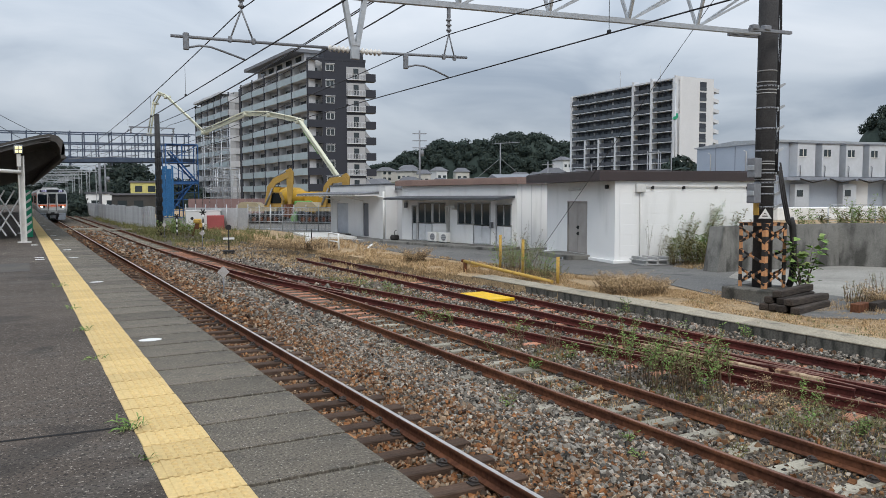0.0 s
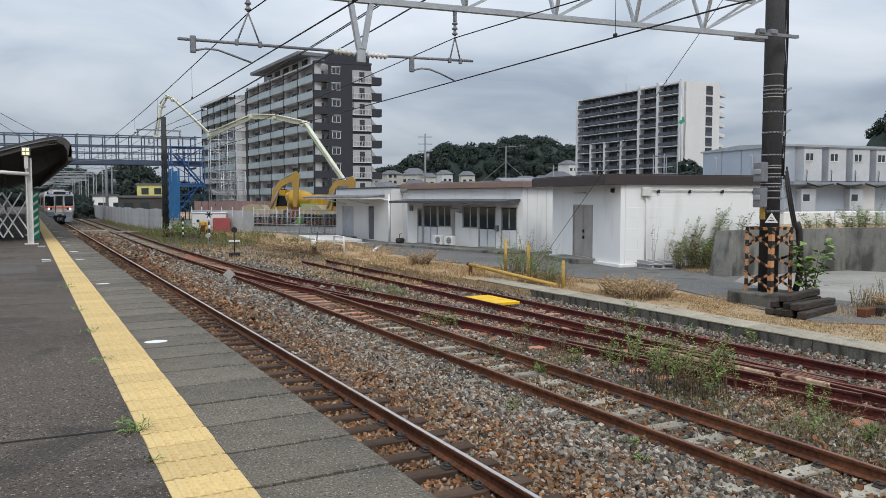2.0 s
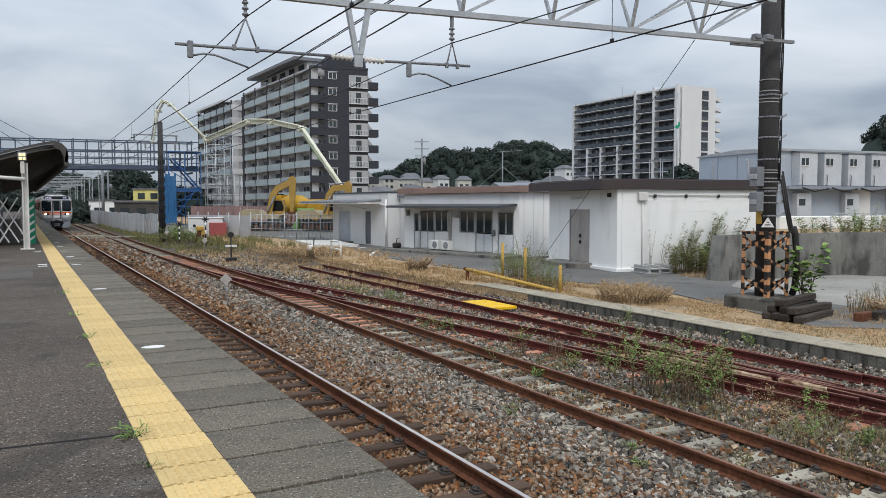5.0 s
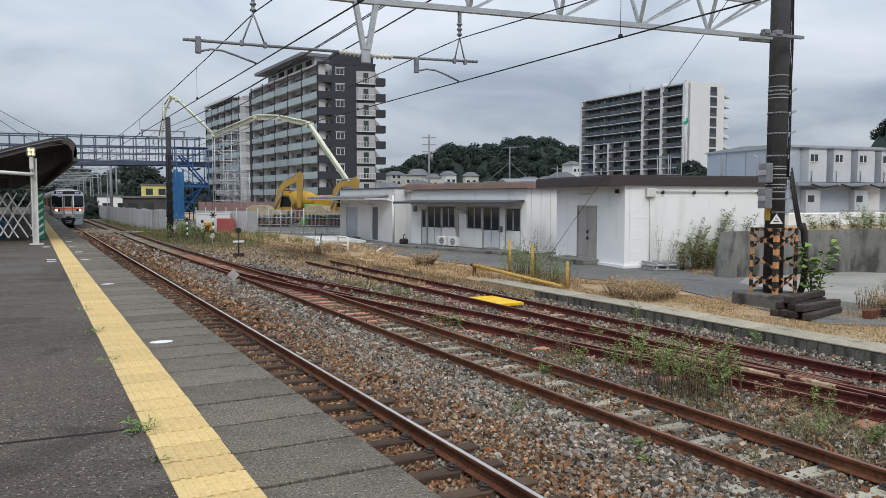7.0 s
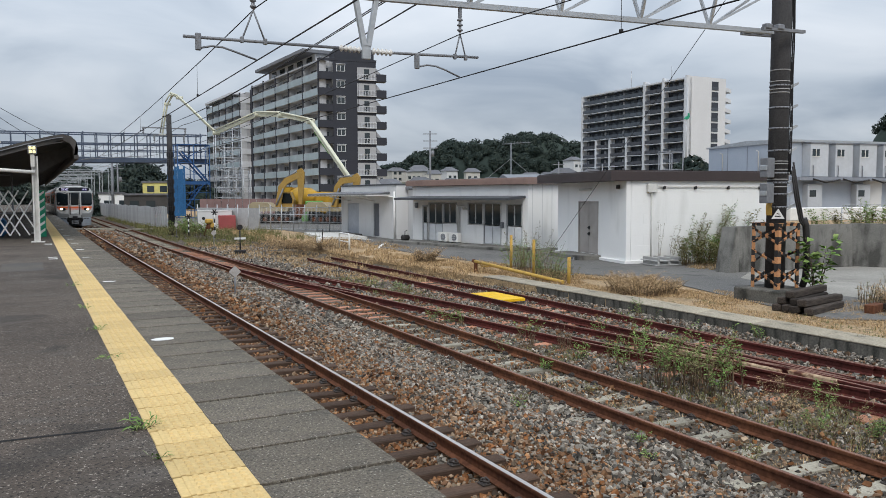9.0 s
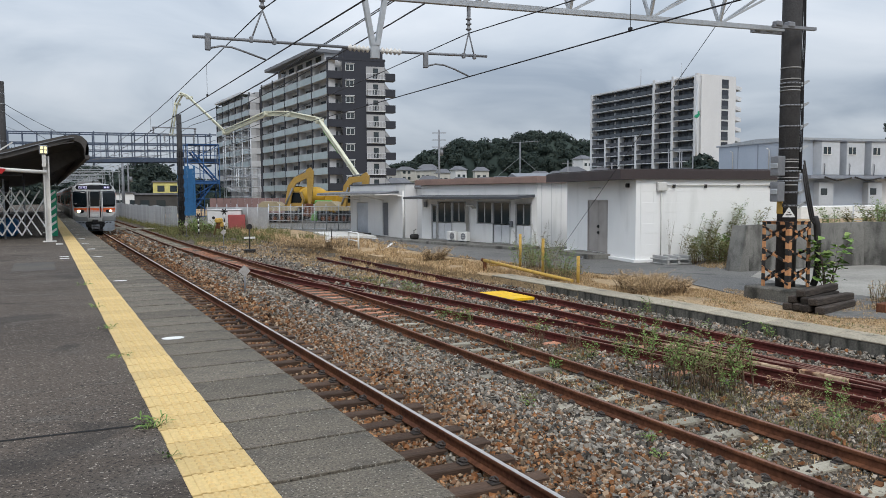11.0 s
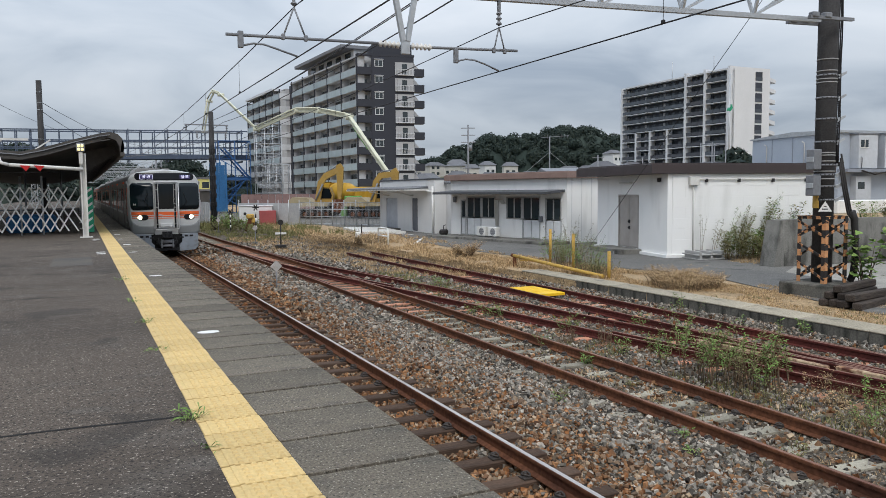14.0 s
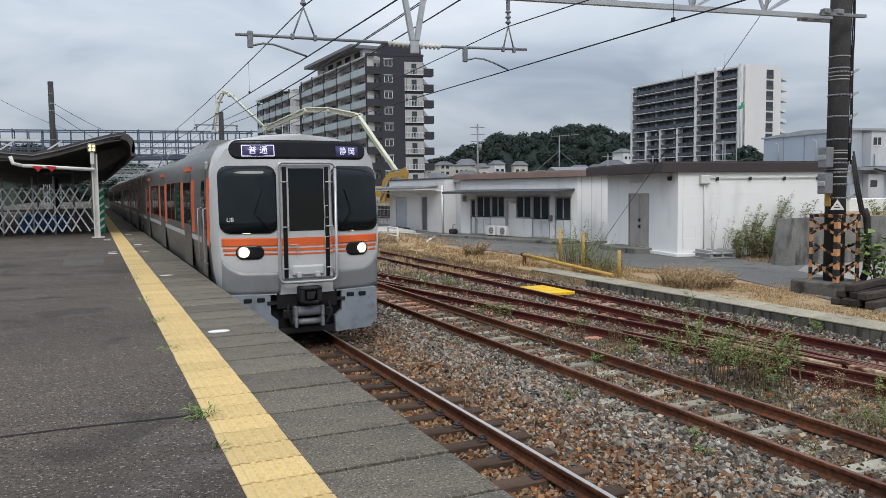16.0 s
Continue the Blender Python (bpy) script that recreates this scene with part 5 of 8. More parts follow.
def front_shell(root):
    # white mask: rings from the face's rim to the full section
    g = G()
    n = len(SEC)
    rings = []
    for shrink, back in ((0.945, 0.0), (0.962, 0.03), (0.982, 0.12), (1.0, 0.40)):
        rings.append([(x * shrink, face_y(x * shrink, z) + back, 0.86 + (z - 0.88) * (0.985 if shrink < 0.95 else shrink * 0.985 + 0.015)) for x, z in SEC])
    rings.append([(x, 0.85, z) for x, z in SEC])
    v = [p for ring in rings for p in ring]
    g.add(v, [(j * n + i, j * n + i + 1, (j + 1) * n + i + 1, (j + 1) * n + i) for j in range(len(rings) - 1) for i in range(n - 1)], True)
    # face: columns between the rim's two sides
    inner = rings[0]
    half = n // 2
    rows = []
    for k in range(half + 1):
        (xr, _, z), cols = inner[k], 16
        rows.append([(xr * (1 - 2 * c / cols), face_y(xr * (1 - 2 * c / cols), z), z) for c in range(cols + 1)])
    fv = [p for r in rows for p in r]
    w = 17
    g.add(fv, [(a * w + c, a * w + c + 1, (a + 1) * w + c + 1, (a + 1) * w + c) for a in range(half) for c in range(w - 1)], True)
    body = part("front_mask", g, MASK, root, "white curved front mask")
    part("lower_mask", patch(-1.37, -0.46, 0.885, 1.245, 0, 0.006, rise=0.16), MASK_GREY, root, "silver lower panel")
    part("lower_mask", patch(0.46, 1.37, 0.885, 1.245, 0, 0.006, rise=0.16), MASK_GREY, root, "silver lower panel")
    band = part("sign_band", patch(-1.19, 1.19, 3.14, 3.46, 0.15, 0.006, 22), BLACK_GLOSS, root, "glossy black destination band")
    for x0, x1, word in ((-0.99, -0.48, "普 通"), (0.60, 1.04, "静 岡")):
        d = part("display", patch(x0, x1, 3.19, 3.37, 0.0, 0.010, 6, 2), SIGN_DARK, band, "lit destination display")
        c = (x0 + x1) / 2
        yaw = math.degrees(math.atan(0.34 * 2.2 * (abs(c) / 1.4) ** 1.2 / 1.4)) * (1 if c > 0 else -1)
        me = text_mesh("letters", word, 0.14, SIGN_GLOW, Matrix.Identity(4))
        part("letters", me, None, d).matrix_basis = pose(c, face_y(c, 3.28) - 0.016, 3.28, 86, 0, yaw)
        if c < 0:
            fr = G()
            for a, b in (((x0, 3.19), (x1, 3.19)), ((x0, 3.37), (x1, 3.37)), ((x0, 3.19), (x0, 3.37)), ((x1, 3.19), (x1, 3.37))):
                fr.bar((a[0], face_y(*a) - 0.014, a[1]), (b[0], face_y(*b) - 0.014, b[1]), 0.012)
            part("sign_border", fr, SIGN_GLOW, d)
    for s in (-1, 1):
        x0, x1 = sorted((s * 0.47, s * 1.385))
        w = part("windscreen", patch(x0, x1, 1.90, 3.03, 0.16, 0.008, 16), TRAIN_GLASS, root, "dark tinted windscreen")
        wi = G()
        wi.tube([(s * 0.62, face_y(0.62, 1.95) - 0.03, 1.95), (s * 0.86, face_y(0.8, 2.2) - 0.035, 2.25), (s * 0.72, face_y(0.8, 2.5) - 0.03, 2.62)], 0.011, 5)
        part("wiper", wi, UNDER, w)
        x0, x1 = sorted((s * 0.46, s * 1.36))
        part("orange_stripe", patch(x0, x1, 1.685, 1.825, 0, 0.006), ORANGE, root, "orange waist stripe")
        x0, x1 = sorted((s * 0.46, s * 1.34))
        part("orange_stripe", patch(x0, x1, 1.61, 1.655, 0, 0.006), ORANGE, root)
        x0, x1 = sorted((s * 0.46, s * 1.325))
        part("orange_stripe", patch(x0, x1, 1.542, 1.572, 0, 0.006), ORANGE, root)
        x0, x1 = sorted((s * 0.71, s * 1.15))
        h = part("headlight", patch(x0, x1, 1.468, 1.702, 0.115, 0.012, 14), BLACK_GLOSS, root, "oval headlight in a black bezel")
        c = s * 1.03
        for rad, out, material, lab in ((0.098, 0.018, LAMP_BOWL, "pale reflector bowl"), (0.074, 0.030, LAMP_GLOW, "glowing lens")):
            lens = G()
            rim = [(c + rad * math.cos(a), 1.59 + rad * math.sin(a)) for a in np.linspace(0, 2 * math.pi, 20, endpoint=False)]
            lens.add([(x, face_y(x, z) - out, z) for x, z in rim] + [(c, face_y(c, 1.59) - out - 0.012, 1.59)], [(k, (k + 1) % 20, 20) for k in range(20)], True)
            part("lens", lens, material, h, lab)
    # gangway door, its window and the bright tube frame
    g = G()
    y = -0.03
    g.box(-0.44, 0.44, y, y + 0.12, 1.12, 3.06, 0.02)
    door = part("gangway_door", g, MASK, root, "white gangway door")
    g = G()
    g.box(-0.30, 0.30, y - 0.012, y + 0.02, 1.93, 2.98, 0.01)
    part("door_window", g, TRAIN_GLASS, door, "dark door window")
    for z0, z1 in ((1.69, 1.83), (1.61, 1.655), (1.545, 1.572)):
        g = G()
        g.box(-0.435, 0.435, y - 0.006, y + 0.01, z0 - 0.012, z1 - 0.012)
        part("orange_stripe", g, ORANGE, door)
    for x in (-0.37, 0.35):
        g = G()
        g.box(x - 0.035, x + 0.035, y - 0.016, y + 0.01, 1.14, 3.0)
        part("door_side_gap", g, BLACK_GLOSS, door)
    g = G()
    loop = []
    for cx, cz, a0 in ((0.40, 2.98, 0), (-0.40, 2.98, 90), (-0.40, 1.16, 180), (0.40, 1.16, 270)):
        loop += [(cx + 0.09 * math.cos(radians(a0 + k * 22.5)), y - 0.06, cz + 0.09 * math.sin(radians(a0 + k * 22.5))) for k in range(5)]
    g.tube(loop + loop[:1], 0.026, 8)
    part("tube_frame", g, CHROME, door, "bright tube frame")
    g = G()
    for x, z in ((-0.44, 2.75), (0.44, 2.75), (-0.44, 2.0), (0.44, 2.0), (-0.44, 1.3), (0.44, 1.3)):
        g.rod((x, y - 0.06, z), (x * 0.72, y - 0.05, z), 0.012, n=6)
    for z0 in (2.15, 1.62):
        g.tube([(0.36, y - 0.05, z0), (0.30, y - 0.05, z0), (0.30, y - 0.05, z0 + 0.2), (0.36, y - 0.05, z0 + 0.2)], 0.011, 5)
    g.tube([(-0.32, y - 0.05, 1.70), (-0.18, y - 0.05, 1.70), (-0.16, y - 0.05, 1.62), (-0.22, y - 0.05, 1.56)], 0.011, 5)
    part("handrails", g, CHROME, door, "short bright handrails")
    g = G()
    g.box(-0.28, 0.28, y - 0.05, y + 0.02, 1.17, 1.35, 0.03)
    g.box(-0.2, -0.12, y - 0.07, y, 1.14, 1.24, 0.01)
    g.box(0.12, 0.2, y - 0.07, y, 1.14, 1.24, 0.01)
    part("gangway_step", g, MASK, door, "white folding step plate")
    # coupler, buffer beam, skirts
    g = G()
    # solid blocks, black in place of the deep shade round the coupler
    g.box(-0.52, 0.52, 0.06, 0.5, 0.62, 1.06)
    g.box(-0.72, 0.72, 0.22, 0.6, 0.24, 0.9)
    part("coupler_pocket", g, UNDER, root, "solid black blocks standing in for the shaded coupler recess")
    for s in (-1, 1):
        g = G()
        g.box(s * 0.36 - 0.07, s * 0.36 + 0.07, -0.02, 0.1, 0.44, 0.60, 0.02)
        part("air_cock", g, DARK_STEEL, root, "dark air cock")
        g = G()
        g.tube([(s * 0.34, -0.02, 0.72), (s * 0.38, -0.08, 0.55), (s * 0.3, -0.08, 0.36), (s * 0.22, -0.02, 0.3)], 0.022, 6)
        part("air_hose", g, UNDER, root, "black air hose")
    g = G()
    g.box(-0.19, -0.10, -0.22, 0.4, 0.70, 0.99, 0.02)
    g.box(0.10, 0.19, -0.22, 0.4, 0.70, 0.99, 0.02)
    g.box(-0.19, 0.19, -0.22, 0.4, 0.93, 0.99, 0.02)
    g.box(-0.19, 0.19, -0.22, 0.4, 0.70, 0.76, 0.02)
    g.box(-0.10, 0.10, -0.02, 0.4, 0.74, 0.95)
    g.prism([(-0.08, 0.79), (0.03, 0.79), (0.07, 0.92), (-0.08, 0.92)], -0.26, 0.0, "y")
    part("coupler", g, DARK_STEEL, root, "dark steel close coupler")
    for z, r in ((0.56, 0.085), (0.38, 0.055)):
        g = G()
        g.rod((-0.2, 0.0, z), (0.2, 0.0, z), r, n=14)
        g.box(-0.26, -0.2, -0.09, 0.12, z - 0.09, z + 0.09, 0.015)
        g.box(0.2, 0.26, -0.09, 0.12, z - 0.09, z + 0.09, 0.015)
        part("electric_coupler_drum", g, GALV_D, root, "grey electric coupler housing")
    g = G()
    g.bar((-0.68, 0.12, 0.72), (0.68, 0.12, 0.72), 0.08, 0.06)
    g.bar((-0.7, 0.16, 0.22), (0.7, 0.16, 0.22), 0.06, 0.1)
    part("brake_pipe_beam", g, DARK_STEEL, root)
    for s in (-1, 1):
        g = G()
        prof = [(s * 0.62, 0.86), (s * 1.27, 0.88), (s * 1.27, 0.32), (s * 1.14, 0.18), (s * 0.50, 0.14), (s * 0.50, 0.42), (s * 0.62, 0.52)]
        g.prism(prof, 0.10, 0.42, "y")
        sk = part("skirt", g, SKIRT, root, "blue-grey front skirt plate")
        for dx in (0.78, 1.0):
            g = G()
            g.box(s * dx - 0.07, s * dx + 0.07, 0.085, 0.12, 0.74, 0.82, 0.03)
            part("skirt_slot", g, UNDER, sk)
    me = text_mesh("unit_number", "U8", 0.10, WHITE_PAINT, Matrix.Identity(4))
    part("unit_number", me, None, root).matrix_basis = pose(-1.22, face_y(1.22, 2.13) - 0.014, 2.13, 87, 0, -24)


def car_side(root, y0, lead):
    """Windows, doors and orange blocks on both sides of a car that starts at y0."""
    doors = [3.35, 9.35, 15.35] if lead else [2.2, 9.35, 16.5]
    for s in (-1, 1):
        X = s * 1.478

        def panel(name, ya, yb, z0, z1, material, out=0.006, label="", owner=root, lean=True):
            g = G()
            xs = (X, X + s * out)
            tilt = lambda z: -0.046 * max(0.0, z - 2.6)
            if z0 < 2.62:
                g.box(min(xs), max(xs), y0 + ya, y0 + yb, z0, min(z1, 2.62), 0.0)
            if z1 > 2.62:
                zl = max(z0, 2.62)
                g.prism([(X + s * (tilt(zl) - 0.02), zl), (X + s * (out + tilt(zl)), zl), (X + s * (out + tilt(z1)), z1), (X + s * (tilt(z1) - 0.02), z1)], y0 + ya, y0 + yb, "y")
            return part(name, g, material, owner, label)

        for d in doors:
            dp = panel("passenger_door", d, d + 1.3, 1.12, 2.98, DOOR_GREY, 0.008, "dark steel sliding door pair")
            for a in (0.07, 0.70):
                panel("door_window", d + a, d + a + 0.53, 1.95, 2.8, TRAIN_GLASS, 0.016, "", dp)
            panel("orange_block", d - 0.55, d - 0.05, 1.82, 2.84, ORANGE, 0.003, "orange block beside the door")
            panel("orange_block", d + 1.35, d + 1.85, 1.82, 2.84, ORANGE, 0.003, "orange block beside the door")
            panel("door_header", d + 0.15, d + 1.15, 3.03, 3.11, ORANGE, 0.02, "orange strip over the door")
        spans = []
        edges = doors + [19.0 if lead else 18.6]
        for a, b in zip(edges, edges[1:]):
            spans.append((a + 2.05, b - 0.75))
        for a, b in spans:
            if b - a < 1:
                continue
            k = max(1, round((b - a) / 1.15))
            st = (b - a) / k
            for i in range(k):
                panel("side_window", a + i * st + 0.05, a + (i + 1) * st - 0.05, 1.95, 2.83, TRAIN_GLASS, 0.010, "dark side window")
                if i < k - 1:
                    panel("orange_post", a + (i + 1) * st - 0.05, a + (i + 1) * st + 0.05, 1.9, 2.84, ORANGE, 0.006)
        panel("white_line", 1.0 if lead else 0.3, 19.5, 1.68, 1.78, MASK, 0.004, "thin pale waist line")
        if lead:
            cd = panel("cab_door", 1.15, 1.75, 1.12, 3.0, STAINLESS, 0.012, "stainless cab door")
            panel("door_window", 1.22, 1.68, 1.95, 2.8, TRAIN_GLASS, 0.018, "", cd)
            panel("orange_block", 0.80, 1.12, 1.66, 2.84, ORANGE, 0.003, "orange corner block")
            g = G()
            for y in (1.08, 1.82):
                g.tube([(X, y0 + y, 1.35), (X + s * 0.06, y0 + y, 1.37), (X + s * 0.06, y0 + y, 2.3), (X, y0 + y, 2.32)], 0.014, 6)
            part("grab_rail", g, CHROME, root, "bright grab rail")
            g = G()
            g.box(X - 0.03, X + 0.03, y0 + 0.85, y0 + 1.0, 2.98, 3.12, 0.02)
            part("side_lamp", g, CHROME, root)


def make_train():
    root = thing("train", "silver and orange electric commuter train on the main track", "train")
    for c in range(4):
        y0 = c * 20.0
        a = y0 + (0.85 if c == 0 else 0.25)
        b = y0 + 19.75
        g = hull([a, b])
        for y in (a, b) if c else (b,):
            n = len(SEC)
            g.add([(x, y, z) for x, z in SEC], [tuple(range(n))])
        body = part("car_body", g, STAINLESS, root, "stainless car body")
        g = G()
        top = [(x, z + 0.006) for x, z in SEC if z > 3.36]
        n = len(top)
        g.add([(x, y, z) for y in (a + 0.02, b - 0.02) for x, z in top], [(i, i + 1, n + i + 1, n + i) for i in range(n - 1)], True)
        part("roof", g, ROOF_GREY, root, "grey roof skin")
        car_side(root, y0, c == 0)
        g = G()
        g.box(-1.3, 1.3, a + 0.1, b - 0.1, 0.55, 0.9)
        gear = part("underframe", g, UNDER, root, "black underframe")
        for k in range(6):
            for xa, xb, dy in ((-1.32, -0.6, 5.2), (0.6, 1.32, 5.0)):
                g = G()
                g.box(xa, xb, y0 + dy + k * 1.7, y0 + dy + 1.3 + k * 1.7, 0.25, 0.9, 0.02)
                part("underfloor_box", g, UNDER, gear)
        for yb in (3.0, 17.0):
            g = G()
            for s in (-1, 1):
                g.box(s * 0.85 - 0.08, s * 0.85 + 0.08, y0 + yb - 1.5, y0 + yb + 1.5, 0.38, 0.6, 0.02)
            bogie = part("bogie", g, UNDER, root, "black bogie frame")
            for dy in (-1.05, 1.05):
                g = G()
                for s in (-1, 1):
                    g.rod((s * 0.50, y0 + yb + dy, 0.43), (s * 0.63, y0 + yb + dy, 0.43), 0.43, n=24)
                g.rod((-0.5, y0 + yb + dy, 0.43), (0.5, y0 + yb + dy, 0.43), 0.08)
                part("wheelset", g, DARK_STEEL, bogie)
        # roof gear
        g = G()
        g.prism([(-0.95, 3.50), (0.95, 3.50), (0.72, 3.8), (-0.72, 3.8)], y0 + (5.5 if c == 0 else 8.0), y0 + (9.4 if c == 0 else 12.2), "y")
        part("air_conditioner", g, ROOF_GREY, root, "pale roof air conditioner hood")
        if c:
            g = G()
            g.box(-1.2, 1.2, b, y0 + 20.25, 1.0, 3.3, 0.05)
            part("gangway_bellows", g, UNDER, root, "black gangway bellows")
    for y, h in ((1.7, 0.17), (9.6, 0.12)):
        g = G()
        g.prism([(y, 3.55), (y + 0.3, 3.55), (y + 0.22, 3.6 + h), (y + 0.1, 3.6 + h)], -0.035, 0.035, "x")
        part("roof_aerial", g, UNDER, root)
    # pantograph on the second car, raised to the contact wire
    g = G()
    y = 27.0
    g.box(-0.8, 0.8, y - 0.6, y + 0.6, 3.72, 3.78)
    for s in (-1, 1):
        g.rod((s * 0.7, y, 3.6), (s * 0.7, y, 3.75), 0.06)
        g.rod((s * 0.25, y + 0.5, 3.78), (s * 0.1, y - 0.7, 4.28), 0.025)
        g.rod((s * 0.1, y - 0.7, 4.28), (s * 0.5, y + 0.1, 4.76), 0.02)
        g.tube([(s * 0.85, y + 0.1, 4.62), (s * 0.62, y + 0.1, 4.76), (0, y + 0.1, 4.79)], 0.02)
    part("pantograph", g, GALV_D, root, "raised grey pantograph")
    front_shell(root)
    return root


TRAIN = make_train()


def motions():
    """The train rests far off, then pulls in with steady acceleration."""
    rows = [(0.0, pose(0, 93.5, 0)), (2.0, pose(0, 93.5, 0))]
    rows += [(t, pose(0, 93.5 - 0.412 * (t - 2) ** 2, 0)) for t in np.arange(2.5, 16.01, 0.5)]
    walk(TRAIN, rows)

# ---- sheds and site buildings ----
DOOR_TAUPE = mat("taupe_door", (0.40, 0.37, 0.345), 0.5, var=0.05, fine=12, coarse=1.5, bump=0.03, stain=((0.25, 0.22, 0.2), 3, 0.66, 0.4))
DOOR_BLUEGREY = mat("blue_grey_door", (0.42, 0.45, 0.50), 0.5, var=0.05, bump=0.03)
DOOR_DARK = mat("dark_grey_door", (0.14, 0.15, 0.17), 0.5, var=0.05, bump=0.03)
ALU = mat("aluminium_frame", (0.55, 0.56, 0.57), 0.4, 0.6, var=0.05, bump=0)
AWNING = mat("dark_awning", (0.10, 0.105, 0.115), 0.5, 0.3, var=0.08, bump=0.05)
PALE_DOOR = mat("pale_door_panel", (0.72, 0.74, 0.76), 0.5, var=0.04, bump=0.02)


def wall_with_holes(g, length, height, t, holes, at):
    """Wall along local y (0..length) at x 0..t, with openings (y0, y1, z0, z1) cut through."""
    ys = sorted({0.0, length, *[h[0] for h in holes], *[h[1] for h in holes]})
    for a, b in zip(ys, ys[1:]):
        spans = sorted((h[2], h[3]) for h in holes if h[0] <= a + 1e-6 and h[1] >= b - 1e-6)
        z = 0.0
        for z0, z1 in spans + [(height, height)]:
            if z0 > z + 1e-4:
                g.box(0, t, a, b, z, z0, m=at)
            z = max(z, z1)
    return g


def shed():
    root = thing("storage_shed", "white rendered storage shed with dark fascia and taupe double door", "shed", pose(16.58, 22.3, 0, 0, 0, -11.3))
    g = G()
    wall_with_holes(g, 5.95, 3.16, 0.2, [(2.2, 3.88, 0.2, 2.34)], Matrix())
    part("wall", g, WHITE_WALL, root)
    g = G()
    g.box(0.21, 7.0, 0.0, 0.2, 0.0, 3.16)
    right = part("block_wall", g, WHITE_WALL, root, "white painted block wall")
    # painted block courses as shallow slabs on the long wall
    for r in range(7):
        for c in range(11):
            x0 = 0.25 + c * 1.0 + (0.5 if r % 2 else 0)
            if x0 + 0.98 < 7:
                g = G()
                g.box(x0, x0 + 0.988, -0.005, 0.0, 0.3 + r * 0.4, 0.3 + r * 0.4 + 0.388, 0.004)
                part("block", g, WHITE_WALL, right)
    g = G()
    g.box(6.8, 7.0, 0.2, 5.95, 0, 3.16)
    g.box(0.2, 7.0, 5.75, 5.95, 0, 3.16)
    g.box(-0.1, 7.1, -0.1, 6.05, -0.05, 0.12)
    part("back_wall", g, WHITE_WALL, root)
    g = G()
    g.box(-0.75, 7.3, -0.15, 6.6, 3.16, 3.52, 0.01)
    part("fascia", g, BROWN_TRIM, root, "dark brown sheet fascia and roof edge")
    g = G()
    g.box(-0.7, 7.25, -0.1, 6.55, 3.525, 3.56)
    part("roof", g, BROWN_TRIM, root)
    for a, b in ((2.22, 3.03), (3.05, 3.86)):
        g = G()
        g.box(0.03, 0.08, a, b, 0.22, 2.32, 0.006)
        leaf = part("door_leaf", g, DOOR_TAUPE, root, "taupe steel door leaf")
    g = G()
    for a, b in ((2.17, 2.22), (3.86, 3.91)):
        g.box(-0.02, 0.09, a, b, 0.2, 2.38)
    g.box(-0.02, 0.09, 2.17, 3.91, 2.32, 2.38)
    part("door_frame", g, DOOR_TAUPE, root)
    for z in (1.28, 1.02):
        g = G()
        g.rod((0.0, 2.98, z), (-0.05, 2.98, z), 0.035)
        g.box(-0.015, 0.03, 2.93, 3.03, z - 0.07, z + 0.07, 0.01)
        part("door_knob", g, DARK_STEEL, root, "dark door knob and plate")
    g = G()
    g.box(-1.0, 0.0, 1.9, 4.6, 0.0, 0.2, 0.02)
    part("door_step", g, CONCRETE, root, "concrete door step")
    g = G()
    g.box(-0.16, 0.0, 2.7, 3.6, 2.82, 2.9, 0.02)
    part("door_lamp", g, PALE_STEEL, root, "unlit strip lamp above the door")
    g = G()
    g.box(-0.12, 0.0, 0.45, 0.6, 2.86, 3.02, 0.02)
    part("floodlight", g, STRIPE, root)
    # switch box, conduit, pipe run
    g = G()
    g.box(0.85, 1.25, -0.16, -0.012, 2.72, 3.05, 0.02)
    g.rod((1.06, -0.06, 0.1), (1.06, -0.06, 2.75), 0.025)
    part("switch_box", g, PALE_STEEL, root, "pale switch box with conduit")
    g = G()
    g.rod((1.25, -0.06, 2.94), (6.9, -0.06, 2.94), 0.02)
    part("conduit", g, PALE_STEEL, root)
    for x in (1.6, 3.0, 4.5, 6.0):
        g = G()
        g.box(x - 0.05, x + 0.05, -0.1, -0.012, 2.84, 2.97, 0.01)
        part("pipe_clip", g, STRIPE, root)
    pal = mat("grey_pallet", (0.42, 0.42, 0.41), 0.7, var=0.1, bump=0.1)
    p = thing("pallet_stack", "pale grey plastic pallets stacked beside the shed", "pallet", pose(16.75, 20.9, 0.0, 0, 0, -11))
    for k in range(2):
        for j in range(4):
            g = G()
            g.box(0, 1.15, j * 0.27, j * 0.27 + 0.2, 0.02 + k * 0.16, 0.06 + k * 0.16, 0.008)
            part("deck_board", g, pal, p)
        for j in range(3):
            g = G()
            g.box(0.1 + j * 0.45, 0.2 + j * 0.45, 0, 1.0, 0.06 + k * 0.16, 0.16 + k * 0.16, 0.008)
            part("bearer", g, pal, p)


shed()


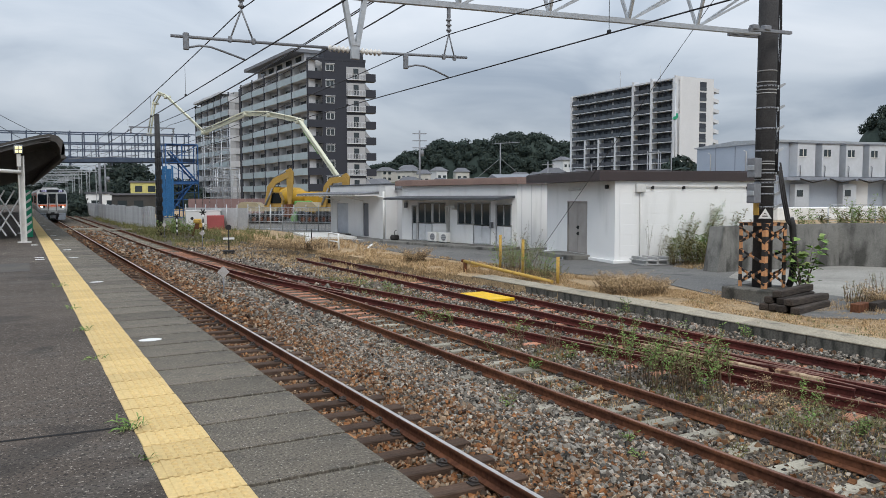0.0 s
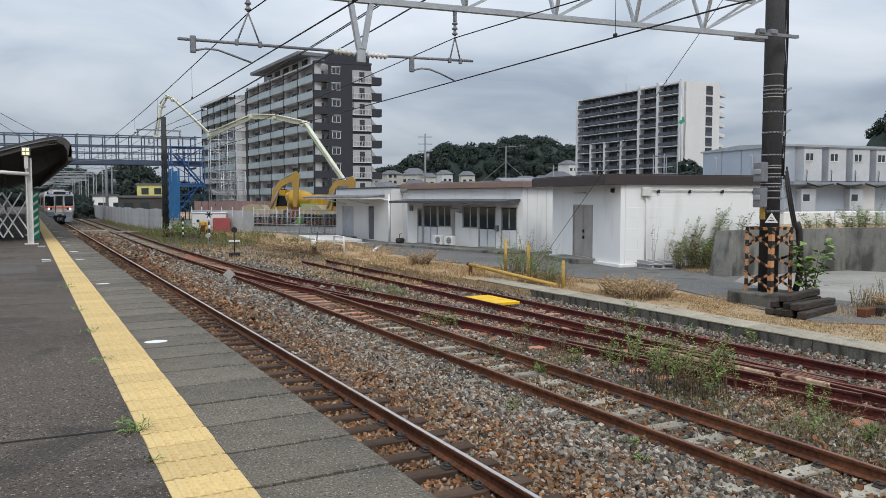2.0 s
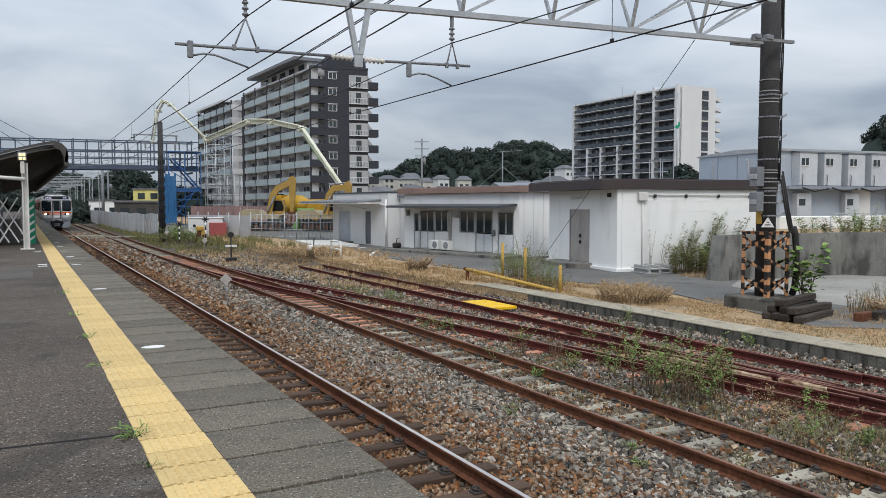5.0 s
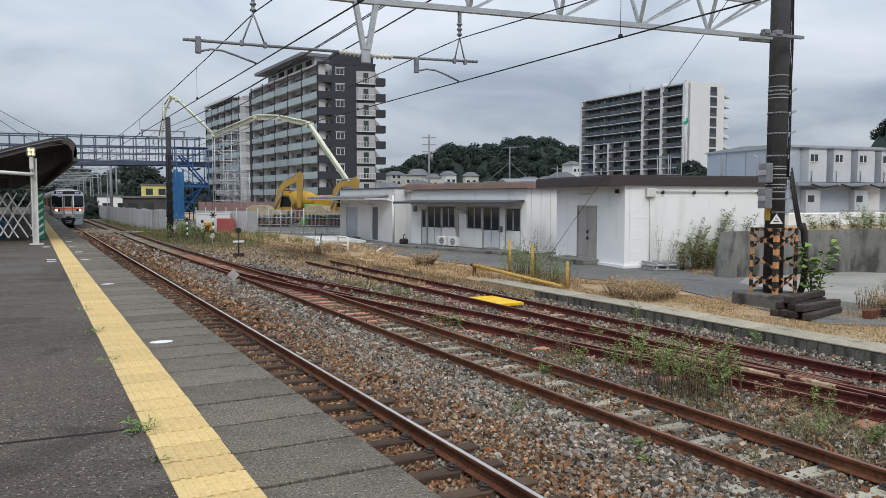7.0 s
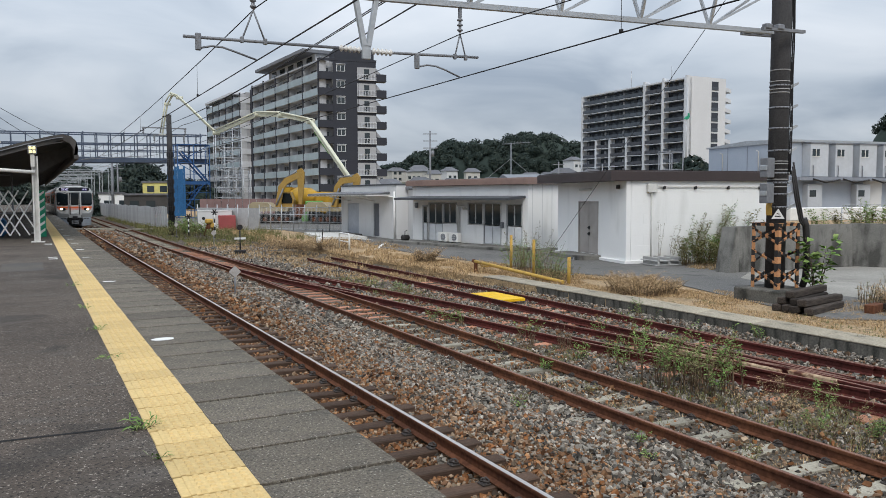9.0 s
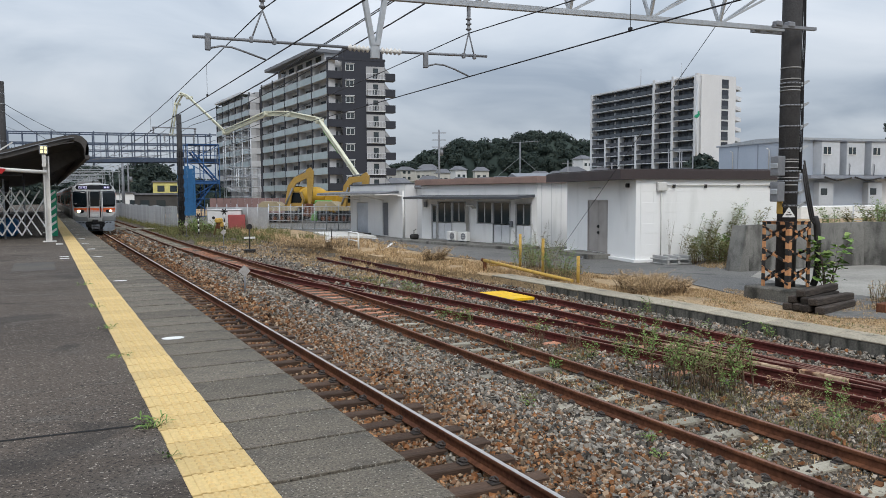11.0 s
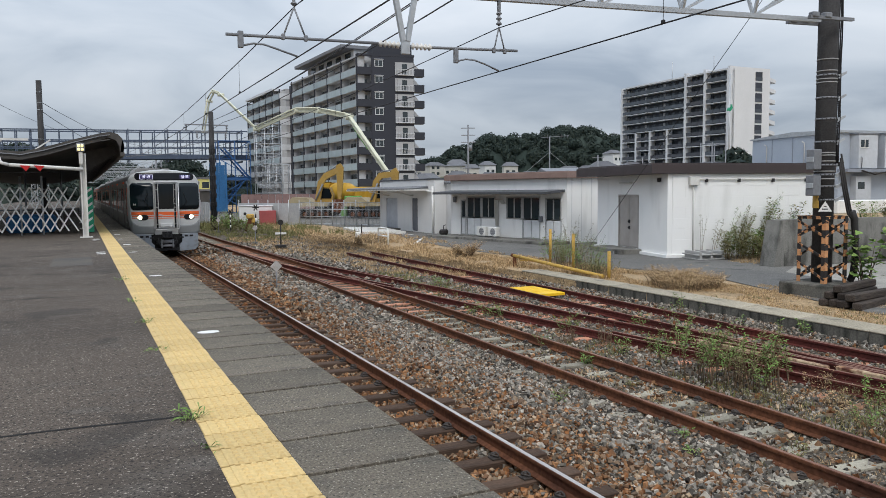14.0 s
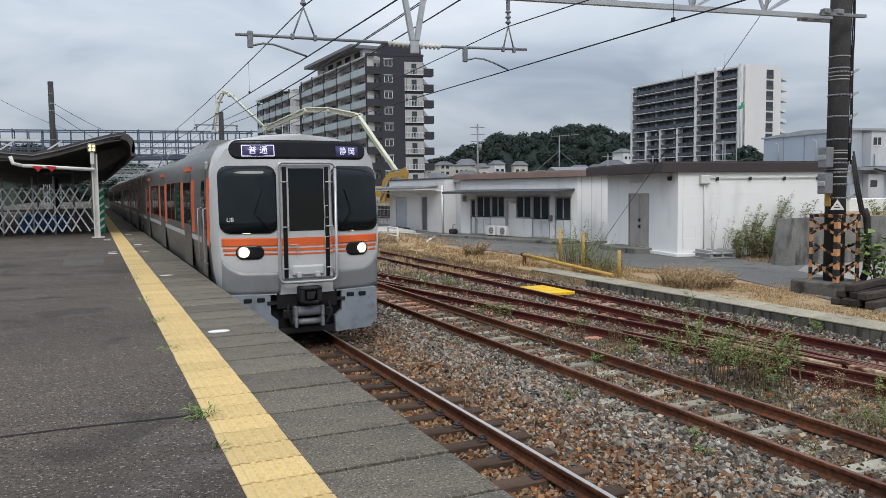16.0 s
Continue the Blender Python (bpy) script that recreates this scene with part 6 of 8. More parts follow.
def sliding(root, y0, y1, z0, z1, leaves, low=None):
    """Sliding window or glazed door in the facade plane x = 0."""
    g = G()
    g.box(-0.03, 0.06, y0, y1, z1 - 0.05, z1)
    g.box(-0.03, 0.06, y0, y1, z0, z0 + 0.05)
    g.box(-0.03, 0.06, y0, y0 + 0.05, z0, z1)
    g.box(-0.03, 0.06, y1 - 0.05, y1, z0, z1)
    fr = part("window_frame", g, ALU, root, "aluminium window frame")
    st = (y1 - y0 - 0.1) / leaves
    for k in range(leaves):
        a, b = y0 + 0.05 + k * st, y0 + 0.05 + (k + 1) * st
        zl = z0 + 0.05
        if low:
            g = G()
            g.box(0.0, 0.04, a + 0.02, b - 0.02, zl, low - 0.03, 0.004)
            part("lower_panel", g, PALE_DOOR, fr, "pale blue-grey lower panel")
            zl = low
        g = G()
        g.box(0.015, 0.03, a + 0.035, b - 0.035, zl + 0.03, z1 - 0.085)
        part("pane", g, GLASS, fr, "dark glass pane")
        g = G()
        g.box(-0.005, 0.045, a, a + 0.035, zl, z1 - 0.05)
        g.box(-0.005, 0.045, b - 0.035, b, zl, z1 - 0.05)
        part("sash", g, ALU, fr)


def office():
    dx, dy = -1.89, 8.83
    L = 9.03
    rz = math.degrees(math.atan2(-dx, dy))
    root = thing("site_office", "white single-storey office with a long dark awning and sliding windows", "office building", pose(17.84, 30.65, 0, 0, 0, rz))
    holes = [(0.36, 1.46, 0.15, 2.22), (1.82, 3.1, 0.15, 2.27), (3.14, 4.32, 1.1, 2.27), (5.2, 6.33, 1.1, 2.27), (6.35, 7.6, 0.15, 2.27), (7.66, 8.12, 0.15, 2.1)]
    g = G()
    wall_with_holes(g, L, 3.16, 0.15, holes, Matrix())
    part("wall", g, WHITE_WALL, root)
    g = G()
    g.box(0.15, 9.0, 0.0, 0.15, 0, 3.3)
    g.box(0.15, 9.0, L - 0.15, L, 0, 3.3)
    g.box(8.9, 9.05, 0, L, 0, 3.3)
    part("side_wall", g, WHITE_WALL, root)
    for k in range(12):
        g = G()
        g.box(0.3 + k * 0.7, 0.33 + k * 0.7, -0.012, 0.0, 0.1, 3.2)
        part("siding_joint", g, GREY_WALL, root)
    g = G()
    g.box(0.3, 8.8, 0.2, L - 0.2, 0.0, 0.02)
    part("inner_floor", g, DARK_STEEL, root)
    g = G()
    g.box(-0.28, 9.2, -0.25, L + 0.3, 3.17, 3.46, 0.01)
    part("fascia", g, TAN_TRIM, root, "faded brown fascia")
    g = G()
    g.box(-0.2, 9.15, -0.2, L + 0.25, 3.462, 3.5)
    part("roof", g, TAN_TRIM, root)
    g = G()
    g.prism([(-1.25, 2.40), (-1.25, 2.52), (0, 2.62), (0, 2.50)], 0.15, L + 0.1, "y")
    part("awning", g, AWNING, root, "long dark metal awning")
    g = G()
    g.box(-1.5, 0.0, -0.2, L + 0.4, 0.0, 0.14, 0.02)
    part("terrace", g, CONCRETE, root, "low concrete terrace")
    for h in holes:
        low = 1.12 if h[2] < 0.5 else None
        sliding(root, h[0], h[1], h[2], h[3], 1 if h[1] - h[0] < 0.7 else 2, low)
    for y in (4.3, 5.2):
        t = thing("air_conditioner", "white outdoor air conditioner unit on the terrace", "air conditioner", root.matrix_basis @ pose(-0.75, y, 0.14), group="outdoor units")
        g = G()
        g.box(0, 0.26, 0, 0.68, 0.06, 0.54, 0.02)
        part("case", g, WHITE_PAINT, t)
        g = G()
        g.rod((-0.012, 0.27, 0.3), (0.01, 0.27, 0.3), 0.185, n=20)
        part("fan_grille", g, GALV_D, t)
        for k in range(4):
            g = G()
            g.bar((-0.018, 0.09, 0.15 + 0.1 * k), (-0.018, 0.45, 0.15 + 0.1 * k), 0.008)
            part("guard_bar", g, WHITE_PAINT, t)
        for a in (0.08, 0.54):
            g = G()
            g.box(0, 0.26, a, a + 0.06, 0, 0.06)
            part("foot", g, GALV_D, t)
    g = G()
    for k in range(3):
        g = G()
        g.tube([(-0.05, 4.35 + 0.12 * k, 1.9), (-0.2, 4.4 + 0.12 * k, 2.08), (-0.22, 4.7 + 0.14 * k, 2.1), (-0.05, 4.95 + 0.12 * k, 1.95), (-0.05, 4.95 + 0.06 * k, 0.7)], 0.04, 7)
        part("pipe_duct", g, PALE_STEEL, root, "white pipe duct")
    for y, z in ((8.5, 1.95), (1.62, 1.0)):
        g = G()
        g.box(-0.12, 0, y, y + 0.22, z, z + 0.3, 0.02)
        part("wall_box", g, GALV_D, root)
    for y in (0.9, 3.4, 6.2):
        g = G()
        g.box(-1.0, -0.6, y, y + 0.9, 2.36, 2.41)
        part("soffit_lamp", g, PALE_STEEL, root, "unlit soffit lamp")
    g = G()
    g.box(0.2, 0.65, 0, 0.4, 0, 0.3, 0.08)
    g.tube([(0.4, 0.2, 0.28), (0.4, 0.2, 0.5), (0.55, 0.2, 0.55)], 0.025, 6)
    solo("black_machine", g, STRIPE, "small black machine with a handle on the terrace", "machine", root.matrix_basis @ pose(-1.3, 8.4, 0.14))


office()


def annex():
    root = thing("annex", "pale grey flat-roofed annex with a small side canopy", "annex building", pose(16.12, 42.1, 0))
    holes = [(2.58, 3.5, 0.05, 2.17), (6.0, 8.1, 0.05, 2.15)]
    g = G()
    wall_with_holes(g, 9.3, 3.3, 0.15, holes, Matrix())
    part("wall", g, GREY_WALL, root)
    g = G()
    g.box(0.15, 7.5, 0, 0.15, 0, 3.3)
    g.box(0.15, 7.5, 9.15, 9.3, 0, 3.3)
    g.box(7.4, 7.55, 0, 9.3, 0, 3.3)
    part("side_wall", g, GREY_WALL, root)
    g = G()
    g.box(-0.06, 7.6, -0.06, 9.36, 3.3, 3.38, 0.01)
    part("roof", g, AWNING, root, "thin dark roof edge")
    g = G()
    g.box(0.05, 0.1, 2.6, 3.48, 0.07, 2.15, 0.005)
    part("door", g, DOOR_DARK, root, "dark grey door")
    g = G()
    g.box(0.05, 0.1, 6.02, 8.08, 0.07, 2.13, 0.005)
    part("shutter", g, DOOR_BLUEGREY, root, "blue-grey shutter door")
    cn = G()
    cn.box(-1.6, 0.0, 0.9, 12.1, 2.62, 2.7, 0.01)
    part("canopy", cn, PALE_STEEL, root, "flat side canopy")
    for k in range(38):
        g = G()
        g.rod((-1.64, 1.0 + 0.29 * k, 2.74), (0.0, 1.0 + 0.29 * k, 2.84), 0.07, n=6)
        part("roof_corrugation", g, GALV_D, root)
    for y in (3.3, 7.5):
        g = G()
        g.bar((-1.5, y, 2.6), (0, y, 2.3), 0.06)
        part("canopy_bracket", g, PALE_STEEL, root)
    g = G()
    g.rod((-0.08, 0.1, 0.0), (-0.08, 0.1, 2.9), 0.06, n=10)
    g.tube([(-0.08, 0.1, 2.55), (-0.08, 1.0, 2.6), (-0.3, 1.2, 2.65)], 0.05, 8)
    part("downpipe", g, WHITE_PAINT, root, "white downpipe")
    g = G()
    g.box(-0.4, 0.0, 5.5, 8.4, 0, 0.12)
    part("step", g, CONCRETE, root)
    # link between annex and office
    r2 = thing("link_building", "grey recessed link with a corrugated roof edge", "link building", pose(16.5, 39.4, 0))
    g = G()
    g.box(0.4, 5, 0.0, 2.68, 0, 3.05)
    part("wall", g, GREY_WALL, r2)
    for k in range(9):
        g = G()
        g.rod((0.2, 0.12 + 0.3 * k, 3.1), (5, 0.12 + 0.3 * k, 3.2), 0.1, n=8)
        part("roof_corrugation", g, GALV_D, r2)
    g = G()
    g.box(0.25, 0.4, 1.0, 1.2, 2.0, 2.3, 0.02)
    part("wall_lamp", g, GALV_D, r2)
    # white line markings on the lane
    for x0, y0, x1, y1 in ((14.0, 39.0, 11.2, 34.0), (13.2, 49.5, 14.6, 42.0)):
        g = G()
        g.bar((x0, y0, 0.014), (x1, y1, 0.014), 0.16, 0.006)
        solo("lane_marking", g, WHITE_PAINT, "faded white line painted on the lane", "marking", kind="structure")
    g = G()
    g.prism([(12.2, 44.5), (14.8, 43.5), (15.6, 50.0), (13.2, 51.0)], 0.012, 0.14, "z")
    solo("loading_ramp", g, PALE_STEEL, "pale metal ramp plate beside the annex", "ramp")


annex()


def retaining_wall():
    root = thing("retaining_wall", "tall stained grey concrete retaining wall beyond the pole", "wall", kind="structure")
    for a, b in (((17.6, 18.11), (20.3, 17.85)), ((20.33, 17.85), (23.1, 17.6))):
        p, q = Vector(a), Vector(b)
        d = q - p
        g = G()
        ln = d.length
        g.prism([(-0.22, 0), (0.25, 0), (0.15, 1.55), (-0.1, 1.55)], 0, ln, "x")
        part("wall_panel", g, CONCRETE, root).matrix_basis = pose(p.x, p.y, 0, 0, 0, math.degrees(math.atan2(d.y, d.x)))
    g = G()
    g.prism([(-0.22, 0), (0.25, 0), (0.15, 1.57), (-0.1, 1.57)], 0, 14, "x")
    part("wall_panel", g, CONCRETE, root).matrix_basis = pose(23.1, 17.62, 0, 0, 0, -62)
    g = G()
    g.prism([(17.15, 0), (17.6, 0), (17.6, 1.53), (17.45, 1.53)], 17.88, 18.48, "y")
    part("end_buttress", g, CONCRETE, root)
    g = G()
    g.prism([(23.25, 17.8), (29.4, 6.6), (70, 6.6), (70, 48), (25.0, 48), (25.0, 20.5)], 0.0, 1.1, "z")
    solo("raised_yard", g, GROUND, "raised yard behind the retaining wall", "ground", kind="structure")
    # wire fence on the raised yard
    f = thing("wire_fence", "grey wire fence with posts above the retaining wall", "fence")
    for k in range(12):
        g = G()
        g.rod((25.5 + 1.6 * k, 19.6, 1.05), (25.5 + 1.6 * k, 19.6, 2.1), 0.025)
        part("post", g, GALV, f)
    for z in (1.5, 1.9, 2.2):
        g = G()
        g.rod((25.5, 19.6, z), (43.1, 19.6, z), 0.012, n=5)
        part("wire", g, GALV, f)


retaining_wall()

PREFAB = mat("prefab_blue_grey", (0.37, 0.41, 0.47), 0.55, 0.0, var=0.04, fine=10, coarse=0.8, bump=0.03, alt=(0.33, 0.37, 0.43))
PREFAB_L = mat("prefab_pale_unit", (0.50, 0.525, 0.56), 0.55, 0.0, var=0.04, fine=10, coarse=0.8, bump=0.03)
PREFAB_D = mat("prefab_shadow_grey", (0.26, 0.28, 0.32), 0.6, 0.0, var=0.05, bump=0.03)


def prefab():
    root = thing("prefab_offices", "two-storey pale blue-grey prefabricated site offices", "prefab building", pose(42.0, 34.6, 1.1, 0, 0, -9))
    g = G()
    g.box(0, 30, 0.0, 8.5, 0, 5.1)
    part("body", g, PREFAB, root)
    g = G()
    g.prism([(-0.2, 5.1), (-0.2, 5.25), (4.2, 5.45), (8.7, 5.2), (8.7, 5.1)], -0.1, 30.2, "x")
    part("roof", g, GALV, root, "pale sheet roof")
    for k in range(9):
        x = 0.9 + 2.15 * k
        g = G()
        g.box(x, x + 1.55, -0.75, 0.0, 2.75, 4.95, 0.02)
        u = part("upper_unit", g, PREFAB_L, root, "projecting pale unit with a small window")
        g = G()
        g.box(x - 0.06, x + 1.61, -0.8, 0.0, 4.95, 5.03, 0.01)
        part("cap", g, GALV_D, u)
        g = G()
        g.box(x + 0.15, x + 0.75, -0.765, -0.74, 4.1, 4.6)
        part("window", g, GLASS, u)
        g = G()
        g.bar((x + 0.45, -0.77, 4.08), (x + 0.45, -0.77, 4.62), 0.04)
        g.bar((x + 0.12, -0.77, 4.1), (x + 0.78, -0.77, 4.1), 0.05)
        part("window_bar", g, PALE_STEEL, u)
        g = G()
        g.tube([(x + 0.2, -0.78, 3.5), (x + 0.2, -0.85, 3.4), (x + 0.2, -0.8, 2.7)], 0.03, 6)
        part("vent_pipe", g, GALV_D, u)
        if k % 2 == 0:
            g = G()
            g.box(x + 0.1, x + 1.35, -0.5, 0.0, 0.3, 2.25, 0.02)
            l = part("lower_unit", g, PREFAB_L, root, "lower projecting unit")
            g = G()
            g.box(x + 0.25, x + 0.8, -0.515, -0.49, 1.4, 1.85)
            part("window", g, GLASS, l)
    g = G()
    g.box(-0.1, 30, -0.9, 0.0, 2.5, 2.72)
    part("service_rail", g, PREFAB_D, root, "dark service ledge between storeys")
    for k in range(9):
        g = G()
        g.tube([(1 + 2.6 * k, -0.95, 2.6), (2.0 + 2.6 * k, -1.0, 2.35), (3.3 + 2.6 * k, -0.95, 2.55)], 0.05, 6)
        part("hose", g, STRIPE, root)
    for y in (2.1, 4.2, 6.3):
        g = G()
        g.box(-0.03, 0.0, y, y + 0.05, 0, 5.05)
        part("panel_joint", g, PREFAB_D, root)
    for y in (3.0, 6.8):
        g = G()
        g.tube([(-0.1, y, 3.2), (-0.1, y, 4.6), (-0.3, y, 4.7)], 0.04, 6)
        part("wall_pipe", g, PALE_STEEL, root)
    # stair frame at the far end
    st = thing("outside_stair", "thin steel outside stair frame beside the prefab", "stair", pose(41.2, 43.6, 1.1, 0, 0, -9))
    for x in (-1.2, 0):
        for y in (0, 1.4):
            g = G()
            g.rod((x, y, 0), (x, y, 5.0), 0.045)
            part("post", g, GALV_D, st)
    for z in (2.6, 3.5, 4.9):
        g = G()
        g.tube([(-1.2, 0, z), (0, 0, z), (0, 1.4, z), (-1.2, 1.4, z), (-1.2, 0, z)], 0.035, 6)
        part("rail", g, GALV_D, st)
    g = G()
    g.box(0, 16, 0, 1.6, 0, 0.75, 0.03)
    solo("covered_material", g, WHITE_PAINT, "low white sheet-covered stack before the prefab", "materials", pose(36, 30, 1.1, 0, 0, -9))


prefab()

# ---- apartment blocks ----
CHARCOAL = mat("charcoal_tile", (0.038, 0.041, 0.052), 0.5, var=0.06, fine=4, coarse=0.3, bump=0.03, alt=(0.032, 0.035, 0.045))
APT_GREY = mat("apartment_grey", (0.40, 0.41, 0.43), 0.7, var=0.05, fine=3, coarse=0.2, bump=0.02)
APT_PALE = mat("apartment_pale", (0.62, 0.645, 0.68), 0.7, var=0.05, fine=3, coarse=0.2, bump=0.02)
APT_BEIGE = mat("apartment_beige", (0.60, 0.615, 0.635), 0.75, var=0.05, fine=3, coarse=0.2, bump=0.02, alt=(0.55, 0.565, 0.585))
BALC_GLASS = mat("balcony_frosted_panel", (0.33, 0.40, 0.43), 0.35, 0.0, var=0.06, fine=2, coarse=0.3, bump=0, rand=0.12)
BALC_DARK = mat("balcony_dark_panel", (0.085, 0.10, 0.12), 0.3, 0.0, var=0.06, bump=0, rand=0.15)
BALC_PURPLE = mat("balcony_brown_panel", (0.075, 0.08, 0.095), 0.4, 0.0, var=0.06, bump=0)
RECESS = mat("recess_wall", (0.50, 0.515, 0.54), 0.8, var=0.05, bump=0)
# near-black wall colour that holds the shade of deep balconies and recesses
RECESS_SHADE = mat("recess_painted_shade", (0.055, 0.063, 0.08), 0.8, var=0.05, bump=0)
SLAB_GREY = mat("roof_slab_grey", (0.19, 0.20, 0.22), 0.7, var=0.05, fine=3, coarse=0.2, bump=0.02)
def apartment_dark():
    # the long front recedes along the tracks; the charcoal end wall faces the station
    RZ, END, L1, LE = 2.73, -13.3, 40.9, 10.52
    root = thing("apartment_block", "nine-storey apartment block with charcoal end wall and pale balconies", "apartment building", pose(43.2, 133.9, 0, 0, 0, RZ))
    H, S, Z0, TOP = 2.9, 9, 0.9, 27.6
    end = pose(0, 0, 0, 0, 0, END)
    dx, dy = math.cos(radians(END)), math.sin(radians(END))

    def block(name, y0, y1, z1, material, depth, x0=1.5, label=""):
        g = G()
        g.prism([(x0, y0 + x0 * dy / dx), (x0 + depth, y0 + (x0 + depth) * dy / dx), (x0 + depth, y1), (x0, y1)], 0, z1, "z")
        return part(name, g, material, root, label)

    block("main_body", 2.1, L1, TOP - 0.3, RECESS, 8.4, label="pale grey recessed front")
    # long front: balconies, thin dark dividers, glass panels
    def bays(x, y0, n, w, storeys, top, tone):
        for c in range(n + 1):
            g = G()
            g.box(x - 0.12, x + 0.16, y0 + c * w - 0.11, y0 + c * w + 0.11, 0, top)
            part("divider", g, CHARCOAL, root, "dark vertical divider")
            g = G()
            g.box(x + 0.16, x + 1.5, y0 + c * w - 0.07, y0 + c * w + 0.07, 0, top - 0.3)
            part("partition", g, RECESS, root, "pale balcony partition")
        for r in range(storeys):
            z = Z0 + r * H
            g = G()
            g.box(x, x + 1.5, y0, y0 + n * w, z - 0.12, z + 0.1)
            part("balcony_slab", g, APT_PALE, root)
            for c in range(n):
                y = y0 + c * w
                g = G()
                g.box(x - 0.06, x, y + 0.14, y + w - 0.14, z - 0.1, z + 1.12)
                p = part("balcony_panel", g, tone(r, c), root)
                g = G()
                g.bar((x - 0.03, y + 0.14, z + 1.16), (x - 0.03, y + w - 0.14, z + 1.16), 0.08, 0.06)
                part("hand_rail", g, APT_GREY, p)
                for a, b in ((0.10, 0.41), (0.57, 0.90)):
                    g = G()
                    g.box(x + 1.44, x + 1.5, y + w * a, y + w * b, z + 0.1, z + 2.15)
                    win = part("balcony_window", g, GLASS, root)
                    g = G()
                    g.box(x + 1.42, x + 1.45, y + w * (a + b) / 2 - 0.04, y + w * (a + b) / 2 + 0.04, z + 0.1, z + 2.15)
                    part("mullion", g, APT_GREY, win)
                g = G()
                g.box(x + 0.9, x + 1.4, y + w * 0.44, y + w * 0.54, z + 0.1, z + 0.85)
                part("outdoor_unit", g, PALE_STEEL, root)

    bays(0.0, 0.2, 5, 7.9, S, TOP, lambda r, c: BALC_GLASS)
    g = G()
    g.box(0.0, 1.6, 0.2, L1, TOP - 0.55, TOP - 0.25)
    part("roof_edge", g, APT_GREY, root)
    # set-back top storey under a wide roof slab
    g = G()
    g.box(2.2, 8.5, 7.0, 34.5, TOP - 0.3, TOP + 2.1)
    part("top_storey", g, RECESS, root, "pale set-back top storey")
    for k in range(5):
        g = G()
        g.box(2.15, 2.2, 8.5 + 5.2 * k, 11.5 + 5.2 * k, TOP + 0.1, TOP + 1.8)
        part("top_window", g, GLASS, root)
    g = G()
    g.box(-0.6, 9, 6.4, 35.4, TOP + 2.1, TOP + 2.75, 0.05)
    part("roof_slab", g, SLAB_GREY, root, "grey overhanging roof slab")
    g = G()
    g.box(3.0, 10.3, 0.5, 6.2, TOP - 0.3, TOP + 2.0, m=end)
    part("roof_house", g, CHARCOAL, root, "dark plant room")
    # stair core and the wing that stands a balcony's depth forward
    g = G()
    g.box(0.3, 8, L1 - 0.9, L1 + 1.6, 0, TOP - 0.6)
    part("stair_core", g, CHARCOAL, root, "dark stair core")
    g = G()
    g.box(-0.6, 8, L1 + 1.6, L1 + 31.5, 0, TOP - 1.2)
    part("wing_body", g, APT_GREY, root, "pale grey wing")
    bays(-2.1, L1 + 1.5, 5, 5.9, S, TOP - 1.4, lambda r, c: BALC_GLASS if r > 2 else APT_GREY)
    for r in range(S):
        z = Z0 + r * H
        g = G()
        g.box(-2.15, 0.3, L1 + 1.36, L1 + 1.46, z - 0.15, z + 1.15)
        part("wing_end_panel", g, APT_PALE, root, "pale end panel of the wing's balcony")
    g = G()
    g.box(-2.4, 8, L1 + 6.5, L1 + 31.8, TOP - 1.2, TOP - 0.6, 0.05)
    part("roof_slab", g, APT_PALE, root, "pale overhanging roof slab")
    # end wall
    g = G()
    g.box(2.55, LE, -0.25, 0.0, 0, TOP, m=end)
    part("end_wall", g, CHARCOAL, root, "charcoal tiled end wall")
    g = G()
    g.box(0, LE + 0.1, -0.3, 0.3, TOP - 0.35, TOP + 0.05, m=end)
    part("parapet", g, CHARCOAL, root)
    g = G()
    g.box(0.9, 2.55, 1.4, 1.6, 0, TOP - 0.3, m=end)
    part("corner_recess", g, RECESS, root, "pale wall of the corner balconies")
    for r in range(S):
        z = Z0 + r * H
        g = G()
        g.box(-0.02, 2.6, -0.3, 1.5, z - 0.2, z + 0.02, m=end)
        b = part("corner_balcony", g, CHARCOAL, root, "dark corner balcony")
        g = G()
        g.box(-0.05, 2.6, -0.36, -0.28, z - 0.2, z + 1.15, m=end)
        part("corner_panel", g, CHARCOAL, b)
        g = G()
        g.box(1.2, 2.0, 1.34, 1.4, z + 0.05, z + 2.0, m=end)
        part("corner_window", g, GLASS, b)
        g = G()
        g.box(3.2, 4.75, -0.31, -0.25, z + 1.25, z + 2.45, m=end)
        f = part("window_frame", g, APT_PALE, root)
        for a in (3.3, 4.02):
            g = G()
            g.box(a, a + 0.63, -0.33, -0.30, z + 1.35, z + 2.35, m=end)
            part("pane", g, GLASS, f)
        g = G()
        g.box(3.1, 4.85, -0.5, -0.25, z + 2.52, z + 2.62, m=end)
        part("hood", g, APT_PALE, f)
        g = G()
        g.box(7.0, LE - 0.05, -0.29, -0.25, z - 0.15, z + 2.15, m=end)
        b = part("end_balcony", g, APT_GREY, root, "pale recessed end balcony")
        g = G()
        g.box(8.3, 9.25, -0.32, -0.28, z, z + 1.85, m=end)
        part("balcony_door", g, GLASS, b)
        g = G()
        g.box(7.0, LE, -0.62, -0.25, z - 0.22, z - 0.1, m=end)
        part("balcony_floor", g, APT_PALE, b)
        g = G()
        g.bar(end @ Vector((7.0, -0.58, z + 0.85)), end @ Vector((LE, -0.58, z + 0.85)), 0.07)
        part("balcony_rail", g, APT_PALE, b)
        for k in range(13):
            x = 7.05 + k * 0.285
            g = G()
            g.bar(end @ Vector((x, -0.58, z - 0.1)), end @ Vector((x, -0.58, z + 0.85)), 0.05)
